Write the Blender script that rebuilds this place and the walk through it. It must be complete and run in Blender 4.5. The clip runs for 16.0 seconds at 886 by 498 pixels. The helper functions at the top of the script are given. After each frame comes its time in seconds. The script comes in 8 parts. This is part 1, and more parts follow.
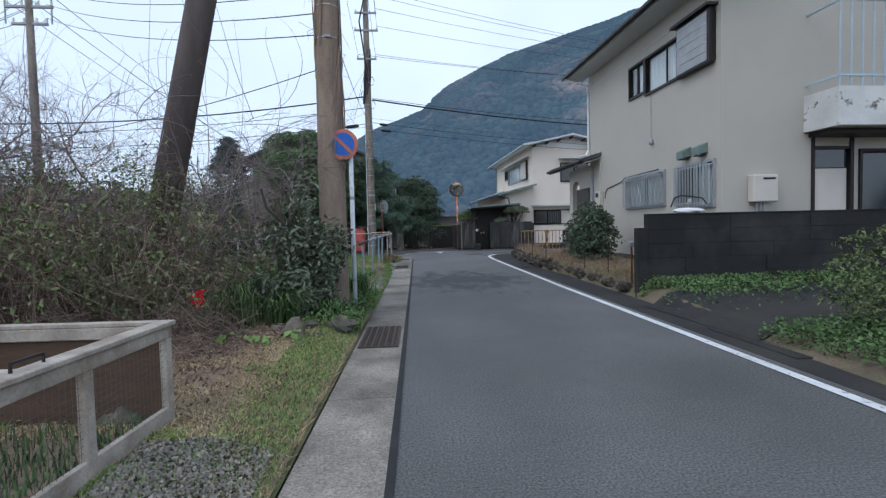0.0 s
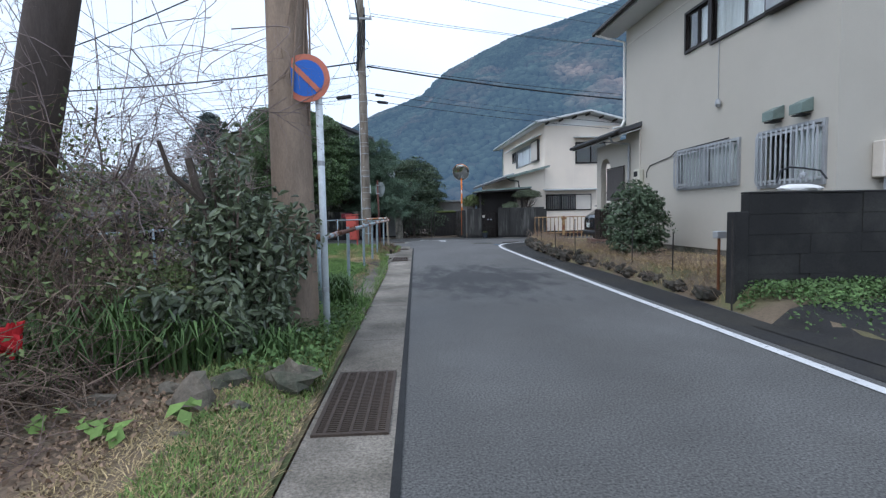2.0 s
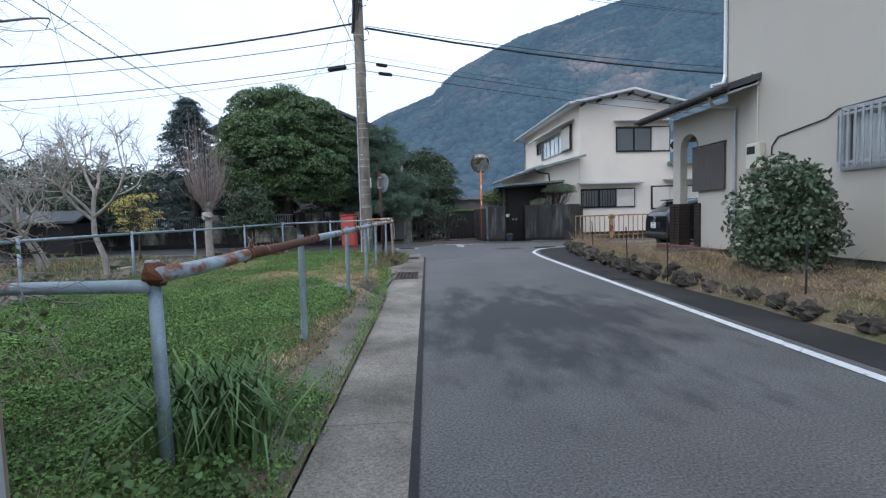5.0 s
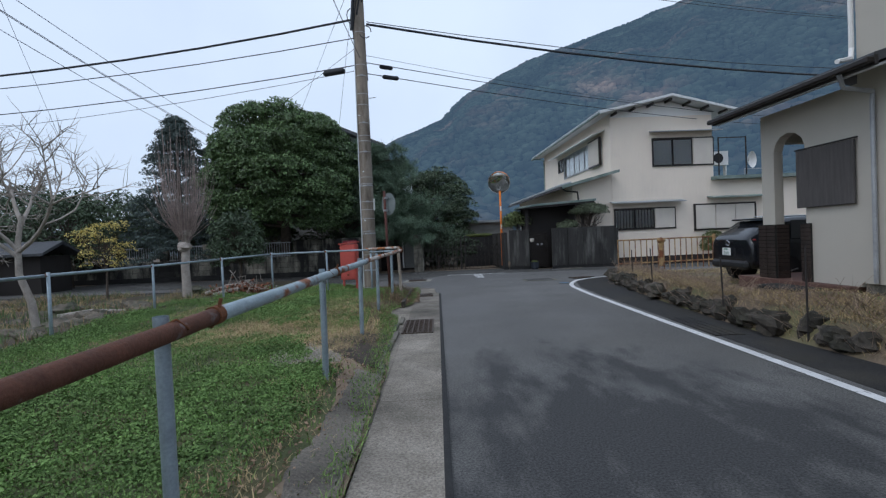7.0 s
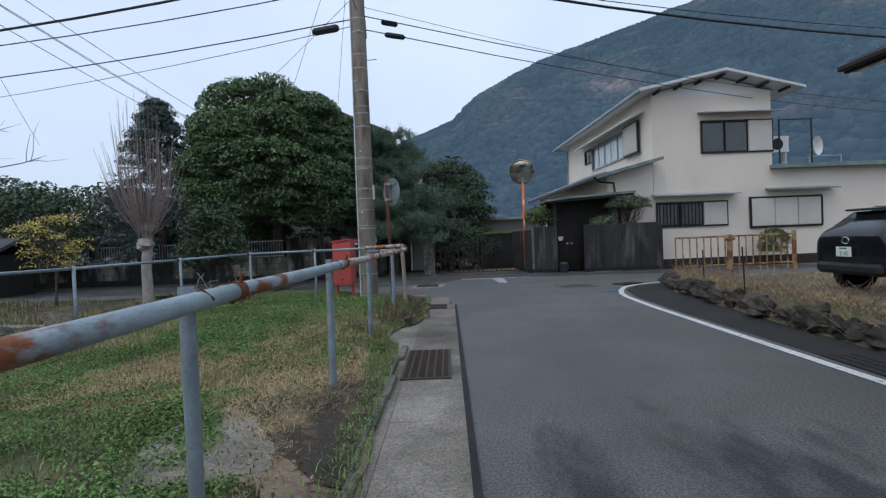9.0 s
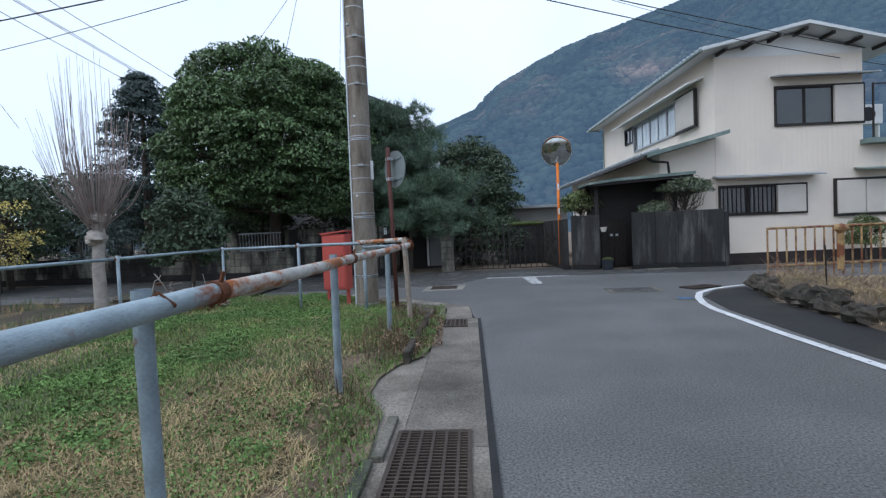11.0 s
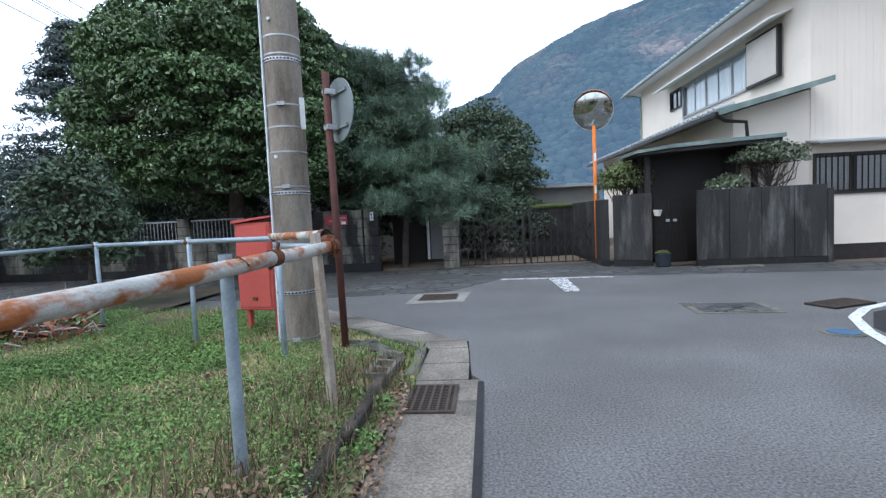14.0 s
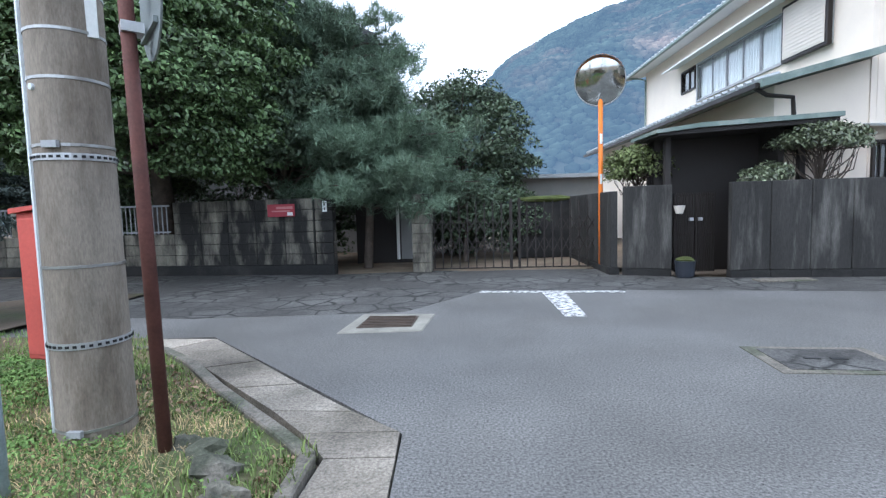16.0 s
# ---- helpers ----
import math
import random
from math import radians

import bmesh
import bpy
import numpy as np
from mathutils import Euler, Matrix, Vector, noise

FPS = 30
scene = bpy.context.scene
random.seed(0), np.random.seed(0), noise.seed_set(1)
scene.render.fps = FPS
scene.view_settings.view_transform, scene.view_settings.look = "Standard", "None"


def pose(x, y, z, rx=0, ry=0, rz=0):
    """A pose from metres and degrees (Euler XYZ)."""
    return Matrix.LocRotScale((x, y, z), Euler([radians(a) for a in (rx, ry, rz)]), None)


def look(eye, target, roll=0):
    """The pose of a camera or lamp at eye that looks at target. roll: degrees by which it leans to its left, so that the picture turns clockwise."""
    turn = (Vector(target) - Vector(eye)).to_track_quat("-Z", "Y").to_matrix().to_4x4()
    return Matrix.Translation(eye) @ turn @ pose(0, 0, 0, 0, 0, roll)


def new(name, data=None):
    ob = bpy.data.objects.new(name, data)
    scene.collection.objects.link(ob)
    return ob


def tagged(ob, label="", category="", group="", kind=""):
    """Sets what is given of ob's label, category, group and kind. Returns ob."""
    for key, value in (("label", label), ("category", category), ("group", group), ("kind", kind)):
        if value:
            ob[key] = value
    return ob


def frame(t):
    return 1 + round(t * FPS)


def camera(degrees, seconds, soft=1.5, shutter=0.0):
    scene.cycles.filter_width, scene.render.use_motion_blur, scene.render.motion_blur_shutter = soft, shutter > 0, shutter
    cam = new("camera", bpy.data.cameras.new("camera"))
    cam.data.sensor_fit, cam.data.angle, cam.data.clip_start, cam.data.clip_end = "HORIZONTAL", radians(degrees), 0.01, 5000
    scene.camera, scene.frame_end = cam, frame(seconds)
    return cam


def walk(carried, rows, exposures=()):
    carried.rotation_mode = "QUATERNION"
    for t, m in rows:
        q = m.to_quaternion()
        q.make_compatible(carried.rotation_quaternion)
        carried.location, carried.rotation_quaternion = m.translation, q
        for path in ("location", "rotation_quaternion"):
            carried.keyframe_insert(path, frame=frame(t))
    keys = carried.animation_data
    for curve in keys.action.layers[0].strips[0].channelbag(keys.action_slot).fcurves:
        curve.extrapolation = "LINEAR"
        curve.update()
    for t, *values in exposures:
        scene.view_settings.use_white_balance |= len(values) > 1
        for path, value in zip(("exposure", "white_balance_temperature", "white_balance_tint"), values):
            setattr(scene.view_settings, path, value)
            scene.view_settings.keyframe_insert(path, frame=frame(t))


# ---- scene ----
cam = camera(83.7, 16.0, soft=1.3)
METRES, EYE, TURN = 21.0, 1.38, -5.4
ROWS = [
    (0.0, 0.0, 0.0, 0.0, -0.06, -2.46, 1.36),
    (0.5, -0.0017, 0.0329, -0.0007, -0.12, -2.66, 1.1),
    (1.0, -0.004, 0.0652, -0.001, -0.35, -2.82, 0.99),
    (1.5, -0.0064, 0.0985, -0.0017, -0.41, -3.1, 0.99),
    (2.0, -0.0092, 0.1314, -0.0023, -0.12, -3.98, 1.16),
    (2.5, -0.0121, 0.1658, -0.004, 0.02, -3.83, 1.24),
    (3.0, -0.0129, 0.1987, -0.0035, 0.02, -3.88, 1.33),
    (3.5, -0.0137, 0.2322, -0.0048, 0.23, -3.97, 1.46),
    (6.0, -0.0271, 0.3959, -0.0017, 1.86, -3.67, 1.88),
    (6.5, -0.0308, 0.4278, 0.0008, 2.22, -2.25, 2.17),
    (7.0, -0.0332, 0.4617, 0.001, 2.36, -1.18, 2.46),
    (7.5, -0.0371, 0.4942, 0.0007, 2.24, -0.94, 2.34),
    (8.0, -0.0391, 0.5276, -0.0008, 2.32, -1.0, 2.31),
    (8.5, -0.0409, 0.5585, -0.0023, 2.83, -1.07, 2.34),
    (9.0, -0.0445, 0.5919, -0.0036, 3.62, -1.02, 2.32),
    (11.5, -0.0502, 0.7433, -0.0028, 6.49, -2.23, 2.53),
    (12.0, -0.0498, 0.7717, -0.0041, 6.77, -2.44, 2.56),
    (12.5, -0.0487, 0.8012, -0.0039, 7.26, -2.81, 2.56),
    (13.0, -0.0486, 0.8273, -0.0042, 7.83, -3.08, 2.54),
    (13.5, -0.0515, 0.8558, -0.0034, 8.05, -3.31, 2.53),
    (14.0, -0.0503, 0.8834, -0.0031, 8.09, -3.66, 2.71),
    (14.5, -0.0518, 0.9109, -0.0044, 7.94, -4.0, 2.8),
    (15.0, -0.0492, 0.9393, -0.0056, 7.54, -4.33, 2.48),
    (15.5, -0.046, 0.9681, -0.0051, 7.29, -4.41, 1.99),
    (16.0, -0.0459, 0.9966, -0.0035, 6.97, -4.6, 1.54),
]
walk(cam, [(t, pose(0, 0, EYE, 0, 0, TURN) @ pose(METRES * x, METRES * y, METRES * z, 90 + pitch, roll, yaw)) for t, x, y, z, yaw, pitch, roll in ROWS],
     exposures=[(0.0, 0.2, 5680, 10), (1.5, 0.4, 5720, 10), (3.5, 0.6, 5700, 10), (6.0, 0.3, 5750, 10), (8.0, -0.22, 5850, 10), (9.0, -0.05, 5800, 10), (11.5, 0.45, 5700, 10), (13.5, 0.85, 5700, 10), (16.0, 1.4, 5700, 10)])

# ---- world and sun: bright overcast ----
SUN_AZ, SUN_EL = 236.0, 50.0
world = bpy.data.worlds.new("overcast_sky")
scene.world = world
world.use_nodes = True
wt = world.node_tree
wt.nodes.clear()
w_out = wt.nodes.new("ShaderNodeOutputWorld")
w_bg = wt.nodes.new("ShaderNodeBackground")
w_sky = wt.nodes.new("ShaderNodeTexSky")
w_sky.sky_type = "NISHITA"
w_sky.sun_disc = False
w_sky.sun_elevation = radians(SUN_EL)
w_sky.sun_rotation = radians(SUN_AZ)
w_sky.dust_density = 4.0
w_sky.ozone_density = 1.5
w_mix = wt.nodes.new("ShaderNodeMix")
w_mix.data_type = "RGBA"
w_tc = wt.nodes.new("ShaderNodeTexCoord")
w_noise = wt.nodes.new("ShaderNodeTexNoise")
w_noise.inputs["Scale"].default_value = 1.6
w_noise.inputs["Detail"].default_value = 5.0
w_ramp = wt.nodes.new("ShaderNodeMapRange")
w_ramp.inputs["From Min"].default_value = 0.3
w_ramp.inputs["From Max"].default_value = 0.7
w_ramp.inputs["To Min"].default_value = 0.62
w_ramp.inputs["To Max"].default_value = 0.86
wt.links.new(w_tc.outputs["Generated"], w_noise.inputs["Vector"])
wt.links.new(w_noise.outputs["Fac"], w_ramp.inputs["Value"])
wt.links.new(w_ramp.outputs["Result"], w_mix.inputs[0])
wt.links.new(w_sky.outputs["Color"], w_mix.inputs[6])
w_mix.inputs[7].default_value = (7.6, 8.25, 9.1, 1)
wt.links.new(w_mix.outputs[2], w_bg.inputs["Color"])
w_bg.inputs["Strength"].default_value = 0.12
wt.links.new(w_bg.outputs["Background"], w_out.inputs["Surface"])
sun = new("sun", bpy.data.lights.new("sun", "SUN"))
sun.data.energy = 0.5
sun.data.angle = radians(25)
sun.data.color = (1.0, 0.96, 0.9)
_a, _e = radians(SUN_AZ), radians(SUN_EL)
sun.matrix_world = look((math.sin(_a) * math.cos(_e) * 40, math.cos(_a) * math.cos(_e) * 40, math.sin(_e) * 40), (0, 0, 0))


# ---- mesh and material helpers ----
class Geo:
    """Collects vertices and faces of one mesh."""

    def __init__(self):
        self.v, self.f = [], []

    def box(self, x0, x1, y0, y1, z0, z1, m=None):
        n = len(self.v)
        for x, y, z in ((x0, y0, z0), (x1, y0, z0), (x1, y1, z0), (x0, y1, z0), (x0, y0, z1), (x1, y0, z1), (x1, y1, z1), (x0, y1, z1)):
            p = Vector((x, y, z))
            self.v.append(tuple(m @ p if m else p))
        self.f += [(n, n + 3, n + 2, n + 1), (n + 4, n + 5, n + 6, n + 7), (n, n + 1, n + 5, n + 4), (n + 1, n + 2, n + 6, n + 5), (n + 2, n + 3, n + 7, n + 6), (n + 3, n, n + 4, n + 7)]
        return self

    def bar(self, a, b, w, h, up=(0, 0, 1)):
        """A square-section bar from a to b."""
        a, b = Vector(a), Vector(b)
        d = (b - a).normalized()
        u = Vector(up)
        if abs(d.dot(u)) > 0.98:
            u = Vector((1, 0, 0))
        s = d.cross(u).normalized()
        u = s.cross(d)
        n = len(self.v)
        for p in (a, b):
            for i, j in ((-1, -1), (1, -1), (1, 1), (-1, 1)):
                self.v.append(tuple(p + s * (i * w / 2) + u * (j * h / 2)))
        self.f += [(n, n + 1, n + 2, n + 3), (n + 7, n + 6, n + 5, n + 4)] + [(n + i, n + 4 + i, n + 4 + (i + 1) % 4, n + (i + 1) % 4) for i in range(4)]
        return self

    def tube(self, pts, radii, sides=8, caps=True):
        pts = [Vector(p) for p in pts]
        if not hasattr(radii, "__len__"):
            radii = [radii] * len(pts)
        n, side = len(self.v), None
        for i, p in enumerate(pts):
            d = (pts[min(i + 1, len(pts) - 1)] - pts[max(i - 1, 0)]).normalized()
            if side is None:
                side = d.orthogonal().normalized()
            side = (side - d * side.dot(d)).normalized()
            other = d.cross(side)
            for k in range(sides):
                a = 2 * math.pi * k / sides
                self.v.append(tuple(p + (side * math.cos(a) + other * math.sin(a)) * radii[i]))
        for i in range(len(pts) - 1):
            for k in range(sides):
                q = n + i * sides
                self.f.append((q + k, q + (k + 1) % sides, q + sides + (k + 1) % sides, q + sides + k))
        if caps:
            self.f.append(tuple(n + k for k in reversed(range(sides))))
            self.f.append(tuple(n + (len(pts) - 1) * sides + k for k in range(sides)))
        return self

    def prism(self, outline, z0, z1):
        """A flat outline in x and y, raised from z0 to z1."""
        n, k = len(self.v), len(outline)
        self.v += [(x, y, z0) for x, y in outline] + [(x, y, z1) for x, y in outline]
        self.f += [tuple(reversed(range(n, n + k))), tuple(range(n + k, n + 2 * k))]
        self.f += [(n + i, n + (i + 1) % k, n + k + (i + 1) % k, n + k + i) for i in range(k)]
        return self

    def slab(self, outline, a, b, axis):
        """A flat outline extruded from a to b along axis: x takes (y, z), y takes (x, z)."""
        n, k = len(self.v), len(outline)
        for c in (a, b):
            self.v += [(c, p, q) if axis == "x" else (p, c, q) for p, q in outline]
        self.f += [tuple(reversed(range(n, n + k))), tuple(range(n + k, n + 2 * k))]
        self.f += [(n + i, n + (i + 1) % k, n + k + (i + 1) % k, n + k + i) for i in range(k)]
        return self

    def lump(self, c, r, seed=0, rough=0.25, rings=5, segs=8):
        """A rough stone-like lump."""
        n = len(self.v)
        c, r = Vector(c), Vector(r if hasattr(r, "__len__") else (r, r, r))
        for i in range(rings + 1):
            th = math.pi * i / rings
            for k in range(segs):
                ph = 2 * math.pi * k / segs
                d = Vector((math.sin(th) * math.cos(ph), math.sin(th) * math.sin(ph), math.cos(th)))
                s = 1 + rough * noise.noise(d * 1.7 + Vector((seed * 7.3, seed * 3.1, seed)))
                self.v.append((c.x + d.x * r.x * s, c.y + d.y * r.y * s, c.z + d.z * r.z * s))
        for i in range(rings):
            for k in range(segs):
                q = n + i * segs
                self.f.append((q + k, q + segs + k, q + segs + (k + 1) % segs, q + (k + 1) % segs))
        return self

    def sheet(self, fn, nu, nv):
        n = len(self.v)
        for i in range(nu + 1):
            for j in range(nv + 1):
                self.v.append(tuple(fn(i / nu, j / nv)))
        for i in range(nu):
            for j in range(nv):
                q = n + i * (nv + 1) + j
                self.f.append((q, q + nv + 1, q + nv + 2, q + 1))
        return self

    def add_arrays(self, v, f):
        n = len(self.v)
        self.v += [tuple(p) for p in v]
        self.f += [tuple(int(i) + n for i in q) for q in f]
        return self

    def data(self, name, bevel=0.0, smooth=False, segments=1):
        me = bpy.data.meshes.new(name)
        me.from_pydata(self.v, [], self.f)
        bm = bmesh.new()
        bm.from_mesh(me)
        if len(self.f) < 20000:
            bmesh.ops.remove_doubles(bm, verts=bm.verts, dist=1e-5)
            bmesh.ops.recalc_face_normals(bm, faces=bm.faces)
        if bevel:
            bmesh.ops.bevel(bm, geom=list(bm.edges), offset=bevel, segments=segments, affect="EDGES", clamp_overlap=True)
        bm.to_mesh(me)
        bm.free()
        if smooth:
            me.polygons.foreach_set("use_smooth", [True] * len(me.polygons))
        me.update()
        return me


PLACED = {}


def thing(name, at=(0, 0, 0), label="", category="", group="", kind="", turn=0):
    """An empty at a thing's base, which carries its parts."""
    ob = new(name)
    ob.empty_display_size = 0.1
    m = pose(*at, 0, 0, turn)
    ob.matrix_basis = m
    PLACED[ob] = m
    return tagged(ob, label, category, group, kind)


def part(name, geo, material, parent=None, label="", bevel=0.0, smooth=False, local=False):
    """One mesh object, under a thing or a part. Its geometry is in world places, or in the thing's own with local."""
    me = geo if isinstance(geo, bpy.types.Mesh) else geo.data(name, bevel, smooth)
    if material is not None and not me.materials:
        me.materials.append(material)
    ob = new(name, me)
    if parent is not None:
        ob.parent = parent
        base = PLACED.get(parent, Matrix())
        if local:
            PLACED[ob] = base
        else:
            ob.matrix_parent_inverse = base.inverted()
            PLACED[ob] = Matrix()
    return tagged(ob, label)


def solo(name, geo, material, label="", category="", group="", kind="", bevel=0.0, smooth=False):
    return tagged(part(name, geo, material, None, "", bevel, smooth), label, category, group, kind)


def mat(name, colour, rough=0.8, metal=0.0, var=0.25, scale=6.0, fine=60.0, bump=0.2, second=None, patch=(0.45, 0.65), stretch=(1, 1, 1), spec=0.3,
        island=0.0, per_object=0.0, grain=0.7, emit=None, patch_scale=None, bump_scale=None, trans=0.0, patch_detail=5.0, stain=None, cracks=None, world_space=False, y_tone=None):
    """A surface with a base colour varied at two scales, an optional second colour in patches, and fine relief."""
    m = bpy.data.materials.new(name)
    m.use_nodes = True
    nt = m.node_tree
    nt.nodes.clear()
    N, L = nt.nodes.new, nt.links.new
    out, bs = N("ShaderNodeOutputMaterial"), N("ShaderNodeBsdfPrincipled")
    L(bs.outputs[0], out.inputs["Surface"])
    tc, mp = N("ShaderNodeTexCoord"), N("ShaderNodeMapping")
    mp.inputs["Scale"].default_value = stretch
    if world_space:
        wp_ = N("ShaderNodeNewGeometry")
        L(wp_.outputs["Position"], mp.inputs["Vector"])
    else:
        L(tc.outputs["Object"], mp.inputs["Vector"])

    def tex(s, detail=4.0, r=0.55):
        t = N("ShaderNodeTexNoise")
        t.inputs["Scale"].default_value, t.inputs["Detail"].default_value, t.inputs["Roughness"].default_value = s, detail, r
        L(mp.outputs[0], t.inputs["Vector"])
        return t.outputs["Fac"]

    def rng(sock, a, b, c, d):
        r = N("ShaderNodeMapRange")
        r.inputs["From Min"].default_value, r.inputs["From Max"].default_value = a, b
        r.inputs["To Min"].default_value, r.inputs["To Max"].default_value = c, d
        L(sock, r.inputs["Value"])
        return r.outputs["Result"]

    def mixed(kind, fac, a, b):
        x = N("ShaderNodeMix")
        x.data_type, x.blend_type = "RGBA", kind
        for key, val in ((0, fac), (6, a), (7, b)):
            if hasattr(val, "is_linked"):
                L(val, x.inputs[key])
            else:
                x.inputs[key].default_value = (*val, 1) if key else val
        return x.outputs[2]

    def math_node(op, a, b):
        x = N("ShaderNodeMath")
        x.operation = op
        for i, val in enumerate((a, b)):
            if hasattr(val, "is_linked"):
                L(val, x.inputs[i])
            else:
                x.inputs[i].default_value = val
        return x.outputs[0]

    col = colour
    coarse, speck = tex(scale), tex(fine, 6.0, 0.75)
    if second is not None:
        col = mixed("MIX", rng(tex(patch_scale or scale * 0.6, patch_detail, 0.6), patch[0], patch[1], 0, 1), col, second)
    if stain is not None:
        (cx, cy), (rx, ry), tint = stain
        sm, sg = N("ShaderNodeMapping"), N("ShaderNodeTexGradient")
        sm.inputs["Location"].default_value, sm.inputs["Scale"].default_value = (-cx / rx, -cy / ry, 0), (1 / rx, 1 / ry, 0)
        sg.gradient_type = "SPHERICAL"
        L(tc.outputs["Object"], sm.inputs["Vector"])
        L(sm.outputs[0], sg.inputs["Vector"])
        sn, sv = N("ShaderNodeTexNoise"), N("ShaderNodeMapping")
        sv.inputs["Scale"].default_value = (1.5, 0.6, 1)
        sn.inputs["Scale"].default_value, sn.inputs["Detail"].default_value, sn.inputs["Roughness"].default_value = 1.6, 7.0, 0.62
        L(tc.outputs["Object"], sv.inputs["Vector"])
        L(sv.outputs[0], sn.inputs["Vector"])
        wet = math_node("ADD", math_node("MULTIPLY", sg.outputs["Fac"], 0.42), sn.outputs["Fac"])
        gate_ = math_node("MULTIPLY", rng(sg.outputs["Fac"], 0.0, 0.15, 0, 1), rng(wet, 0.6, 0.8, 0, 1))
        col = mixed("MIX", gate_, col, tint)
    if cracks is not None:
        warp, vo = N("ShaderNodeMix"), N("ShaderNodeTexVoronoi")
        warp.data_type = "RGBA"
        warp.inputs[0].default_value = 0.12
        wn = N("ShaderNodeTexNoise")
        wn.inputs["Scale"].default_value = 3.0
        L(mp.outputs[0], wn.inputs["Vector"])
        L(mp.outputs[0], warp.inputs[6])
        L(wn.outputs["Color"], warp.inputs[7])
        vo.feature = "DISTANCE_TO_EDGE"
        vo.inputs["Scale"].default_value = cracks[0]
        L(warp.outputs[2], vo.inputs["Vector"])
        fade = rng(tex(0.8), 0.4, 0.55, 0.15, 1)
        col = mixed("MIX", math_node("MULTIPLY", rng(vo.outputs["Distance"], 0.0, cracks[1], 1, 0), fade), col, cracks[2])
    value = math_node("MULTIPLY", rng(coarse, 0.25, 0.75, 1 - var, 1 + var), rng(speck, 0.3, 0.7, max(1 - var * grain, 0.05), 1 + var * grain))
    if y_tone is not None:
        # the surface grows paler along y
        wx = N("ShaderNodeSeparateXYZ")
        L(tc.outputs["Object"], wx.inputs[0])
        value = math_node("MULTIPLY", value, rng(wx.outputs[1], y_tone[0], y_tone[1], y_tone[2], y_tone[3]))
    if island:
        g = N("ShaderNodeNewGeometry")
        value = math_node("MULTIPLY", value, rng(g.outputs["Random Per Island"], 0, 1, 1 - island, 1 + island))
    if per_object:
        oi = N("ShaderNodeObjectInfo")
        value = math_node("MULTIPLY", value, rng(oi.outputs["Random"], 0, 1, 1 - per_object, 1 + per_object))
    comb = N("ShaderNodeCombineColor")
    for i in range(3):
        L(value, comb.inputs[i])
    col = mixed("MULTIPLY", 1.0, col, comb.outputs[0])
    L(col, bs.inputs["Base Color"])
    L(rng(coarse, 0.2, 0.8, max(rough - 0.12, 0.02), min(rough + 0.12, 1)), bs.inputs["Roughness"])
    bs.inputs["Metallic"].default_value = metal
    bs.inputs["Specular IOR Level"].default_value = spec
    if bump:
        b = N("ShaderNodeBump")
        b.inputs["Strength"].default_value, b.inputs["Distance"].default_value = bump, 0.01
        L(tex(bump_scale or fine, 4.0, 0.65), b.inputs["Height"])
        L(b.outputs[0], bs.inputs["Normal"])
    if emit:
        bs.inputs["Emission Color"].default_value, bs.inputs["Emission Strength"].default_value = (*emit[:3], 1), emit[3]
    if trans:
        bs.inputs["Transmission Weight"].default_value = trans
    return m


def plain(name, colour, rough=0.5, metal=0.0, spec=0.4):
    return mat(name, colour, rough, metal, var=0.12, scale=3.0, fine=40.0, bump=0.05, spec=spec)


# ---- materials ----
ASPHALT = mat("asphalt", (0.099, 0.096, 0.09), 0.8, var=0.2, scale=0.9, fine=62.0, grain=5.0, bump=0.07, second=(0.122, 0.12, 0.115), patch=(0.4, 0.62), patch_scale=0.4, spec=0.35, bump_scale=80.0, stain=((1.7, 13.0), (2.5, 3.8), (0.045, 0.045, 0.045)), y_tone=(9.0, 21.0, 0.92, 1.1))
OLD_ASPHALT = mat("old_asphalt", (0.03, 0.029, 0.028), 0.9, var=0.3, scale=1.2, fine=90.0, grain=2.0, bump=0.6, second=(0.04, 0.037, 0.031), patch=(0.45, 0.6), patch_scale=0.9)
CRACK_ASPHALT = mat("cracked_asphalt", (0.068, 0.066, 0.062), 0.85, var=0.3, scale=2.2, fine=40.0, grain=2.2, bump=0.4, second=(0.11, 0.108, 0.102), patch=(0.45, 0.62), patch_scale=0.8, bump_scale=40.0, cracks=(2.8, 0.08, (0.012, 0.012, 0.011)))
CONCRETE = mat("concrete_strip", (0.27, 0.24, 0.2), 0.92, var=0.3, scale=1.4, fine=58.0, grain=2.0, bump=0.7, second=(0.11, 0.098, 0.078), patch=(0.4, 0.68), patch_scale=0.9, bump_scale=60.0, per_object=0.24, world_space=True)
KERB = mat("kerb_concrete", (0.165, 0.15, 0.125), 0.9, var=0.35, scale=3.0, fine=40.0, grain=1.5, bump=0.5, second=(0.08, 0.085, 0.06), patch=(0.48, 0.62))
PAINT = mat("road_paint", (0.66, 0.66, 0.65), 0.7, var=0.15, scale=3.0, fine=60.0, bump=0.3, second=(0.3, 0.3, 0.3), patch=(0.58, 0.66), patch_scale=14.0)
WORN_PAINT = mat("worn_road_paint", (0.6, 0.6, 0.59), 0.75, var=0.15, scale=3.0, fine=60.0, bump=0.3, second=(0.14, 0.14, 0.14), patch=(0.45, 0.57), patch_scale=14.0)
SOIL = mat("soil", (0.19, 0.14, 0.098), 0.95, var=0.45, scale=1.5, fine=30.0, bump=0.9, second=(0.20, 0.16, 0.11), patch=(0.42, 0.62), patch_scale=1.0, bump_scale=22.0)
LAWN = mat("lawn_soil", (0.085, 0.1, 0.042), 0.95, var=0.45, scale=1.2, fine=45.0, bump=0.9, second=(0.13, 0.1, 0.06), patch=(0.45, 0.58), patch_scale=0.6, bump_scale=30.0)
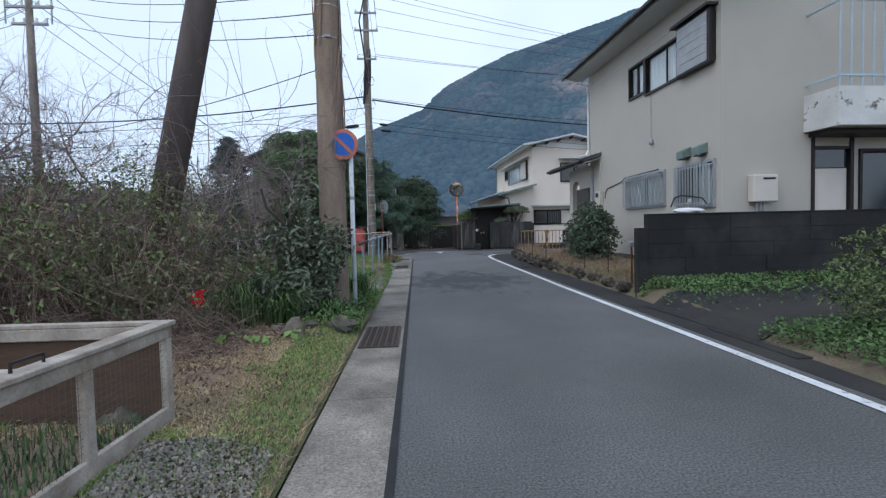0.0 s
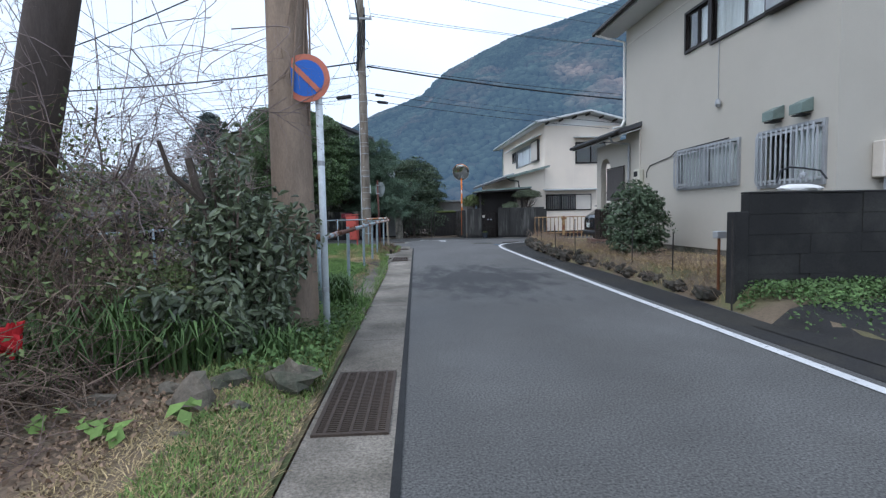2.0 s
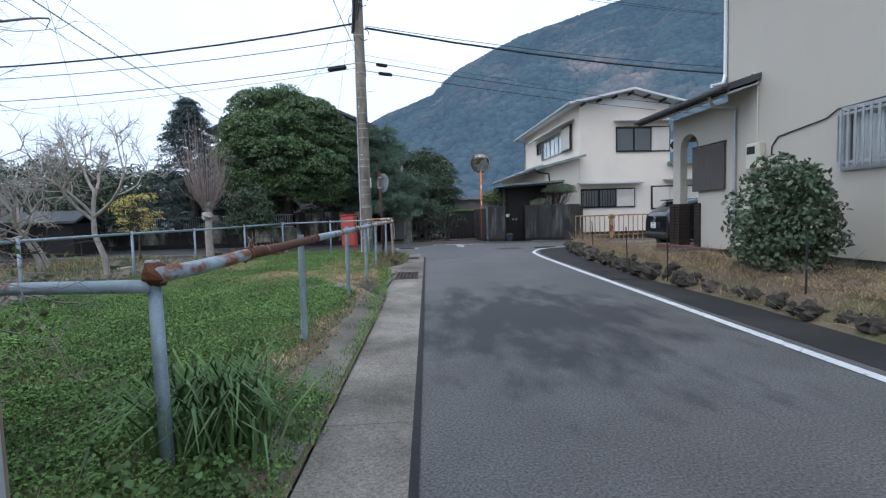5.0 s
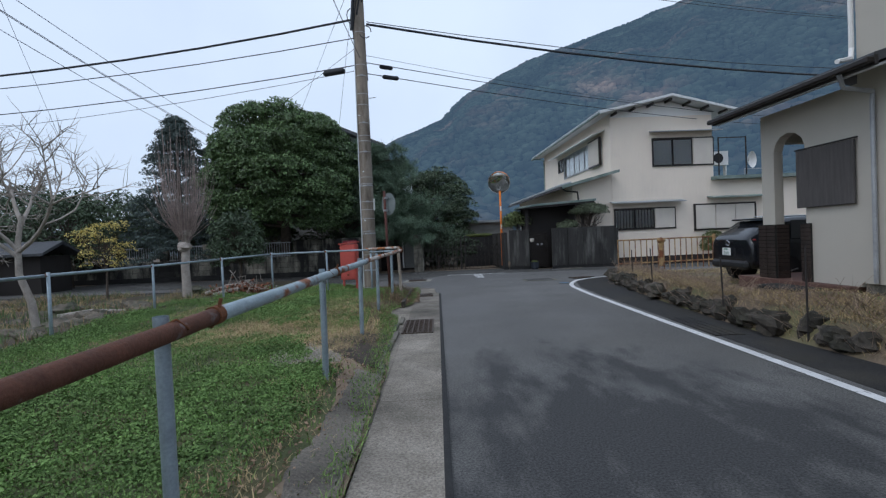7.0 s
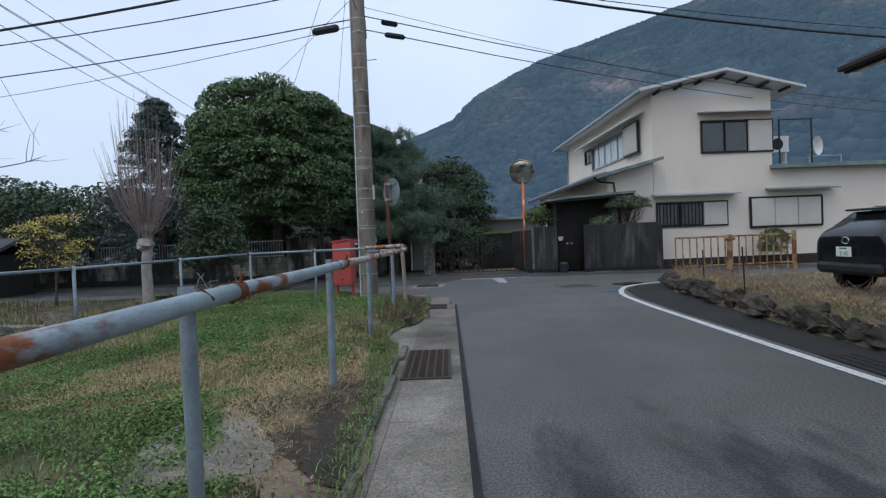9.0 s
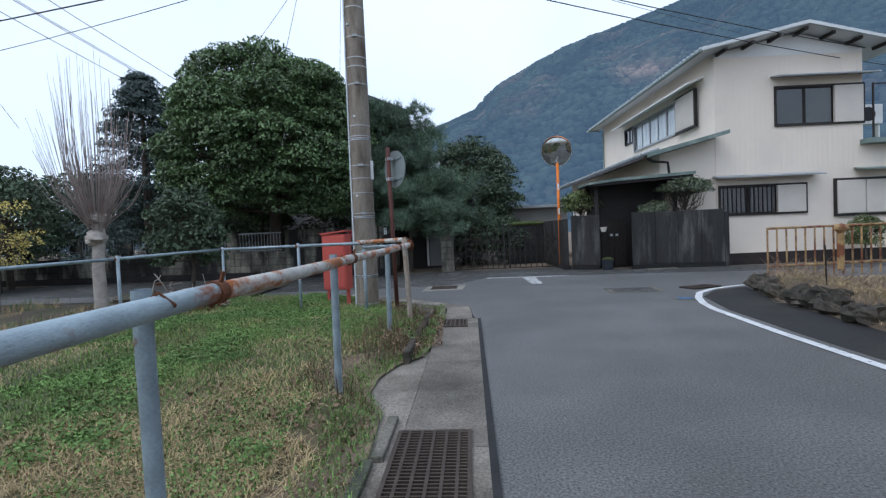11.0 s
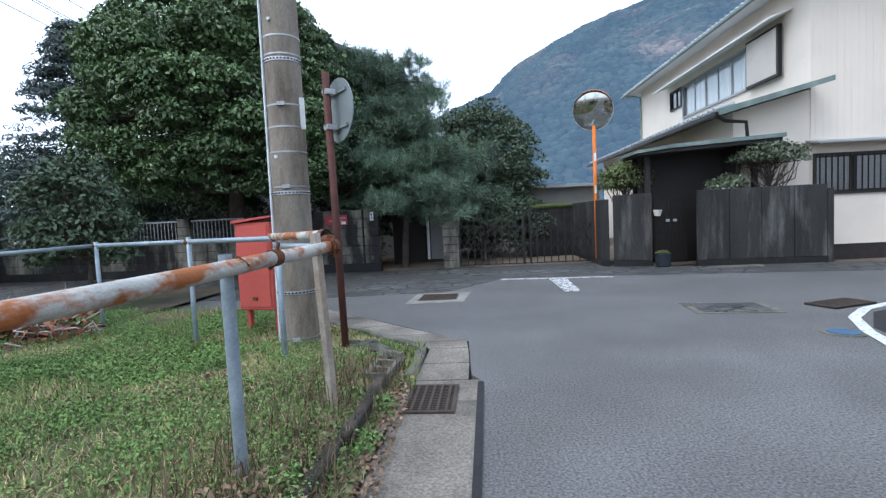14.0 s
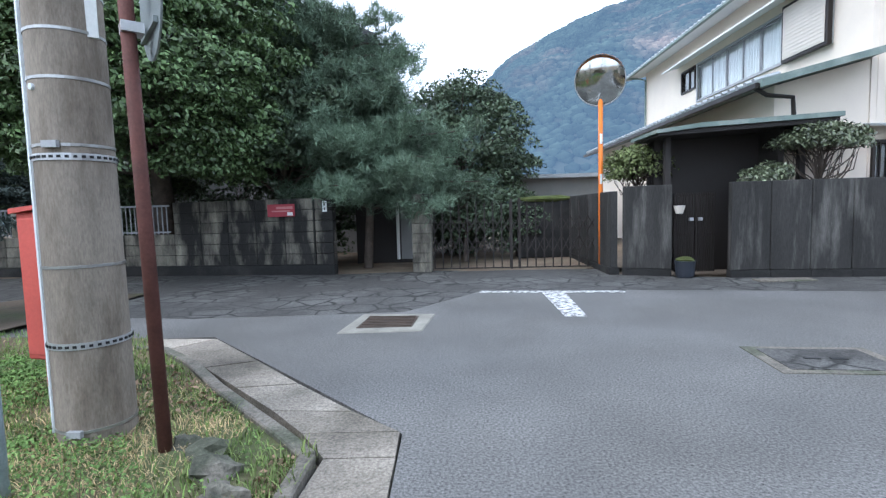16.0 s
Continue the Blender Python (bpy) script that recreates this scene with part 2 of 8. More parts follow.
YARD = mat("yard_soil", (0.15, 0.115, 0.078), 0.95, var=0.4, scale=1.2, fine=35.0, bump=0.9, second=(0.12, 0.115, 0.055), patch=(0.46, 0.6), patch_scale=0.7, bump_scale=24.0)
GRAVEL = mat("gravel", (0.24, 0.215, 0.18), 0.9, var=0.3, scale=9.0, fine=40.0, bump=0.5, island=0.45)
CREAM = mat("cream_stucco", (0.49, 0.458, 0.395), 0.9, var=0.06, scale=0.5, fine=90.0, bump=0.35, second=(0.42, 0.392, 0.335), patch=(0.42, 0.75), patch_scale=0.5)
PINK = mat("pale_pink_siding", (0.80, 0.71, 0.60), 0.8, var=0.05, scale=0.6, fine=60.0, bump=0.15, second=(0.72, 0.64, 0.55), patch=(0.5, 0.75), patch_scale=0.5)
WHITE_TRIM = mat("white_trim", (0.78, 0.77, 0.74), 0.6, var=0.07, scale=1.0, fine=40.0, bump=0.1)
SOFFIT = mat("soffit", (0.6, 0.62, 0.62), 0.7, var=0.08, scale=1.0, fine=30.0, bump=0.1)
GREEN_METAL = mat("green_roof_edge", (0.16, 0.21, 0.19), 0.45, var=0.2, scale=3.0, fine=40.0, bump=0.1, second=(0.24, 0.28, 0.25), patch=(0.5, 0.65))
ROOF_TILE = mat("dark_roof_tile", (0.075, 0.078, 0.085), 0.6, var=0.3, scale=3.0, fine=40.0, bump=0.3)
GREY_METAL = mat("grey_roof_metal", (0.33, 0.35, 0.36), 0.5, var=0.15, scale=2.0, fine=40.0, bump=0.1)
BLACK_WALL = mat("blackened_concrete", (0.036, 0.035, 0.033), 0.85, var=0.45, scale=1.3, fine=30.0, bump=0.6, second=(0.14, 0.137, 0.125), patch=(0.54, 0.75), patch_scale=1.5, stretch=(2.4, 2.4, 0.35))
DARK_WALL = mat("sooty_concrete", (0.022, 0.0215, 0.021), 0.9, var=0.4, scale=1.1, fine=40.0, bump=0.5, second=(0.045, 0.044, 0.04), patch=(0.5, 0.7), patch_scale=1.2)
BLOCK = mat("weathered_block", (0.27, 0.25, 0.2), 0.95, var=0.3, scale=3.0, fine=50.0, grain=1.2, bump=0.6, second=(0.028, 0.027, 0.025), patch=(0.36, 0.54), patch_scale=1.15, stretch=(1.5, 1.5, 0.45), per_object=0.12, world_space=True)
MORTAR = mat("dark_mortar", (0.025, 0.025, 0.023), 0.95, var=0.3, scale=5.0, bump=0.4)
GLASS = mat("window_glass", (0.03, 0.036, 0.04), 0.06, var=0.05, bump=0.0, spec=0.8)
CURTAIN_GLASS = mat("curtained_glass", (0.20, 0.22, 0.23), 0.12, var=0.25, scale=2.0, fine=3.0, bump=0.0, spec=0.8, stretch=(6, 6, 0.3))
SHUTTER = mat("cream_shutter", (0.62, 0.57, 0.50), 0.6, var=0.08, scale=1.5, bump=0.1)
DARK_FRAME = mat("dark_bronze_aluminium", (0.035, 0.03, 0.027), 0.45, metal=0.5, var=0.1, bump=0.02)
ALU = mat("aluminium_bars", (0.52, 0.53, 0.54), 0.4, metal=0.7, var=0.1, bump=0.05)
ALU_DULL = mat("dull_grey_metal", (0.36, 0.37, 0.38), 0.55, metal=0.3, var=0.2, scale=5.0, bump=0.1)
GALV = mat("galvanised_steel", (0.30, 0.36, 0.40), 0.5, metal=0.35, var=0.25, scale=8.0, fine=80.0, bump=0.15, second=(0.22, 0.10, 0.05), patch=(0.66, 0.72), patch_scale=7.0)
RUSTY = mat("rusty_painted_pipe", (0.34, 0.41, 0.44), 0.6, metal=0.15, var=0.25, scale=7.0, fine=80.0, bump=0.3, second=(0.23, 0.085, 0.035), patch=(0.52, 0.6), patch_scale=3.6, stretch=(1.6, 0.7, 1.6))
RUSTY_HEAVY = mat("rust_eaten_pipe", (0.30, 0.34, 0.36), 0.8, metal=0.1, var=0.35, scale=9.0, fine=70.0, bump=0.5, second=(0.125, 0.055, 0.035), patch=(0.3, 0.4), patch_scale=3.0)
RUSTY_ORANGE = mat("orange_rusted_pipe", (0.48, 0.47, 0.43), 0.65, metal=0.1, var=0.25, scale=8.0, fine=70.0, bump=0.4, second=(0.34, 0.12, 0.04), patch=(0.45, 0.55), patch_scale=4.5, stretch=(1.4, 0.8, 1.6))
GARDEN_BED = mat("garden_bed_soil", (0.085, 0.066, 0.048), 0.95, var=0.45, scale=1.6, fine=30.0, bump=0.9, second=(0.06, 0.07, 0.03), patch=(0.46, 0.62), patch_scale=0.9, bump_scale=20.0)
MOSSY_STONE = mat("mossy_stone", (0.075, 0.064, 0.052), 0.95, var=0.45, scale=6.0, fine=40.0, bump=0.9, second=(0.035, 0.033, 0.024), patch=(0.42, 0.6), patch_scale=4.0, per_object=0.3)
RUST = mat("rust", (0.14, 0.055, 0.025), 0.85, var=0.4, scale=10.0, fine=80.0, bump=0.5)
RUST_YELLOW = mat("faded_yellow_rusty_pipe", (0.42, 0.28, 0.13), 0.7, var=0.3, scale=6.0, fine=60.0, bump=0.3, second=(0.2, 0.08, 0.04), patch=(0.45, 0.58), patch_scale=5.0)
GRATE = mat("rusty_steel_grating", (0.085, 0.065, 0.052), 0.7, metal=0.4, var=0.35, scale=8.0, bump=0.3)
IRON = mat("dark_iron", (0.04, 0.035, 0.032), 0.7, metal=0.3, var=0.35, scale=8.0, bump=0.2)
POLE = mat("pole_concrete", (0.25, 0.215, 0.175), 0.9, var=0.28, scale=2.5, fine=60.0, grain=1.0, bump=0.35, second=(0.115, 0.092, 0.07), patch=(0.46, 0.7), patch_scale=3.2, stretch=(1.6, 1.6, 0.4))
POLE_WOOD = mat("brown_weathered_pole", (0.29, 0.22, 0.165), 0.9, var=0.25, scale=3.0, fine=40.0, bump=0.5, second=(0.2, 0.155, 0.12), patch=(0.45, 0.65), stretch=(1.5, 1.5, 0.5))
STEEL_BAND = mat("steel_band", (0.4, 0.4, 0.39), 0.4, metal=0.8, var=0.2, bump=0.1)
BLACK = plain("black_rubber", (0.012, 0.012, 0.013), 0.6)
CABLE = plain("cable_sheath", (0.018, 0.02, 0.024), 0.6)
WHITE_PIPE = mat("white_painted_pole", (0.62, 0.66, 0.68), 0.5, var=0.15, scale=3.0, fine=40.0, bump=0.1, second=(0.4, 0.41, 0.4), patch=(0.58, 0.7))
SIGN_BLUE = plain("sign_blue", (0.025, 0.13, 0.52), 0.45)
SIGN_RED = plain("faded_sign_red", (0.55, 0.17, 0.10), 0.5)
SIGN_BACK = mat("sign_back", (0.24, 0.27, 0.27), 0.5, metal=0.3, var=0.15, scale=4.0, bump=0.1)
RED_BOX = mat("faded_red_paint", (0.5, 0.095, 0.075), 0.6, var=0.14, scale=2.0, fine=40.0, bump=0.15, second=(0.42, 0.09, 0.055), patch=(0.5, 0.7))
ORANGE = mat("orange_post_paint", (0.72, 0.20, 0.03), 0.5, var=0.12, scale=4.0, bump=0.1)
MIRROR = mat("mirror_face", (0.55, 0.57, 0.55), 0.08, metal=1.0, var=0.25, scale=3.0, bump=0.0)
WOOD_GREY = mat("weathered_wood", (0.42, 0.37, 0.31), 0.85, var=0.3, scale=4.0, fine=50.0, bump=0.5, second=(0.26, 0.21, 0.165), patch=(0.45, 0.65), stretch=(1, 1, 1))
WOOD_BROWN = mat("brown_plywood", (0.10, 0.062, 0.04), 0.85, var=0.35, scale=3.0, fine=40.0, bump=0.4, stretch=(0.5, 0.5, 5))
WIRE = plain("thin_wire", (0.12, 0.12, 0.12), 0.6, metal=0.5)
BARK = mat("bark", (0.10, 0.08, 0.065), 0.95, var=0.4, scale=6.0, fine=40.0, bump=0.8)
BARE_BARK = mat("pale_bark", (0.37, 0.33, 0.29), 0.95, var=0.3, scale=6.0, fine=40.0, bump=0.6)
TWIG = mat("dry_twig", (0.27, 0.2, 0.15), 0.95, var=0.25, scale=3.0, bump=0.0, island=0.5)
TWIG_DARK = mat("dark_twig", (0.19, 0.135, 0.115), 0.95, var=0.25, scale=3.0, bump=0.0, island=0.5)
STRAW = mat("dry_stalk", (0.33, 0.245, 0.13), 0.95, var=0.3, scale=1.5, bump=0.0, island=0.5)
STRAW_LIE = mat("flattened_straw", (0.42, 0.325, 0.175), 0.95, var=0.35, scale=1.2, bump=0.0, island=0.5)
STRAW_BROWN = mat("brown_dry_stalk", (0.15, 0.105, 0.066), 0.95, var=0.2, scale=3.0, bump=0.0, island=0.5)
LITTER = mat("fallen_leaves", (0.26, 0.18, 0.12), 0.9, var=0.2, scale=3.0, bump=0.0, island=0.55)
LEAF_DARK = mat("dark_evergreen_leaf", (0.078, 0.112, 0.062), 0.55, var=0.25, scale=0.8, bump=0.0, island=0.5, spec=0.4)
LEAF_TREE = mat("evergreen_crown_leaf", (0.105, 0.165, 0.062), 0.5, var=0.4, scale=0.9, bump=0.0, island=0.6, spec=0.45)
LEAF_PINE = mat("pine_needle", (0.12, 0.175, 0.115), 0.6, var=0.25, scale=0.8, bump=0.0, island=0.45)
LEAF_GLOSS = mat("glossy_shrub_leaf", (0.115, 0.14, 0.08), 0.36, var=0.25, scale=2.0, bump=0.0, island=0.55, spec=0.6)
LEAF_OLIVE = mat("olive_leaf", (0.13, 0.16, 0.062), 0.7, var=0.3, scale=1.0, bump=0.0, island=0.55)
LEAF_YELLOW = mat("yellow_blossom", (0.62, 0.52, 0.17), 0.8, var=0.2, scale=2.0, bump=0.0, island=0.35)
GRASS = mat("grass_blade", (0.17, 0.26, 0.07), 0.8, var=0.25, scale=0.8, bump=0.0, island=0.5)
GRASS_DULL = mat("dull_grass_blade", (0.165, 0.215, 0.07), 0.9, var=0.3, scale=0.9, bump=0.0, island=0.5)
GRASS_DARK = mat("dark_grass_blade", (0.09, 0.15, 0.05), 0.75, var=0.25, scale=1.0, bump=0.0, island=0.45)
CLOVER = mat("clover_leaf", (0.145, 0.235, 0.07), 0.9, var=0.42, scale=1.3, bump=0.0, island=0.45)
STONE = mat("field_stone", (0.165, 0.14, 0.11), 0.9, var=0.4, scale=5.0, fine=40.0, bump=0.7, second=(0.08, 0.085, 0.06), patch=(0.45, 0.62))
# blue emission in both hill materials stands in for distance haze
HILL_A = mat("hazed_wooded_hill", (0.034, 0.046, 0.034), 0.95, var=0.6, scale=0.014, fine=0.06, bump=0.0, second=(0.14, 0.098, 0.072), patch=(0.5, 0.66), patch_scale=0.011, island=0.3, emit=(0.27, 0.44, 0.68, 0.165), spec=0.0)
HILL_B = mat("hazed_hill_ground", (0.04, 0.045, 0.036), 0.95, var=0.2, scale=0.01, fine=0.1, bump=0.0, emit=(0.27, 0.44, 0.68, 0.16), spec=0.0)
CAR_PAINT = mat("black_car_paint", (0.012, 0.013, 0.016), 0.12, var=0.05, bump=0.0, spec=0.6)
CAR_GLASS = mat("car_glass", (0.015, 0.017, 0.019), 0.04, var=0.03, bump=0.0, spec=0.7)
CAR_PLASTIC = plain("black_plastic", (0.016, 0.016, 0.017), 0.6)
TAIL_RED = plain("tail_lamp_red", (0.32, 0.02, 0.02), 0.15)
PLATE = plain("plate_white", (0.75, 0.76, 0.74), 0.5)
PLATE_GREEN = plain("plate_green", (0.03, 0.17, 0.09), 0.5)
CHROME = mat("chrome", (0.75, 0.75, 0.76), 0.15, metal=1.0, var=0.05, bump=0.0)
DARK_TILE = mat("glazed_dark_tile", (0.035, 0.024, 0.02), 0.35, var=0.25, scale=6.0, bump=0.1, per_object=0.3, spec=0.6)
TERRACOTTA = mat("porch_tile", (0.13, 0.07, 0.055), 0.7, var=0.25, scale=5.0, bump=0.2, per_object=0.2)
CREAM_BOX = plain("cream_plastic", (0.55, 0.53, 0.44), 0.5)
SCREEN_GREY = mat("grey_reed_screen", (0.085, 0.078, 0.075), 0.9, var=0.25, scale=4.0, fine=60.0, bump=0.4, stretch=(6, 6, 0.5))
DARK_ROOM = plain("dark_timber_and_void", (0.032, 0.028, 0.026), 0.8)
BLUE_TARP = plain("blue_plastic", (0.03, 0.10, 0.30), 0.6)
RED_CLOTH = plain("red_cloth", (0.45, 0.015, 0.02), 0.8)
GREEN_PLASTIC = plain("green_plastic", (0.05, 0.16, 0.11), 0.5)
LILAC = plain("signboard_red", (0.33, 0.045, 0.06), 0.6)
MOSS = mat("moss", (0.07, 0.085, 0.025), 0.95, var=0.4, scale=4.0, fine=40.0, bump=0.8)



def strip_right(y):
    return -0.19 + 0.0415 * y


def lerp_line(pts, y):
    for (y0, x0), (y1, x1) in zip(pts, pts[1:]):
        if y <= y1:
            return x0 + (x1 - x0) * (y - y0) / (y1 - y0)
    return pts[-1][1]


LAWN_EDGE = [(13.0, -0.25), (15.0, -0.19), (16.6, -0.23), (17.6, -0.19), (18.6, -0.22), (19.0, -0.38), (19.5, -0.36), (19.9, -0.22), (20.2, 0.02), (20.6, 0.065)]


def lawn_edge(y):
    """Where lawn and concrete meet."""
    if y < 13.0 or y > 20.6:
        return strip_right(y) - 0.6
    return lerp_line(LAWN_EDGE, y) + 0.025 * noise.noise(Vector((y * 4.0, 3, 2)))


def corner_edge(y):
    return 0.2 - 0.93 * (y - 23.35)


YARD_EDGE = [(-15, 3.7), (3.5, 3.9), (6.9, 4.12), (8.5, 4.4), (12.7, 4.62), (16.2, 4.62), (19.2, 4.92), (23.0, 5.5), (24.5, 6.05)]
LINE = [(-15, 3.2), (3.2, 3.45), (7.6, 3.58), (10.5, 3.66), (13.6, 3.79), (17.0, 3.92), (20.9, 4.10), (22.4, 4.24)]

# ---- ground and roads ----
g = Geo()
g.sheet(lambda u, v: ((u - 0.5) * 4000, (v - 0.5) * 4000 + 20, -0.08), 8, 8)
solo("ground", g, SOIL, "bare brown earth under the whole place", "ground", kind="structure")

right_side = [(lerp_line(YARD_EDGE, y), y) for y in (-15, 3.5, 6.9, 8.5, 12.7, 16.2, 19.2, 23.0, 24.5)]
road_outline = [(strip_right(-15), -15)] + right_side + [(6.7, 25.0), (12, 25.0), (40, 22.5), (40, 27.0), (8.2, 29.28), (5.7, 29.55), (4.85, 29.85), (4.05, 30.2), (3.9, 31.1),
                (0.5, 31.45), (-1.5, 31.2), (-6.3, 31.75), (-40, 35.2), (-40, 30.2), (-2.4, 26.05), (-1.63, 26.1), (0.66, 23.72), (0.68, 22.6), (0.745, 22.5)]
g = Geo().prism(road_outline, -0.3, 0.0)
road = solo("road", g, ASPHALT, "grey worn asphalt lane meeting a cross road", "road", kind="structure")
# darker old asphalt between the white line and the yard
pts_in = [(lerp_line(LINE, y) + 0.17, y) for y in (-15, 3, 8, 13, 17, 20.5, 22.3)]
pts_out = [(lerp_line(YARD_EDGE, y) + 0.02, y) for y in (22.8, 20.5, 17, 13, 8, 3, -15)]
g = Geo().prism(pts_in + [(4.75, 23.7), (5.3, 24.4), (6.1, 24.75)] + pts_out, -0.1, 0.004)
part("shoulder", g, OLD_ASPHALT, road, "dark old asphalt shoulder")
g = Geo().prism([(-40, 30.9), (-6, 27.6), (-2.4, 27.05), (0.3, 27.2), (1.4, 28.75), (3.6, 28.5), (9, 27.6), (40, 24.6), (40, 27.0), (8.2, 29.26), (5.7, 29.5), (4.05, 30.15), (3.85, 31.05), (0.5, 31.4), (-1.5, 31.15), (-6.3, 31.7), (-40, 35.1)], -0.1, 0.004)
part("cracked_surface", g, CRACK_ASPHALT, road, "cracked patched old asphalt")


# edge line, swinging round the corner
mid = [(lerp_line(LINE, y), y) for y in np.linspace(-15, 22.0, 60)] + [(4.24, 22.4), (4.36, 22.95), (4.58, 23.55), (4.9, 24.15), (5.35, 24.58), (5.9, 24.87), (6.6, 25.1)]
g = Geo()
for (x0, y0), (x1, y1) in zip(mid, mid[1:]):
    d = Vector((x1 - x0, y1 - y0)).normalized() * 0.056
    n = len(g.v)
    g.v += [(x0 + d.y, y0 - d.x, 0.008), (x0 - d.y, y0 + d.x, 0.008), (x1 - d.y, y1 + d.x, 0.008), (x1 + d.y, y1 - d.x, 0.008)]
    g.f.append((n, n + 3, n + 2, n + 1))
part("edge_line", g, PAINT, road, "white painted edge line")
g = Geo().prism([(2.26, 26.75), (2.52, 26.72), (2.62, 28.5), (2.28, 28.54)], -0.02, 0.008).prism([(1.33, 28.53), (3.5, 28.28), (3.5, 28.4), (1.33, 28.66)], -0.02, 0.0078)
part("stop_mark", g, WORN_PAINT, road, "worn white T-shaped road mark")

# concrete gutter-cover strip beside the lane, in cast lengths
strip = thing("gutter_strip", (0, 10, 0), "concrete gutter covers along the lane edge", "pavement", kind="structure")
y = -6.0
while y < 22.3:
    y1 = min(y + 2.0, 22.45)
    for a, b in ((y, y1),):
        g = Geo().prism([(strip_right(a) - 0.56, a + 0.004), (strip_right(a), a + 0.004), (strip_right(b), b - 0.004), (strip_right(b) - 0.56, b - 0.004)], -0.12, 0.012)
        part("cover_slab", g, CONCRETE, strip)
    y += 2.0
# broken concrete apron beside the covers
ys_ = [13.05 + 0.15 * i for i in range(50)]
part("apron", Geo().prism([(lawn_edge(y), y) for y in ys_] + [(strip_right(y) - 0.564, y) for y in reversed(ys_)], -0.1, 0.011), CONCRETE, strip, "broken-edged concrete apron")
# covers running round the corner towards the cross road
diag = [((0.66, 22.46), (0.2, 22.46)), ((0.67, 22.92), (0.24, 22.92)), ((0.66, 23.43), (0.27, 23.42)), ((0.65, 23.73), (0.06, 23.72)), ((0.31, 24.03), (-0.24, 24.06)), ((-0.22, 24.57), (-0.68, 24.5)), ((-0.78, 25.17), (-1.18, 25.0)), ((-1.54, 25.97), (-1.85, 25.6)), ((-2.4, 26.03), (-2.4, 25.66)), ((-6.0, 26.42), (-6.0, 26.05))]
for (a, b), (c, d) in zip(diag, diag[1:]):
    q = [a, c, d, b]
    cx, cy = sum(p[0] for p in q) / 4, sum(p[1] for p in q) / 4
    part("cover_slab", Geo().prism([(cx + (px - cx) * 0.972, cy + (py - cy) * 0.972) for px, py in q], -0.12, 0.012), CONCRETE, strip)
# narrow tar seam between covers and asphalt
g = Geo()
g.prism([(strip_right(-6) - 0.012, -6), (strip_right(-6) + 0.035, -6), (strip_right(22.4) + 0.035, 22.4), (strip_right(22.4) - 0.012, 22.4)], -0.05, 0.0145)
part("tar_seam", g, mat("tar_seam", (0.03, 0.03, 0.03), 0.9, var=0.4, scale=5.0, bump=0.4), strip)
# kerb stones behind the covers
kerb = thing("lawn_kerb", (0, 22, 0), "dark mossy concrete kerb round the lawn corner", "kerb", kind="structure")
kerb_line = [(-0.12, 19.95), (-0.09, 20.6), (-0.06, 21.2), (-0.02, 21.8), (0.0, 22.28)]
for i, ((x0, y0), (x1, y1)) in enumerate(zip(kerb_line, kerb_line[1:])):
    w = 0.012 * math.sin(i * 4.1)
    part("kerb_stone", Geo().bar((x0 + w, y0 + 0.008, 0.02), (x1 + w, y1 - 0.008, 0.025 + 0.01 * math.sin(i * 5)), 0.075, 0.24), MOSSY_STONE, kerb, bevel=0.01)
# a hollow block closes the row, with broken lumps beside it
hb = Geo().box(-0.1, 0.1, -0.2, -0.16, 0.0, 0.17).box(-0.1, 0.1, 0.16, 0.2, 0.0, 0.17).box(-0.1, -0.065, -0.16, 0.16, 0.0, 0.17).box(0.065, 0.1, -0.16, 0.16, 0.0, 0.17).box(-0.065, 0.065, -0.02, 0.02, 0.0, 0.165)
o = part("hollow_block", hb, KERB, kerb, "grey hollow concrete block")
o.location, o.rotation_euler = (-0.06, 22.52, -0.045), (0, radians(4), radians(-6))
for i, (x, y, r) in enumerate(((-0.05, 22.98, 0.09), (-0.2, 23.2, 0.11), (-0.34, 23.4, 0.09), (0.03, 22.8, 0.06), (-0.5, 23.5, 0.07))):
    part("kerb_stone", Geo().lump((x, y, 0.06), (r * 1.3, r, r * 0.7), i + 3, 0.6, 6, 9), KERB, kerb)
low_line = [(0.17, 22.5), (0.2, 23.0), (0.2, 23.4), (-0.05, 23.68), (-0.36, 24.0), (-0.8, 24.46), (-1.32, 25.06), (-1.85, 25.52), (-2.6, 25.6)]
for i, ((x0, y0), (x1, y1)) in enumerate(zip(low_line, low_line[1:])):
    part("kerb_stone", Geo().bar((x0, y0, -0.03), (x0 + (x1 - x0) * 0.985, y0 + (y1 - y0) * 0.985, -0.03), 0.09, 0.17), KERB, kerb, bevel=0.01)
# tile-thin kerb of older concrete beside the strip further back
g = Geo()
for i in range(15):
    y0 = 8.6 + i * 0.66
    w = 0.03 * math.sin(i * 2.3)
    g = Geo().bar((strip_right(y0) - 0.68 + w, y0, 0.01), (strip_right(y0 + 0.63) - 0.68 + w, y0 + 0.63, 0.01), 0.07, 0.08)
    part("kerb_stone", g, KERB, kerb, bevel=0.006)


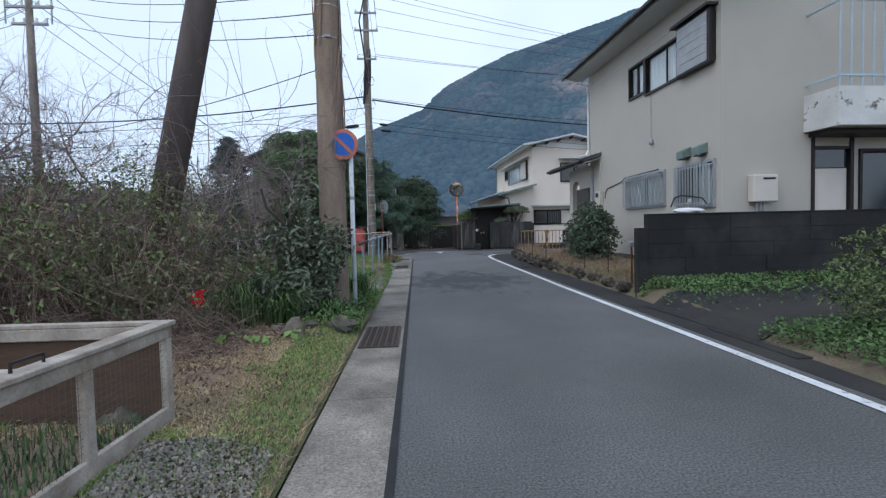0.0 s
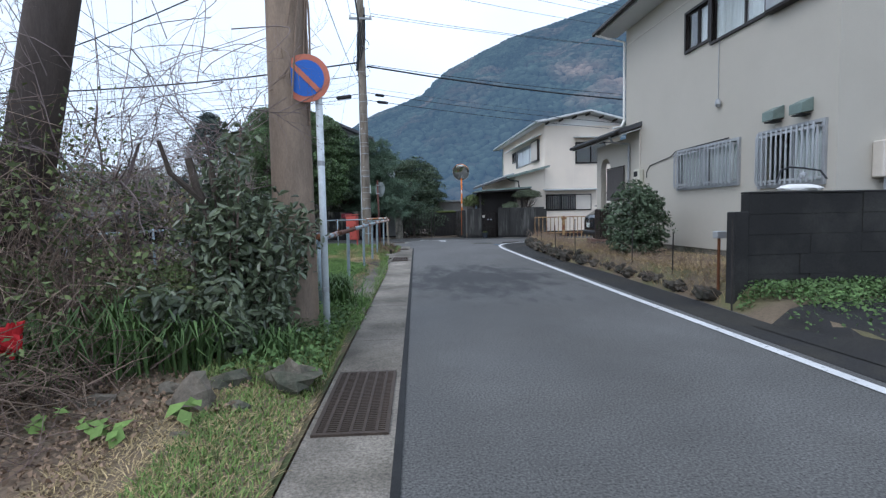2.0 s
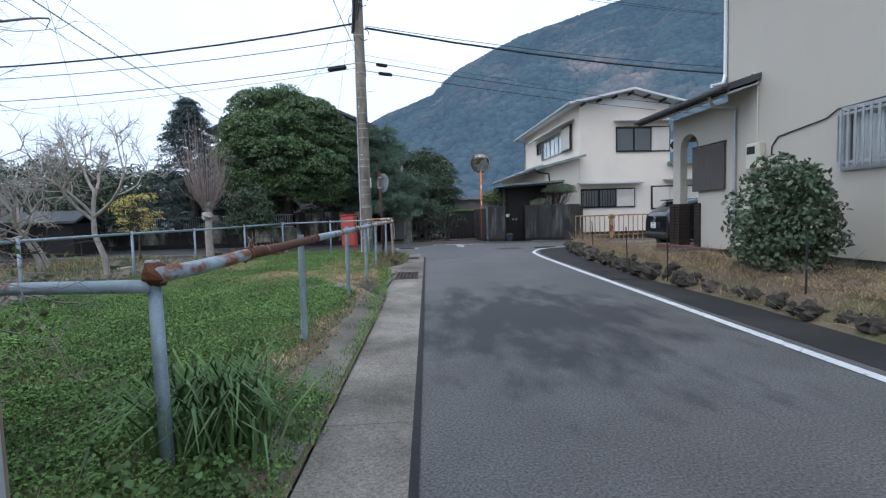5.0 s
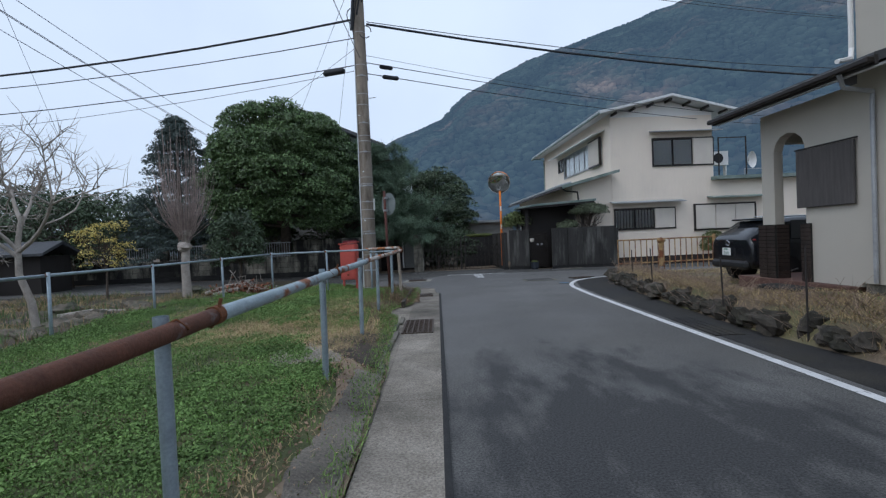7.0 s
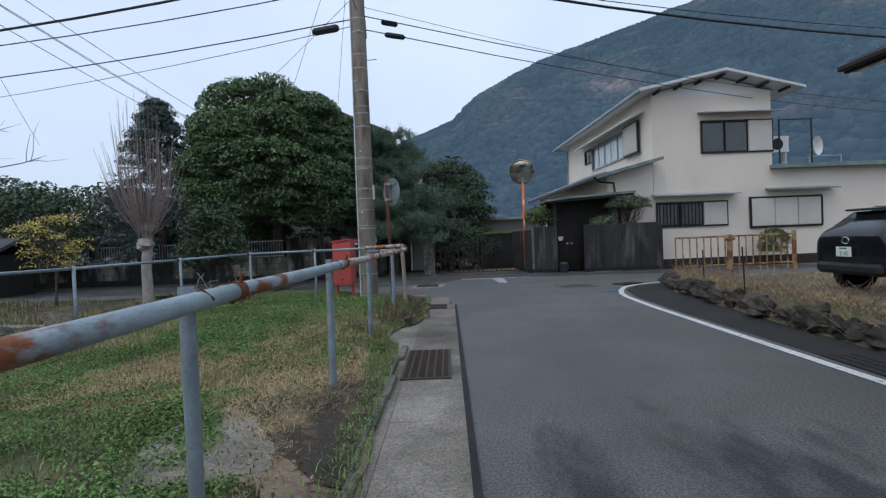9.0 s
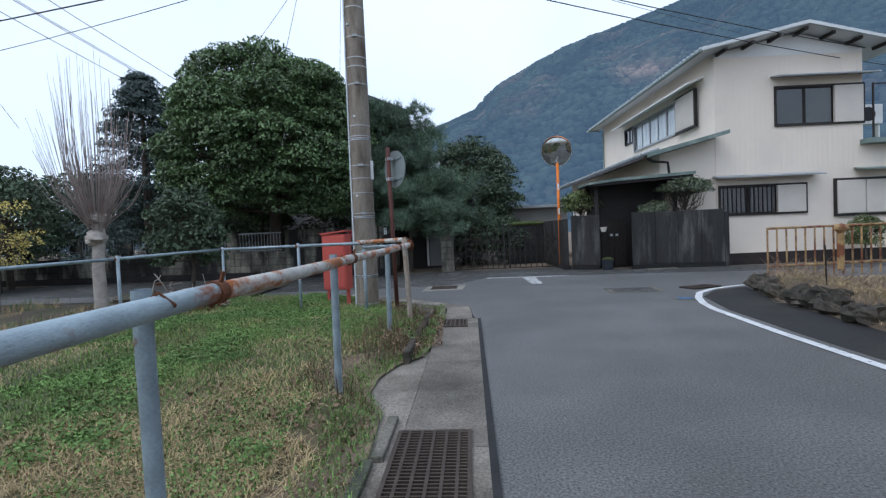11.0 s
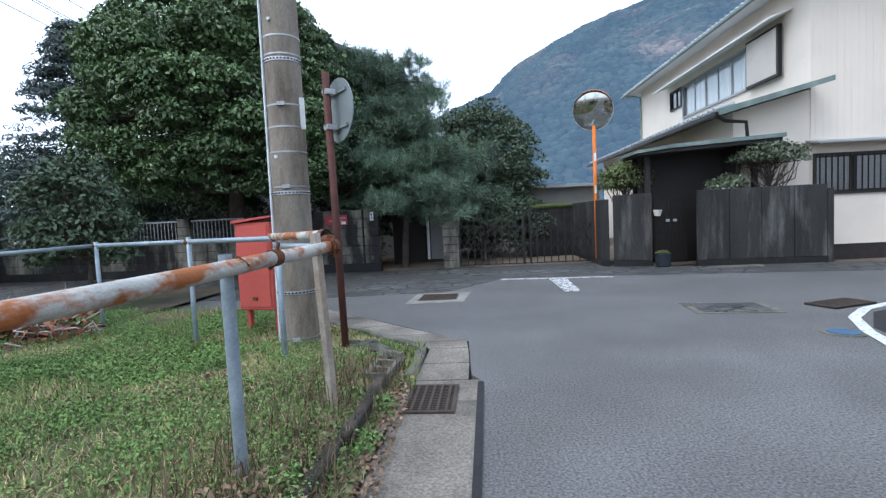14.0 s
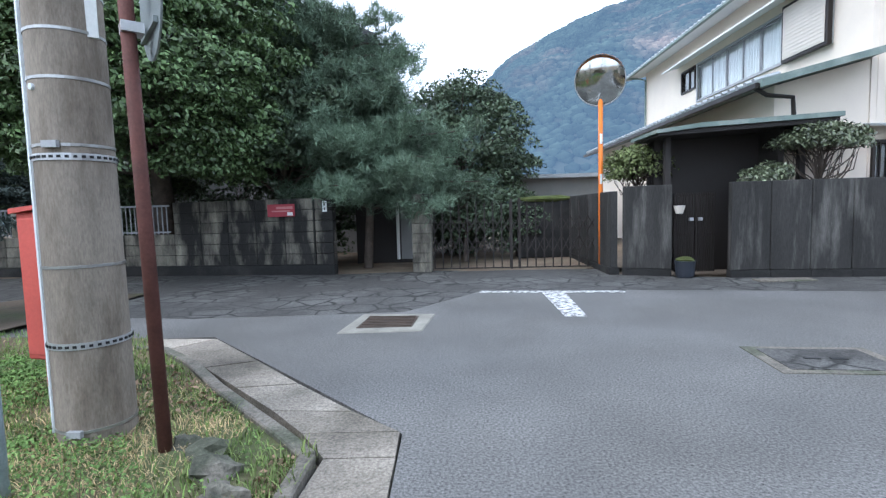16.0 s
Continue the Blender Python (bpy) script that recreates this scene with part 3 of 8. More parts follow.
def grating(name, x0, x1, y0, y1, bars, cross, turn=2.4, label=""):
    cx, cy = (x0 + x1) / 2, (y0 + y1) / 2
    ob = thing(name, (cx, cy, 0.016), label, "drain grate", "drain gratings in the gutter covers", turn=-turn)
    w, d = (x1 - x0) / 2, (y1 - y0) / 2
    # thin black plate stands in for the darkness of the drain below
    g = Geo().box(-w, w, -d, d, -0.02, -0.004)
    part("pit", g, BLACK, ob, local=True)
    g = Geo().box(-w, -w + 0.025, -d, d, -0.01, 0.012).box(w - 0.025, w, -d, d, -0.01, 0.012).box(-w + 0.025, w - 0.025, -d, -d + 0.025, -0.01, 0.012).box(-w + 0.025, w - 0.025, d - 0.025, d, -0.01, 0.012)
    part("rim", g, GRATE, ob, local=True)
    bar = Geo().box(-w + 0.025, w - 0.025, -0.006, 0.006, -0.006, 0.01).data("bar")
    for i in range(bars):
        o = part("bar", bar, GRATE, ob, local=True)
        o.location = (0, -d + 2 * d * (i + 1) / (bars + 1), 0)
    rib = Geo().box(-0.009, 0.009, -d + 0.025, d - 0.025, -0.004, 0.0135).data("rib")
    for i in range(cross):
        o = part("rib", rib, GRATE, ob, local=True)
        o.location = (-w + 2 * w * (i + 1) / (cross + 1), 0, 0)
    return ob


grating("drain_grate", -0.45, 0.02, 5.7, 6.9, 40, 5, label="rusty steel grating with fine bars set in concrete")
grating("drain_grate", -0.05, 0.43, 17.05, 18.25, 30, 5, label="brown rusted steel grating set in concrete")
grating("drain_grate", 0.21, 0.57, 21.78, 22.32, 16, 5, label="small rusty steel grating beside the kerb")
cover = thing("sunken_grate", (0.2, 26.6, 0), "dark iron grate in a pale yellowish concrete collar", "drain grate", turn=-2)
part("collar", Geo().prism([(-0.5, -0.5), (0.42, -0.42), (0.5, 0.42), (-0.42, 0.45)], -0.05, 0.012), mat("pale_collar", (0.25, 0.24, 0.205), 0.9, var=0.3, scale=4.0, bump=0.5), cover, local=True, bevel=0.01)
part("lid", Geo().prism([(-0.33, -0.3), (0.29, -0.25), (0.31, 0.28), (-0.3, 0.29)], -0.04, 0.018), GRATE, cover, local=True)
for i in range(7):
    part("bar", Geo().box(-0.3, 0.28, -0.24 + i * 0.08, -0.215 + i * 0.08, 0.01, 0.026), GRATE, cover, local=True)
man = thing("manhole_cover", (3.98, 24.95, 0), "square iron cover in a rough cement collar", "manhole cover", turn=-6)
part("collar", Geo().box(-0.5, 0.5, -0.36, 0.36, -0.05, 0.007), KERB, man, local=True)
part("lid", Geo().box(-0.4, 0.4, -0.28, 0.28, -0.04, 0.012), CRACK_ASPHALT, man, local=True)
part("slot", Geo().box(-0.16, -0.04, -0.02, 0.02, 0.0, 0.016), BLACK, man, local=True)
part("slot", Geo().box(0.04, 0.16, -0.02, 0.02, 0.0, 0.016), BLACK, man, local=True)
grating("drain_grate", 4.95, 5.65, 24.72, 25.1, 12, 5, turn=-20, label="dark grating at the yard corner")
rc = thing("round_cover", (4.35, 23.55, 0), "small round bluish iron valve cover", "manhole cover")
part("rim", Geo().tube([(0, 0, -0.03), (0, 0, 0.007)], 0.2, 24), KERB, rc, local=True)
part("lid", Geo().tube([(0, 0, -0.03), (0, 0, 0.013)], 0.14, 24), mat("blue_iron", (0.06, 0.12, 0.2), 0.6, var=0.3, bump=0.3), rc, local=True)
sc = thing("slot_drain", (4.2, 5.2, 0.0), "weathered concrete drain covers with slots", "drain", turn=-2)
for i in range(3):
    part("slab", Geo().box(-0.28 + i * 0.19, -0.11 + i * 0.19, -0.75, 0.75, -0.05, 0.02), OLD_ASPHALT, sc, local=True, bevel=0.008)
sc2 = thing("slot_drain", (4.25, 16.55, 0.0), "dark concrete drain covers with slots", "drain", turn=-4)
for i in range(4):
    part("slab", Geo().box(-0.2 + i * 0.1, -0.12 + i * 0.1, -0.7, 0.7, -0.05, 0.016), OLD_ASPHALT, sc2, local=True)


# ---- verge and lawn on one side, raised yard on the other ----
def smooth(a, b, t):
    t = max(0.0, min(1.0, (t - a) / (b - a)))
    return t * t * (3 - 2 * t)


def lawn_height(x, y):
    edge = lawn_edge(y)
    if y > 22.6:
        edge = min(edge, corner_edge(y))
    d = edge - x
    h = 0.02 + (0.11 + 0.05 * smooth(17.0, 19.0, y) - 0.125 * smooth(21.6, 23.4, y)) * smooth(0.0, 0.45, d) + 0.035 * noise.noise(Vector((x * 0.8, y * 0.8, 3))) * smooth(0, 0.5, d)
    if x < -5.4:
        h -= 0.1 * smooth(5.4, 6.8, -x)
    return h


def lawn_point(u, v):
    y = -8 + v * 34.0
    right = lawn_edge(y) + 0.03
    if y > 22.4:
        right = min(right, corner_edge(y) + 0.02)
    x = right - (u ** 1.6) * (30 + right)
    return (x, y, lawn_height(x, y))


solo("lawn", Geo().sheet(lawn_point, 60, 110), LAWN, "rough grassy verge with bare brown patches", "lawn", kind="structure", smooth=True)


def yard_height(x, y):
    d = x - lerp_line(YARD_EDGE, y)
    top = 0.33
    if y < 8.9:
        top = 0.10 + 0.1 * smooth(5.0, 8.0, y)
    top -= 0.2 * smooth(17.0, 19.2, y) * smooth(0.5, 1.8, d)
    e = 24.75 - y
    return 0.0 + top * smooth(0.0, 0.34, min(d, e * 1.0)) + 0.05 * noise.noise(Vector((x * 1.1, y * 1.1, 8))) * smooth(0, 0.6, min(d, e)) * smooth(8.4, 9.4, y)


def yard_point(u, v):
    y = -8 + v * 32.75
    left = lerp_line(YARD_EDGE, y) - 0.02
    x = left + (u ** 1.7) * (26 - left)
    return (x, y, yard_height(x, y) - 0.01)


solo("yard", Geo().sheet(yard_point, 50, 110), YARD, "dry earth yard with dead grass beside the lane", "yard", kind="structure", smooth=True)
drive = thing("driveway", (5.5, 7, 0.1), "dark worn asphalt drive up to the house", "driveway", kind="structure")
part("surface", Geo().sheet(lambda u, v: (4.05 + 6 * u, 5.2 + 0.2 * u + v * (2.7 + 0.7 * u), yard_height(4.05 + 6 * u, 5.2 + 0.2 * u + v * (2.7 + 0.7 * u)) + 0.012), 24, 8), OLD_ASPHALT, drive)


# ---- house helpers ----
def wall_with_openings(axis, at, thick, u0, u1, z0, z1, holes):
    """A wall of real thickness in the plane axis = at, with the holes (u0, u1, z0, z1) cut through."""
    us = sorted({u0, u1, *[h[0] for h in holes], *[h[1] for h in holes]})
    zs = sorted({z0, z1, *[h[2] for h in holes], *[h[3] for h in holes]})
    g = Geo()
    for a, b in zip(us, us[1:]):
        run = None
        for c, d in zip(zs, zs[1:]):
            solid = not any(h[0] <= (a + b) / 2 <= h[1] and h[2] <= (c + d) / 2 <= h[3] for h in holes)
            if solid:
                run = (run[0], d) if run else (c, d)
            if run and (not solid or d == zs[-1]):
                if axis == "x":
                    g.box(at, at + thick, a, b, run[0], run[1])
                else:
                    g.box(a, b, at, at + thick, run[0], run[1])
                run = None
    return g


def side_box(axis, at, out, u0, u1, z0, z1, d0, d1):
    """A box on a wall: d0 and d1 are distances outwards from its face."""
    a, b = sorted((at + out * d0, at + out * d1))
    return (a, b, u0, u1, z0, z1) if axis == "x" else (u0, u1, a, b, z0, z1)


PANE = mat("clear_glass", (0.85, 0.9, 0.9), 0.02, var=0.02, bump=0.0, spec=0.5, trans=1.0)
CURTAIN = mat("pale_curtain", (0.68, 0.69, 0.68), 0.9, var=0.25, scale=3.0, fine=8.0, bump=0.1, stretch=(7, 7, 0.2))


def house_window(parent, axis, at, out, u0, u1, z0, z1, leaves, material=DARK_FRAME, depth=0.05, label=""):
    """A sliding window: outer frame, panes with sashes; leaves is a string: g glass, c curtained, s shutter."""
    fr = Geo()
    t = 0.055
    for b in ((u0 - t, u1 + t, z0 - t, z0), (u0 - t, u1 + t, z1, z1 + t), (u0 - t, u0, z0, z1), (u1, u1 + t, z0, z1)):
        fr.box(*side_box(axis, at, out, *b, -0.08, depth))
    win = part("window", fr, material, parent, label)
    k = len(leaves)
    for i, c in enumerate(leaves):
        a, b = u0 + (u1 - u0) * i / k, u0 + (u1 - u0) * (i + 1) / k
        if c == "s":
            part("shutter", Geo().box(*side_box(axis, at, out, a, b, z0, z1, -0.02, 0.075)), SHUTTER, win, "cream shutter", bevel=0.01)
            continue
        sash = Geo()
        s = 0.035
        off = 0.015 * (i % 2)
        for q in ((a, b, z0, z0 + s), (a, b, z1 - s, z1), (a, a + s, z0 + s, z1 - s), (b - s, b, z0 + s, z1 - s)):
            sash.box(*side_box(axis, at, out, *q, -0.05 + off, -0.02 + off))
        part("sash", sash, material, win)
        p = part("pane", Geo().box(*side_box(axis, at, out, a + s, b - s, z0 + s, z1 - s, -0.04 + off, -0.034 + off)), PANE, win)
        p.visible_shadow = False
        if c == "c":
            gg = Geo()
            n = 24

            def fold(u, v, a=a, b=b):
                w = -0.085 + 0.015 * math.sin(u * 40)
                q = (a + 0.02 + (b - a - 0.04) * u, z0 + (z1 - z0) * v)
                return (at + out * w, q[0], q[1]) if axis == "x" else (q[0], at + out * w, q[1])
            part("curtain", gg.sheet(fold, n, 1), CURTAIN, win, "pale curtain")
    return win


def hood(parent, axis, at, out, u0, u1, z, reach=0.45, material=GREY_METAL):
    g = Geo()
    prof = [(0.0, z + 0.08), (reach, z), (reach, z - 0.035), (0.0, z + 0.035)]
    if axis == "y":
        g.slab([(at + out * d, q) for d, q in prof], u0, u1, "x")
    else:
        g.slab([(at + out * d, q) for d, q in prof], u0, u1, "y")
    return part("window_hood", g, material, parent)


# ---- cream house by the lane ----
H1X, H1Y = 6.78, 9.76
h1 = thing("house", (9.5, 13.2, 0.3), "two-storey cream stucco house with barred windows", "house")
upper = [(9.98, 12.78, 4.82, 5.72), (12.9, 13.7, 4.92, 5.72)]
w_near, w_far = (9.98, 11.3, 1.74, 2.66), (11.92, 13.95, 1.84, 2.66)
part("wall", wall_with_openings("x", H1X, 0.16, H1Y, 16.7, 0.48, 6.75, upper + [w_near, w_far]), CREAM, h1)
part("wall", wall_with_openings("y", H1Y, 0.16, H1X + 0.16, 13.2, 0.48, 6.75, [(8.85, 9.7, 0.5, 2.9), (9.95, 11.4, 1.2, 2.8)]), CREAM, h1)
part("wall", Geo().box(H1X + 0.16, 13.2, 16.54, 16.7, 0.48, 6.75), CREAM, h1)
part("wall", Geo().box(13.04, 13.2, H1Y + 0.16, 16.54, 0.48, 6.75), CREAM, h1)
part("gable", Geo().slab([(H1X + 0.16, 6.75), (13.2, 6.75), (9.9, 8.0)], H1Y + 0.002, H1Y + 0.15, "y"), CREAM, h1)
part("gable", Geo().slab([(H1X + 0.16, 6.75), (13.2, 6.75), (9.9, 8.0)], 16.55, 16.698, "y"), CREAM, h1)
part("foundation", Geo().box(H1X + 0.03, 13.17, H1Y + 0.03, 16.67, -0.1, 0.48), KERB, h1, "bare grey concrete footing")
part("floor", Geo().box(H1X + 0.16, 13.04, H1Y + 0.16, 16.54, 3.3, 3.5), DARK_ROOM, h1)
g = Geo().slab([(6.12, 6.52), (6.12, 6.64), (9.9, 8.16), (13.9, 6.62), (13.9, 6.5), (9.9, 8.03)], 9.2, 17.35, "y")
part("roof", g, ROOF_TILE, h1, "dark tiled roof")
part("soffit", Geo().box(6.16, H1X, 9.25, 17.3, 6.46, 6.53), SOFFIT, h1)
gut = part("gutter", Geo().box(6.02, 6.13, 9.2, 17.35, 6.5, 6.6), DARK_FRAME, h1, "dark eave gutter", bevel=0.015)
part("downpipe", Geo().tube([(6.08, 17.2, 6.5), (6.3, 17.0, 6.35), (6.74, 16.74, 6.15), (6.74, 16.74, 3.95), (6.6, 16.6, 3.75), (6.3, 16.5, 3.68)], 0.035, 8), WHITE_TRIM, h1)
house_window(h1, "x", H1X, -1, *upper[0], "scc", label="sliding window with a shutter box")
house_window(h1, "x", H1X, -1, *upper[1], "cg")
part("shutter_box", Geo().box(H1X - 0.16, H1X - 0.002, 9.93, 11.15, 4.72, 5.86), DARK_FRAME, h1, "dark framed shutter box", bevel=0.015)
sb = part("shutter_panel", Geo().box(H1X - 0.175, H1X - 0.161, 9.99, 11.09, 4.78, 5.8), ALU_DULL, h1, "pale ribbed shutter panels")
for i in range(5):
    part("rib", Geo().box(H1X - 0.185, H1X - 0.176, 9.99, 11.09, 4.97 + i * 0.19, 4.98 + i * 0.19), SHUTTER, sb)
part("window_hood", Geo().box(H1X - 0.26, H1X - 0.002, 9.85, 11.25, 5.87, 5.93), DARK_FRAME, h1)
part("wall_joint", Geo().box(H1X - 0.012, H1X - 0.002, 9.8, 16.6, 6.02, 6.04), SHUTTER, h1)
house_window(h1, "x", H1X, -1, *w_near, "cg", ALU_DULL)
house_window(h1, "x", H1X, -1, *w_far, "cc", ALU_DULL)


def window_grille(parent, y0, y1, z0, z1, n, material):
    g = Geo()
    x = H1X - 0.14
    for z in (z0, z1):
        g.box(x, x + 0.025, y0, y1, z - 0.018, z + 0.018)
    for y in (y0, y1):
        for z in (z0, z1):
            g.box(x + 0.025, H1X - 0.051, y - 0.012, y + 0.012, z - 0.012, z + 0.012)
    for y in (y0, y1):
        g.box(x, x + 0.024, y - 0.01, y + 0.01, z0 - 0.018, z1 + 0.018)
    gr = part("window_grille", g, material, parent, "upright metal security bars")
    me = Geo().box(x - 0.012, x - 0.001, -0.019, 0.019, z0 - 0.07, z1 + 0.07).data("bar")
    for i in range(n):
        o = part("bar", me, material, gr)
        o.location = (0, y0 + (y1 - y0) * (i + 0.5) / n, 0)


window_grille(h1, 9.98, 11.3, 1.8, 2.6, 12, ALU)
window_grille(h1, 11.92, 12.85, 1.9, 2.6, 8, ALU)
window_grille(h1, 12.88, 13.97, 1.9, 2.6, 9, ALU_DULL)
for y0 in (10.2, 10.8):
    g = Geo().slab([(H1X - 0.002, 3.1), (H1X - 0.22, 3.0), (H1X - 0.22, 2.84), (H1X - 0.002, 2.88)], y0, y0 + 0.26, "y")
    vent = part("vent_hood", g, GREEN_METAL, h1, "green metal extractor hood", bevel=0.008)
    part("flap", Geo().box(H1X - 0.2, H1X - 0.03, y0 + 0.03, y0 + 0.23, 2.815, 2.835), BLACK, vent)
# cable and fittings on the lane wall
g = Geo().tube([(H1X - 0.02, 12.55, 4.8), (H1X - 0.02, 12.56, 4.1), (H1X - 0.02, 12.55, 3.55)], 0.008, 5)
g.lump((H1X - 0.06, 12.5, 3.5), (0.06, 0.07, 0.09), 3)
part("cable_fitting", g, ALU_DULL, h1)
part("wall_cable", Geo().tube([(H1X - 0.02, 12.2, 2.75), (H1X - 0.02, 14.1, 2.72), (H1X - 0.02, 14.3, 2.62), (H1X - 0.02, 15.3, 2.5), (H1X - 0.02, 15.45, 2.35), (H1X - 0.02, 15.45, 2.2)], 0.012, 5), CABLE, h1)
part("wall_cable", Geo().tube([(H1X - 0.02, 15.82, 2.5), (H1X - 0.02, 15.82, 3.7), (H1X - 0.02, 15.95, 3.78), (H1X - 0.02, 16.6, 3.6)], 0.012, 5), SHUTTER, h1)
mb = part("meter_box", Geo().box(H1X - 0.14, H1X - 0.002, 15.62, 15.98, 1.98, 2.46), CREAM_BOX, h1, "cream electricity meter box", bevel=0.02)
part("meter_window", Geo().box(H1X - 0.146, H1X - 0.139, 15.72, 15.93, 2.26, 2.4), BLACK, mb)
# fittings on the wall that faces down the lane
wh = part("water_heater", Geo().box(7.36, 7.9, H1Y - 0.2, H1Y - 0.002, 1.76, 2.32), SHUTTER, h1, "cream gas water heater", bevel=0.02)
part("vent_slot", Geo().box(7.56, 7.84, H1Y - 0.206, H1Y - 0.199, 2.22, 2.26), BLACK, wh)
part("pipe", Geo().tube([(7.5, H1Y - 0.1, 1.77), (7.5, H1Y - 0.1, 0.9)], 0.02, 6).tube([(7.58, H1Y - 0.1, 1.77), (7.58, H1Y - 0.1, 0.9)], 0.02, 6).tube([(7.66, H1Y - 0.1, 1.77), (7.66, H1Y - 0.1, 0.9)], 0.02, 6), ALU_DULL, wh)
canopy = part("entrance_canopy", Geo().box(8.74, 13.2, H1Y - 0.55, H1Y - 0.002, 3.1, 3.18), DARK_FRAME, h1, "dark flat entrance canopy")
part("door", Geo().box(8.9, 9.66, H1Y + 0.04, H1Y + 0.09, 0.5, 2.45), SHUTTER, h1, "cream panel of a glazed side door")
part("door_light", Geo().box(8.9, 9.66, H1Y + 0.04, H1Y + 0.08, 2.47, 2.85), GLASS, h1)
g = Geo().box(8.8, 8.86, H1Y - 0.04, H1Y + 0.1, 0.5, 3.09).box(9.68, 9.76, H1Y - 0.04, H1Y + 0.1, 0.5, 3.09).box(8.86, 9.68, H1Y - 0.02, H1Y + 0.1, 2.86, 2.92)
part("door_frame", g, DARK_FRAME, h1)
house_window(h1, "y", H1Y, -1, 9.95, 11.4, 1.2, 2.8, "gg")
bal = part("balcony", Geo().box(8.62, 13.2, 8.92, 9.02, 3.2, 3.95).box(8.62, 8.74, 9.02, H1Y - 0.002, 3.2, 3.95).box(8.74, 13.2, 9.02, H1Y - 0.002, 3.2, 3.32), mat("stained_white_parapet", (0.62, 0.62, 0.59), 0.85, var=0.15, scale=2.0, fine=40.0, bump=0.3, second=(0.12, 0.10, 0.08), patch=(0.6, 0.68), patch_scale=4.0), h1, "stained white balcony parapet")
g = Geo()
BLUE_RAIL = plain("pale_blue_rail", (0.42, 0.52, 0.58), 0.5)
for z in (4.15, 5.6):
    g.box(8.66, 13.2, 8.95, 8.99, z, z + 0.04).box(8.66, 8.7, 8.99, H1Y - 0.002, z, z + 0.04)
part("balcony_rail", g, BLUE_RAIL, h1, "pale blue balcony rail")
me = Geo().box(-0.012, 0.012, 8.958, 8.982, 3.95, 5.6).data("baluster")
for i in range(14):
    o = part("baluster", me, BLUE_RAIL, h1)
    o.location = (8.68 + i * 0.24, 0, 0)

# single-storey porch with an arch, beyond the cream house
porch = thing("porch", (7.6, 17.7, 0.35), "cream stucco porch with an arched opening", "porch")
arch = [(16.7, 0.42), (17.72, 0.42), (17.72, 2.72), (17.78, 2.86), (17.92, 2.96), (18.1, 3.0), (18.26, 2.96), (18.38, 2.86), (18.44, 2.72), (18.44, 0.42), (18.76, 0.42), (18.76, 3.42), (16.7, 3.42)]
part("wall", Geo().slab(arch, H1X, H1X + 0.17, "x"), CREAM, porch)
part("wall", Geo().box(H1X + 0.17, 10.2, 16.71, 16.86, 0.42, 3.9), CREAM, porch)
part("wall", Geo().box(8.6, 10.2, 18.6, 18.76, 0.42, 3.42), CREAM, porch)
part("lintel", Geo().box(H1X + 0.17, 8.6, 18.6, 18.758, 2.9, 3.42), CREAM, porch)
part("ceiling", Geo().box(H1X + 0.17, 10.2, 16.86, 18.6, 3.3, 3.4), SOFFIT, porch)
part("floor", Geo().box(H1X - 0.15, 10.2, 16.75, 19.3, 0.2, 0.42), TERRACOTTA, porch, "dull red tiled porch floor", bevel=0.01)
part("step", Geo().box(6.2, 6.62, 17.2, 18.2, 0.1, 0.36), DARK_WALL, porch, "dark stone step", bevel=0.02)
g = Geo().slab([(6.12, 3.42), (6.12, 3.54), (8.6, 4.3), (8.6, 4.18)], 15.75, 19.15, "y")
part("roof", g, ROOF_TILE, porch, "dark metal lean-to roof")
part("roof", Geo().slab([(8.6, 4.18), (8.6, 4.3), (10.4, 3.8), (10.4, 3.68)], 16.75, 19.15, "y"), ROOF_TILE, porch)
part("eave_board", Geo().box(6.1, 6.15, 15.72, 19.18, 3.38, 3.5), DARK_ROOM, porch, "dark timber eave board")
part("soffit", Geo().slab([(6.15, 3.39), (H1X, 3.58), (H1X, 3.55), (6.15, 3.36)], 15.8, 19.1, "y"), SOFFIT, porch)
part("gutter", Geo().box(5.99, 6.1, 15.72, 19.18, 3.4, 3.48), DARK_FRAME, porch, bevel=0.015)
part("downpipe", Geo().tube([(6.05, 16.2, 3.4), (6.2, 16.3, 3.25), (6.72, 16.4, 3.22), (6.73, 16.42, 3.1), (6.73, 16.42, 0.5)], 0.032, 8), ALU_DULL, porch, "grey downpipe")
scr = part("reed_screen", Geo().box(H1X - 0.07, H1X - 0.02, 16.73, 17.84, 1.66, 2.62), SCREEN_GREY, porch, "grey hanging reed screen", bevel=0.01)
part("rod", Geo().tube([(H1X - 0.045, 16.68, 2.64), (H1X - 0.045, 17.88, 2.64)], 0.014, 6), DARK_ROOM, scr)
base = part("pillar_base", Geo().box(H1X - 0.05, H1X + 0.22, 18.38, 18.82, 0.42, 1.4), MORTAR, porch, "dark brown tiled pillar base")
base2 = part("pillar_base", Geo().box(H1X - 0.04, H1X + 0.22, 17.6, 17.78, 0.42, 1.4), MORTAR, porch, "dark brown tiled pillar base")
tile_m = Geo().box(-0.012, 0.0, -0.1, 0.1, -0.028, 0.028).data("tile")
for b, ys, x0 in ((base, (18.49, 18.71), H1X - 0.05), (base2, (17.69,), H1X - 0.04)):
    for r in range(14):
        for y in ys:
            o = part("tile", tile_m, DARK_TILE, b)
            o.location = (x0, y, 0.46 + r * 0.069)
tile_n = Geo().box(-0.11, 0.11, -0.012, 0.0, -0.028, 0.028).data("tile")
for r in range(14):
    o = part("tile", tile_n, DARK_TILE, base)
    o.location = (H1X + 0.085, 18.38, 0.46 + r * 0.069)

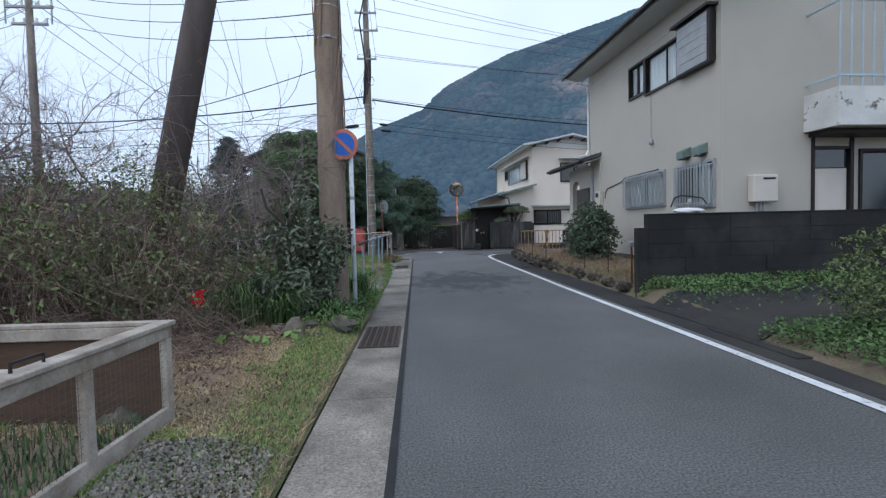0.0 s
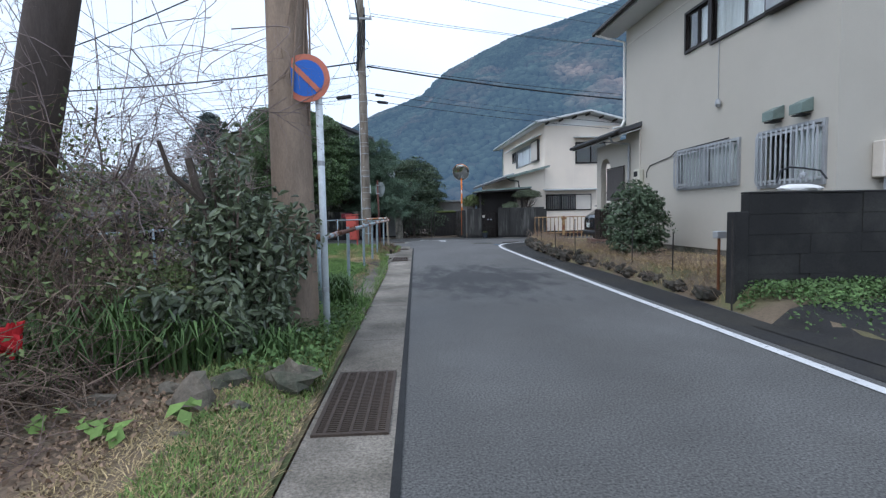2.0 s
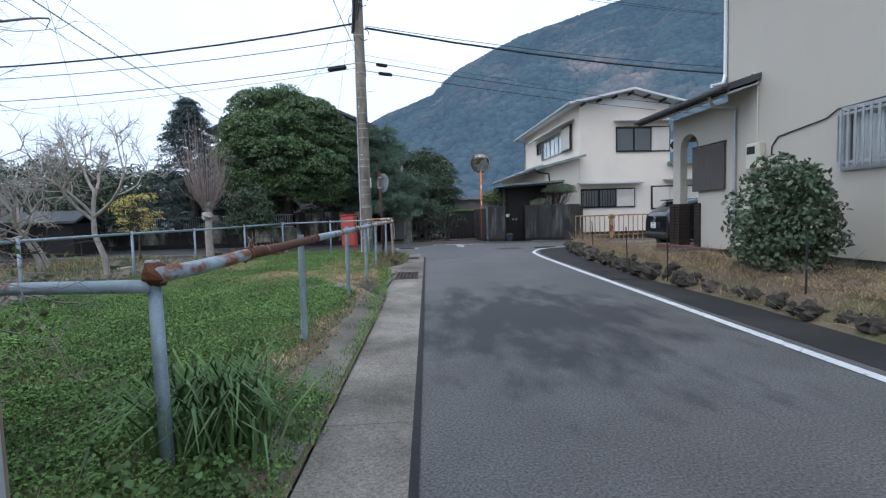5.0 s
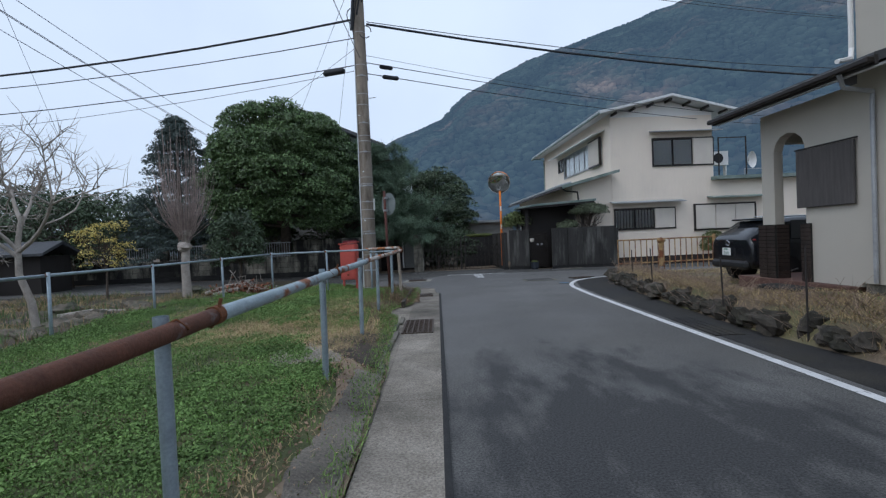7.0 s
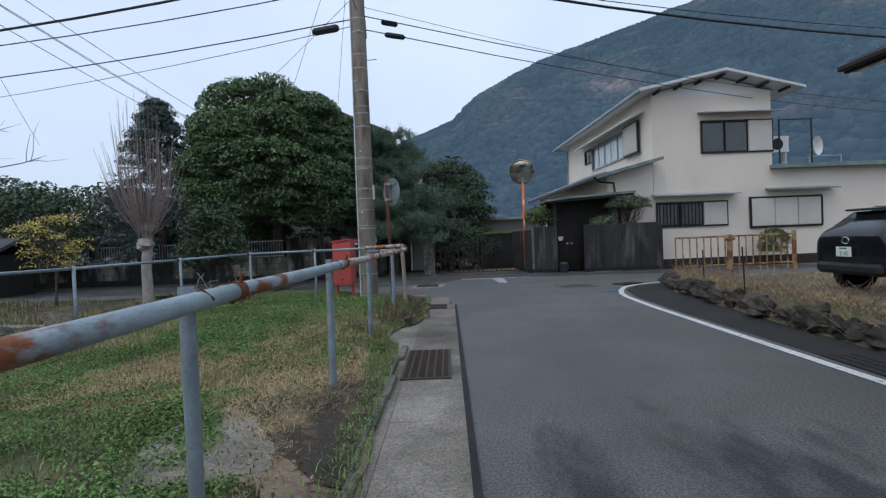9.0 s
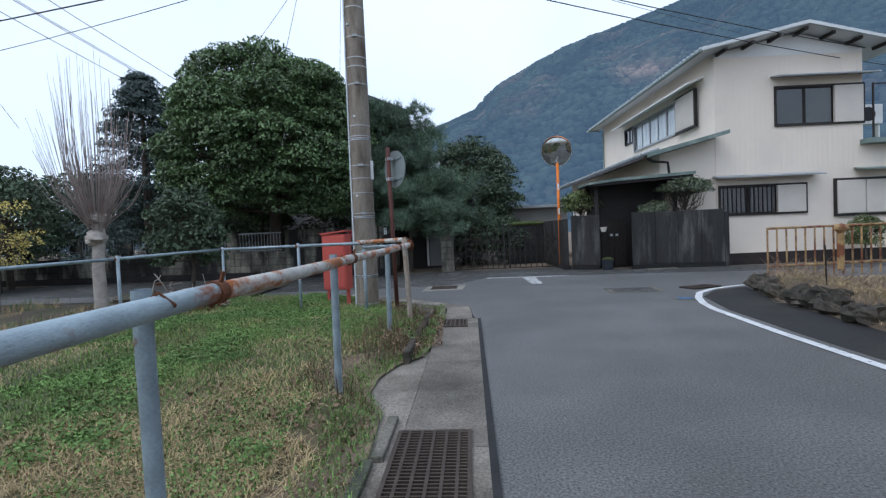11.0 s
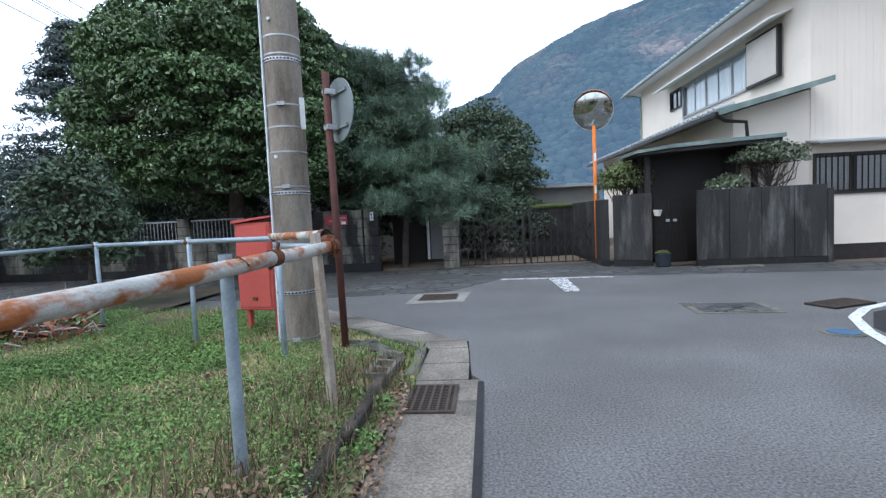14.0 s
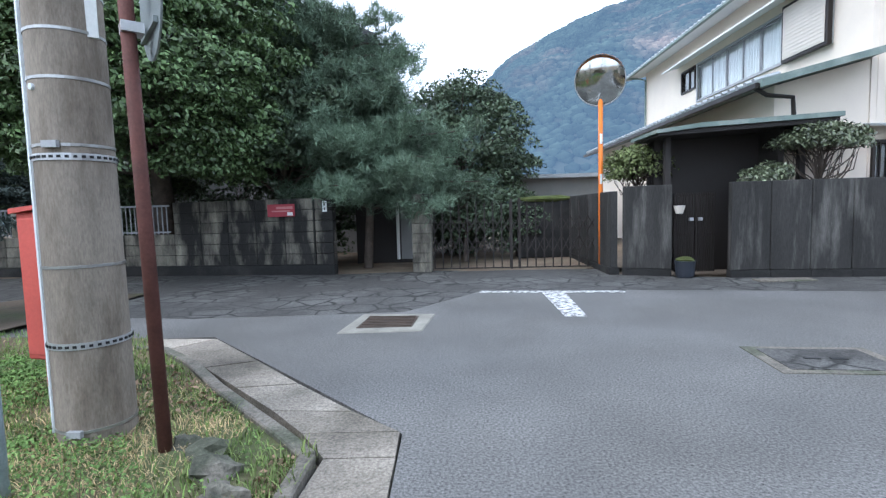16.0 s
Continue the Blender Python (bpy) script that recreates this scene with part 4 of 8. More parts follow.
# blackened garden wall before the cream house
bw = thing("garden_wall", (7, 9, 0), "blackened rough concrete garden wall", "wall")
y0 = 8.9
for r in range(6):
    x = 4.72
    k = 0
    while x < 12.8:
        w = 0.9 if (k + r) % 2 else 0.75
        x1 = min(x + w, 13.0)
        z0 = -0.1 + r * 0.27
        part("block", Geo().box(x + 0.0015, x1 - 0.0015, y0 + 0.006 * math.sin(k * 3 + r), y0 + 0.16, z0 + 0.001, z0 + 0.269), DARK_WALL, bw, bevel=0.003)
        x = x1
        k += 1
part("end_pier", Geo().box(4.52, 4.715, y0 - 0.02, y0 + 0.16, -0.1, 1.29), DARK_WALL, bw, bevel=0.012)
part("coping", Geo().box(4.72, 13.0, y0 - 0.01, y0 + 0.17, 1.521, 1.55), DARK_WALL, bw, bevel=0.008)

# ---- house at the junction ----
FY, FX = 30.3, 8.56
h2 = thing("house", (11, 35, 0), "two-storey pale pink house with shuttered windows", "house")
part("wall", wall_with_openings("y", FY, 0.16, FX, 13.0, 0.28, 6.28, [(10.4, 12.98, 4.12, 5.22), (8.66, 11.22, 1.48, 2.3)]), PINK, h2)
part("wall", wall_with_openings("y", FY, 0.16, 13.001, 20.5, 0.28, 3.42, [(12.13 + 0.9, 14.75, 1.36, 2.36)]), PINK, h2)
part("wall", wall_with_openings("x", FX, 0.16, FY + 0.16, 41.0, 0.28, 6.4, [(31.3, 36.75, 4.45, 5.5), (36.95, 37.8, 4.9, 5.5)]), PINK, h2)
part("wall", Geo().box(FX + 0.16, 13.0, 40.84, 41.0, 0.28, 6.28), PINK, h2)
part("wall", Geo().box(12.84, 13.0, FY + 0.16, 40.84, 0.28, 6.2), PINK, h2)
part("wall", Geo().box(20.34, 20.5, FY + 0.16, 38, 0.28, 3.42), PINK, h2)
part("gable", Geo().slab([(FX, 6.2), (13.0, 6.2), (13.0, 6.3), (11.0, 6.85), (FX, 6.32)], FY - 0.012, FY + 0.15, "y"), WHITE_TRIM, h2, "bluish white gable board")
part("gable", Geo().slab([(FX, 6.28), (13.0, 6.28), (11.0, 6.85)], 40.85, 40.99, "y"), PINK, h2)
part("base_course", Geo().box(FX + 0.02, 20.5, FY + 0.02, 38.0, -0.1, 0.28), mat("dark_base", (0.04, 0.032, 0.03), 0.9, var=0.3, bump=0.3), h2, "dark painted plinth")
g = Geo().slab([(7.95, 6.24), (7.95, 6.34), (11.0, 6.98), (13.85, 6.28), (13.85, 6.18), (11.0, 6.88)], 29.72, 41.6, "y")
part("roof", g, SOFFIT, h2, "low gabled roof with a pale metal edge")
part("barge_board", Geo().slab([(7.95, 6.26), (7.95, 6.35), (11.0, 6.99), (13.85, 6.29), (13.85, 6.2), (11.0, 6.89)], 29.66, 29.72, "y"), SOFFIT, h2, "pale metal barge board")
for i in range(7):
    x = 8.6 + i * 0.78
    z = 6.24 + (x - 8.6) * 0.21 if x < 11 else 6.75 - (x - 11) * 0.235
    part("rafter_end", Geo().box(x, x + 0.07, 29.73, FY - 0.013, z, z + 0.09), DARK_ROOM, h2)
for i in range(46):
    part("roof_tile", Geo().tube([(7.93, 29.9 + i * 0.255, 6.35), (8.5, 29.9 + i * 0.255, 6.47)], 0.06, 6), GREY_METAL, h2)
house_window(h2, "y", FY, -1, 10.4, 12.98, 4.12, 5.22, "ggs", label="sliding window with one shutter leaf")
hood(h2, "y", FY, -1, 10.25, 13.2, 5.5)
lw = house_window(h2, "y", FY, -1, 8.66, 11.22, 1.48, 2.3, "ggs", label="barred low window with one shutter leaf")
bar_m = Geo().box(-0.011, 0.011, FY - 0.075, FY - 0.055, 1.48, 2.3).data("bar")
for i in range(13):
    o = part("bar", bar_m, DARK_FRAME, lw)
    o.location = (8.72 + i * 0.132, 0, 0)
hood(h2, "y", FY, -1, 8.45, 11.55, 2.58)
for i in range(3):
    part("shutter", Geo().box(12.15 + i * 0.87, 12.99 + i * 0.87, FY - 0.09, FY - 0.004, 1.36, 2.36), SHUTTER, h2, "cream shutter panel", bevel=0.012)
part("shutter_frame", Geo().box(12.08, 14.8, FY - 0.07, FY - 0.003, 1.28, 1.355).box(12.08, 14.8, FY - 0.07, FY - 0.003, 2.365, 2.43).box(12.08, 12.145, FY - 0.07, FY - 0.003, 1.355, 2.365).box(14.76, 14.82, FY - 0.07, FY - 0.003, 1.355, 2.365), DARK_FRAME, h2)
hood(h2, "y", FY, -1, 12.7, 15.2, 2.66, material=GREEN_METAL)
house_window(h2, "x", FX, -1, 31.3, 36.75, 4.45, 5.5, "scccccc", ALU_DULL, label="long row of sliding panes")
house_window(h2, "x", FX, -1, 36.95, 37.8, 4.9, 5.5, "gg")
part("shutter_box", Geo().box(FX - 0.16, FX - 0.056, 31.2, 32.6, 4.36, 5.6), DARK_FRAME, h2, bevel=0.01)
sbx = part("shutter_panel", Geo().box(FX - 0.175, FX - 0.161, 31.27, 32.53, 4.43, 5.53), SHUTTER, h2, "cream ribbed shutter box")
for i in range(14):
    part("rib", Geo().box(FX - 0.184, FX - 0.176, 31.27, 32.53, 4.47 + i * 0.077, 4.485 + i * 0.077), SHUTTER, sbx)
part("window_hood", Geo().slab([(FX - 0.002, 5.86), (FX - 0.55, 5.66), (FX - 0.55, 5.62), (FX - 0.002, 5.8)], 30.9, 38.2, "y"), WHITE_TRIM, h2, "white sheet hood")
part("gutter", Geo().box(7.85, 7.95, 29.72, 41.6, 6.22, 6.31), GREEN_METAL, h2, bevel=0.015)
part("downpipe", Geo().tube([(7.9, 41.2, 6.24), (8.2, 41.0, 6.2), (8.5, 40.9, 6.1), (8.5, 40.9, 3.6)], 0.035, 6), GREEN_METAL, h2)
# flat-roofed wing with its terrace
part("terrace_roof", Geo().box(12.9, 20.9, 29.9, 38, 3.421, 3.56), GREEN_METAL, h2, "flat roof with a green metal edge")
part("antenna_rail", Geo().box(13.1, 13.14, 30.05, 30.09, 3.56, 5.2).box(14.3, 14.34, 30.05, 30.09, 3.56, 5.2).box(13.14, 14.3, 30.06, 30.08, 5.15, 5.19), DARK_FRAME, h2)
ac = part("air_conditioner", Geo().box(13.2, 13.95, 30.7, 31.0, 4.1, 4.7).box(13.25, 13.3, 30.75, 30.95, 3.56, 4.1).box(13.85, 13.9, 30.75, 30.95, 3.56, 4.1), WHITE_TRIM, h2, "white outdoor air-conditioner unit", bevel=0.01)
part("fan_grille", Geo().tube([(13.5, 30.69, 4.4), (13.5, 30.7, 4.4)], 0.22, 20), BLACK, ac)
dish = Geo()
dish.sheet(lambda u, v: (14.75 + 0.04 + u * 0.36 * math.cos(v * 6.2832) * 0.75, 30.6 - 0.32 * (0.36 * u) ** 2 * 6 + u * 0.36 * math.cos(v * 6.2832) * 0.3, 4.25 + 0.36 * u * math.sin(v * 6.2832)), 5, 20)
dd = part("satellite_dish", dish, WHITE_TRIM, h2, "small white satellite dish", smooth=True)
part("mount", Geo().tube([(14.78, 30.7, 3.56), (14.78, 30.7, 4.2), (14.78, 30.55, 4.25)], 0.025, 6), ALU_DULL, dd)
part("roof_railing", Geo().tube([(14.4, 30.3, 3.85), (15.6, 30.3, 3.85)], 0.02, 6).tube([(14.4, 30.3, 3.56), (14.4, 30.3, 3.85)], 0.02, 6).tube([(15.6, 30.3, 3.56), (15.6, 30.3, 3.85)], 0.02, 6), ALU_DULL, h2)
# lean-to along the side
g = Geo().slab([(6.3, 3.28), (6.3, 3.38), (FX - 0.002, 3.93), (FX - 0.002, 3.83)], 29.75, 41.3, "y")
part("lean_to_roof", g, GREEN_METAL, h2, "lean-to roof with a green metal edge")
part("lean_to_edge", Geo().slab([(6.26, 3.24), (6.26, 3.37), (FX + 0.1, 3.95), (FX + 0.1, 3.84)], 29.68, 29.748, "y"), GREEN_METAL, h2)
part("lean_to_wall", Geo().box(6.86, 6.98, FY + 0.02, 41.0, 0.1, 3.4), PINK, h2)
part("lean_to_wall", Geo().slab([(6.98, 0.1), (FX - 0.003, 0.1), (FX - 0.003, 3.81), (6.98, 3.42)], FY + 0.02, FY + 0.14, "y"), PINK, h2)
for i in range(44):
    part("roof_tile", Geo().tube([(6.26, 29.95 + i * 0.258, 3.39), (6.7, 29.95 + i * 0.258, 3.5)], 0.055, 6), GREY_METAL, h2)
part("gutter", Geo().box(6.18, 6.26, 29.75, 41.3, 3.24, 3.32), DARK_FRAME, h2)
part("downpipe", Geo().tube([(6.25, 29.95, 3.3), (6.5, 29.95, 3.15), (6.95, 29.95, 3.1), (7.0, 29.98, 2.72)], 0.04, 8), DARK_FRAME, h2)
# vertical ribs of the siding
ribs = [Geo().box(-0.008, 0.008, FY - 0.006, FY - 0.001, a, b).data("siding_rib") for a, b in ((2.7, 6.19), (2.7, 4.05), (5.62, 6.19))]
for i in range(28):
    x = 8.68 + i * 0.155
    for me in (ribs[:1] if x < 10.2 else ribs[1:]):
        o = part("siding_rib", me, PINK, h2)
        o.location = (x, 0, 0)
# entrance canopy and dark doorway
ent = thing("entrance_porch", (6, 30.5, 0), "entrance porch with a flat green roof and shade-dark recess", "porch")
part("roof", Geo().slab([(4.45, 2.5), (4.45, 2.56), (5.2, 2.66), (7.6, 2.78), (7.6, 2.7), (5.2, 2.58)], 29.6, 30.85, "y"), GREEN_METAL, ent, "green metal canopy")
# soffit and recess walls are near-black: the void's shade is put in their colour
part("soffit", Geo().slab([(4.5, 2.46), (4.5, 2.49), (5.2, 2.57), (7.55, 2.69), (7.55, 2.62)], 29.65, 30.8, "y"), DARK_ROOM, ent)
for x in (4.75, 7.1):
    for y in (29.95, 30.45):
        part("post", Geo().box(x, x + 0.1, y, y + 0.1, 0.0, 2.5), DARK_ROOM, ent)
part("back_wall", Geo().box(4.7, 6.85, 30.6, 30.7, 0.0, 2.64), DARK_ROOM, ent, "near-black wall standing in for the shaded entrance void")
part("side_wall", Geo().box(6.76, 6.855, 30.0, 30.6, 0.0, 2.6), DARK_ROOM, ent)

# blackened concrete fence and slatted gate before that house
fence2 = thing("concrete_fence", (6.5, 29.5, 0), "tall weather-blackened concrete panel fence", "fence")


def panel(x0, y0, x1, y1, z1, k=1):
    for i in range(k):
        a, b = (i + 0.006) / k, (i + 0.994) / k
        p, q = Vector((x0 + (x1 - x0) * a, y0 + (y1 - y0) * a)), Vector((x0 + (x1 - x0) * b, y0 + (y1 - y0) * b))
        n = Vector((y0 - y1, x1 - x0)).normalized() * 0.13
        part("panel", Geo().prism([tuple(p), tuple(q), tuple(q + n), tuple(p + n)], 0.13, z1), BLACK_WALL, fence2, bevel=0.01)
        part("footing", Geo().prism([tuple(p - n * 0.25), tuple(q - n * 0.25), tuple(q + n * 1.2), tuple(p + n * 1.2)], -0.1, 0.128), DARK_WALL, fence2)


panel(4.05, 30.13, 4.82, 29.8, 1.63)
panel(5.68, 29.5, 8.2, 29.24, 1.64, 4)
panel(3.98, 30.16, 3.99, 33.5, 1.55, 2)
part("end_return", Geo().box(8.21, 8.33, 29.25, 30.29, -0.1, 1.55), BLACK_WALL, fence2)
gate = thing("slatted_gate", (5.25, 29.95, 0), "dark brown slatted metal entrance gate", "gate")
g = Geo()
for x0, x1 in ((4.9, 5.26), (5.28, 5.64)):
    gl = part("gate_leaf", Geo().box(x0, x0 + 0.02, 29.931, 29.959, 0.08, 1.46).box(x0, x1, 29.93, 29.96, 0.08, 0.12).box(x0, x1, 29.93, 29.96, 1.42, 1.46).box(x0, x1, 29.93, 29.96, 0.72, 0.76), DARK_FRAME, gate)
    sl = Geo().box(-0.011, 0.011, 29.92, 29.945, 0.06, 1.48).data("slat")
    for i in range(9):
        o = part("slat", sl, DARK_FRAME, gl)
        o.location = (x0 + 0.02 + i * 0.04, 0, 0)
    part("handle", Geo().box(x1 - 0.1 if x0 < 5 else x0 + 0.04, x1 - 0.03 if x0 < 5 else x0 + 0.11, 29.88, 29.92, 0.98, 1.04), ALU, gl)
pl = thing("plant_pot", (4.97, 29.62, 0), "round dark blue-grey pot of moss", "plant pot")
part("pot", Geo().tube([(0, 0, 0.0), (0, 0, 0.05), (0, 0, 0.26), (0, 0, 0.3)], [0.13, 0.15, 0.17, 0.175], 18), plain("pot_glaze", (0.03, 0.035, 0.045), 0.4), pl, local=True)
part("moss", Geo().lump((0, 0, 0.3), (0.16, 0.16, 0.07), 2), MOSS, pl, local=True)
pb = thing("hanging_basket", (4.92, 29.78, 1.2), "small pale hanging basket on the fence", "basket")
part("basket", Geo().tube([(0, -0.03, -0.08), (0, -0.03, 0.06)], [0.06, 0.1], 12), SHUTTER, pb, local=True)
slabs = thing("doorstep", (6.4, 29.05, 0), "flat pale stone slab before the fence", "slab")
part("slab", Geo().box(-0.55, 0.35, -0.14, 0.12, -0.02, 0.03), KERB, slabs, local=True, bevel=0.01)

# ---- block wall, entry and gates on the far side of the cross road ----
wall3 = thing("block_wall", (-1.55, 31.15, 0), "dark weathered concrete block wall with mortar joints", "wall", kind="structure", turn=-6.3)
part("core", Geo().box(-3.62, -0.42, 0.012, 0.13, 0.22, 1.6), MORTAR, wall3, local=True)
part("core", Geo().box(-26, -3.62, 0.012, 0.13, 0.22, 0.9), MORTAR, wall3, local=True)
part("footing", Geo().box(-26, 0, -0.04, 0.16, -0.1, 0.22), DARK_WALL, wall3, local=True, bevel=0.012)
blk = Geo().box(0.006, 0.604, 0, 0.14, 0.004, 0.227).data("block", 0.01)
blk_h = Geo().box(0.006, 0.394, -0.03, 0.17, 0.004, 0.227).data("block", 0.012)
for r in range(6):
    for k in range(5):
        o = part("block", blk, BLOCK, wall3, local=True)
        o.location = (-3.64 + k * 0.64, 0.004 * math.sin(r * 5 + k * 2), 0.22 + r * 0.232)
        o.scale = (1.04, 1, 1)
    o = part("block", blk_h, BLOCK, wall3, local=True)
    o.location = (-0.4, 0, 0.22 + r * 0.232)
for r in range(3):
    for k in range(36):
        o = part("block", blk, BLOCK, wall3, local=True)
        o.location = (-4.25 - k * 0.61, 0.0, 0.22 + r * 0.232)
for k in range(11):
    for r in range(3, 6):
        o = part("block", blk_h, BLOCK, wall3, local=True)
        o.location = (-5.72 - k * 1.98, 0.02, 0.22 + r * 0.232)
    x0 = -5.32 - k * 1.98 if k else -5.32
    fp = part("fence_panel", Geo().box(x0, x0 + 1.56, 0.05, 0.08, 0.95, 0.98).box(x0, x0 + 1.56, 0.05, 0.08, 1.52, 1.56), ALU_DULL, wall3, "dull metal railing panel", local=True)
    br = Geo().box(-0.01, 0.01, 0.055, 0.075, 0.92, 1.55).data("bar")
    for i in range(14):
        o = part("bar", br, ALU_DULL, fp, local=True)
        o.location = (x0 + 0.06 + i * 0.11, 0, 0)
sg = thing("wall_sign", (-2.66, 31.24, 1.36), "faded red notice board on the block wall", "sign", turn=-6.3)
part("board", Geo().box(-0.3, 0.3, -0.035, -0.012, -0.12, 0.14), LILAC, sg, local=True, bevel=0.004)
part("writing", Geo().box(-0.1, 0.26, -0.039, -0.034, 0.04, 0.09).box(-0.2, 0.2, -0.039, -0.034, -0.02, 0.01), plain("sign_lettering", (0.5, 0.2, 0.2), 0.6), sg, local=True)
part("sticker", Geo().box(0.14, 0.26, -0.039, -0.034, -0.1, -0.03), PLATE, sg, local=True)
npl = thing("name_plate", (-1.72, 31.14, 1.42), "small white name plate with dark characters", "sign", turn=-6.3)
part("plate", Geo().box(-0.045, 0.045, -0.02, 0.0, -0.1, 0.12), PLATE, npl, local=True)
part("writing", Geo().box(-0.015, 0.015, -0.023, -0.019, 0.03, 0.08).box(-0.015, 0.015, -0.023, -0.019, -0.06, -0.01), BLACK, npl, local=True)
pil = thing("gate_pillar", (0.28, 31.35, 0), "stacked concrete block gate pillar", "pillar", turn=-4)
for r in range(8):
    part("block", Geo().box(-0.2, 0.2, -0.18, 0.18, 0.0 + r * 0.205, 0.199 + r * 0.205), BLOCK, pil, local=True, bevel=0.012)
# folding lattice gate
fg = thing("folding_gate", (2.2, 31.35, 0), "dark rusty folding lattice gate, closed", "gate", turn=-2)
up_m = Geo().box(-0.012, 0.012, -0.015, 0.015, 0.03, 1.35).data("upright")
sp_m = Geo().tube([(0, 0, 1.35), (0, 0, 1.45)], [0.02, 0.002], 5).data("spike")
for i in range(20):
    o = part("upright", up_m, IRON, fg, local=True)
    o.location = (-1.68 + i * 0.178, 0, 0)
    s = part("spike", sp_m, IRON, o, local=True)
for i in range(19):
    for z0, z1 in ((0.35, 0.7), (0.8, 1.1)):
        x = -1.68 + i * 0.178
        part("lattice", Geo().bar((x, -0.012, z0), (x + 0.178, -0.012, z1), 0.012, 0.02).bar((x, 0.012, z1), (x + 0.178, 0.012, z0), 0.012, 0.02), IRON, fg, local=True)
for x in (-0.05, 0.12):
    part("stile", Geo().box(x - 0.02, x + 0.02, -0.03, 0.03, 0.02, 1.5), IRON, fg, local=True)
g = Geo().tube([(-1.66, 0.02, 0.04), (1.7, 0.02, 0.04)], 0.015, 6)
part("bottom_rail", g, IRON, fg, local=True)
# garden ground and mossy wall behind the gates
back_garden = Geo().sheet(lambda u, v: (-40 + u * 60, 31.2 + v * 40 + 2.9 * max(0, -(-40 + u * 60) - 2) / 38, 0.004 + 0.1 * noise.noise(Vector((u * 40, v * 30, 2))) * min(1, v * 8)), 60, 40)
solo("back_garden", back_garden, SOIL, "shaded garden earth behind the walls", "garden", kind="structure", smooth=True)
mw = thing("mossy_wall", (3.2, 33.0, 0), "low dark mossy garden wall", "wall")
part("wall_body", Geo().box(2.55, 3.95, 33.6, 33.75, 0.0, 1.5), DARK_WALL, mw, bevel=0.02)
part("moss_top", Geo().lump((3.25, 33.65, 1.5), (0.7, 0.13, 0.09), 5, rings=6, segs=16), MOSS, mw)

# house behind the block wall, in deep shade
h3 = thing("house", (-3, 37, 0), "old shaded house with a tiled gable roof", "house")
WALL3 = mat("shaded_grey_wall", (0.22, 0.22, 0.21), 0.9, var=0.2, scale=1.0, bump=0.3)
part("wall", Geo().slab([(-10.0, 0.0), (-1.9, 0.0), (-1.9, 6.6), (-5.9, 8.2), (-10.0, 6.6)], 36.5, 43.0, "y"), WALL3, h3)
part("roof", Geo().slab([(-10.8, 6.25), (-10.8, 6.4), (-5.9, 8.5), (-1.2, 6.45), (-1.2, 6.3), (-5.9, 8.32)], 35.7, 43.6, "y"), ROOF_TILE, h3, "dark tiled roof")
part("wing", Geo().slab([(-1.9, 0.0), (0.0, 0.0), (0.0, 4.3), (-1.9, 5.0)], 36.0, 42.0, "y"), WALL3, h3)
part("wing_roof", Geo().slab([(-1.9, 5.0), (-1.9, 5.12), (0.5, 4.25), (0.5, 4.13)], 35.6, 42.4, "y"), GREY_METAL, h3)
part("entry_wall", Geo().box(-1.5, 0.2, 33.2, 35.0, 0.0, 2.7), DARK_ROOM, h3, "dark timber entry")
part("eave", Geo().slab([(32.8, 3.55), (32.8, 3.63), (36.4, 4.4), (36.4, 4.28)], -3.2, 0.1, "x"), GREY_METAL, h3, "grey sheet-metal eave")
part("downpipe", Geo().tube([(-0.45, 33.12, 2.8), (-0.45, 33.12, 0.1)], 0.04, 8), WHITE_TRIM, h3, "white downpipe")
part("side_panel", Geo().box(-0.38, 0.18, 33.15, 33.19, 0.1, 2.6), WALL3, h3)
sh = thing("garden_shed", (3.6, 37.5, 0), "small shed with a grey metal roof", "shed")
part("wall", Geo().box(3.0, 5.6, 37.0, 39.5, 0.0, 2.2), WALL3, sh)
part("roof", Geo().box(2.7, 5.9, 36.7, 39.8, 2.2, 2.32), GREY_METAL, sh)



# ---- poles, signs and wires ----
def utility_pole(name, x, y, r0, r1, top, material, label, bands=()):
    ob = thing(name, (x, y, 0), label, "utility pole")
    zs = [-0.3, 0.0, top * 0.33, top * 0.66, top]
    part("shaft", Geo().tube([(0, 0, z) for z in zs], [r0 + (r1 - r0) * max(z, 0) / top for z in zs], 28), material, ob, local=True, smooth=True)
    for i, z in enumerate(bands):
        r = r0 + (r1 - r0) * z / top
        part("band", Geo().tube([(0, 0, z - 0.008), (0, 0, z + 0.008)], r + 0.004, 28), STEEL_BAND, ob, local=True)
        if i % 3 == 0:
            part("buckle", Geo().box(r * 0.1 - 0.03, r * 0.1 + 0.05, -r - 0.03, -r - 0.004, z - 0.018, z + 0.018), ALU_DULL, ob, local=True)
    return ob


P2 = (-1.12, 23.68)
pole2 = utility_pole("utility_pole", *P2, 0.2, 0.118, 13.0, POLE, "grey concrete utility pole with steel bands", (0.14, 0.62, 1.05, 1.7, 2.05, 2.3, 2.52, 3.02, 3.2, 3.9, 4.2, 4.35, 4.7, 5.2, 5.5, 6.0, 6.3, 7.2, 8.2))
# small black blocks stand in for the dark holes punched in each band
for z in (0.6, 1.62, 2.95):
    r = 0.2 - 0.0063 * z + 0.008
    for k in range(34):
        a = 2 * math.pi * k / 34
        part("band_stud", Geo().box(-0.009, 0.009, -0.004, 0.004, -0.007, 0.007, pose(r * math.cos(a), r * math.sin(a), z + 0.018, 0, 0, math.degrees(a) + 90)), BLACK, pole2, local=True)
    part("stud_band", Geo().tube([(0, 0, z), (0, 0, z + 0.036)], r - 0.001, 28), ALU, pole2, local=True)
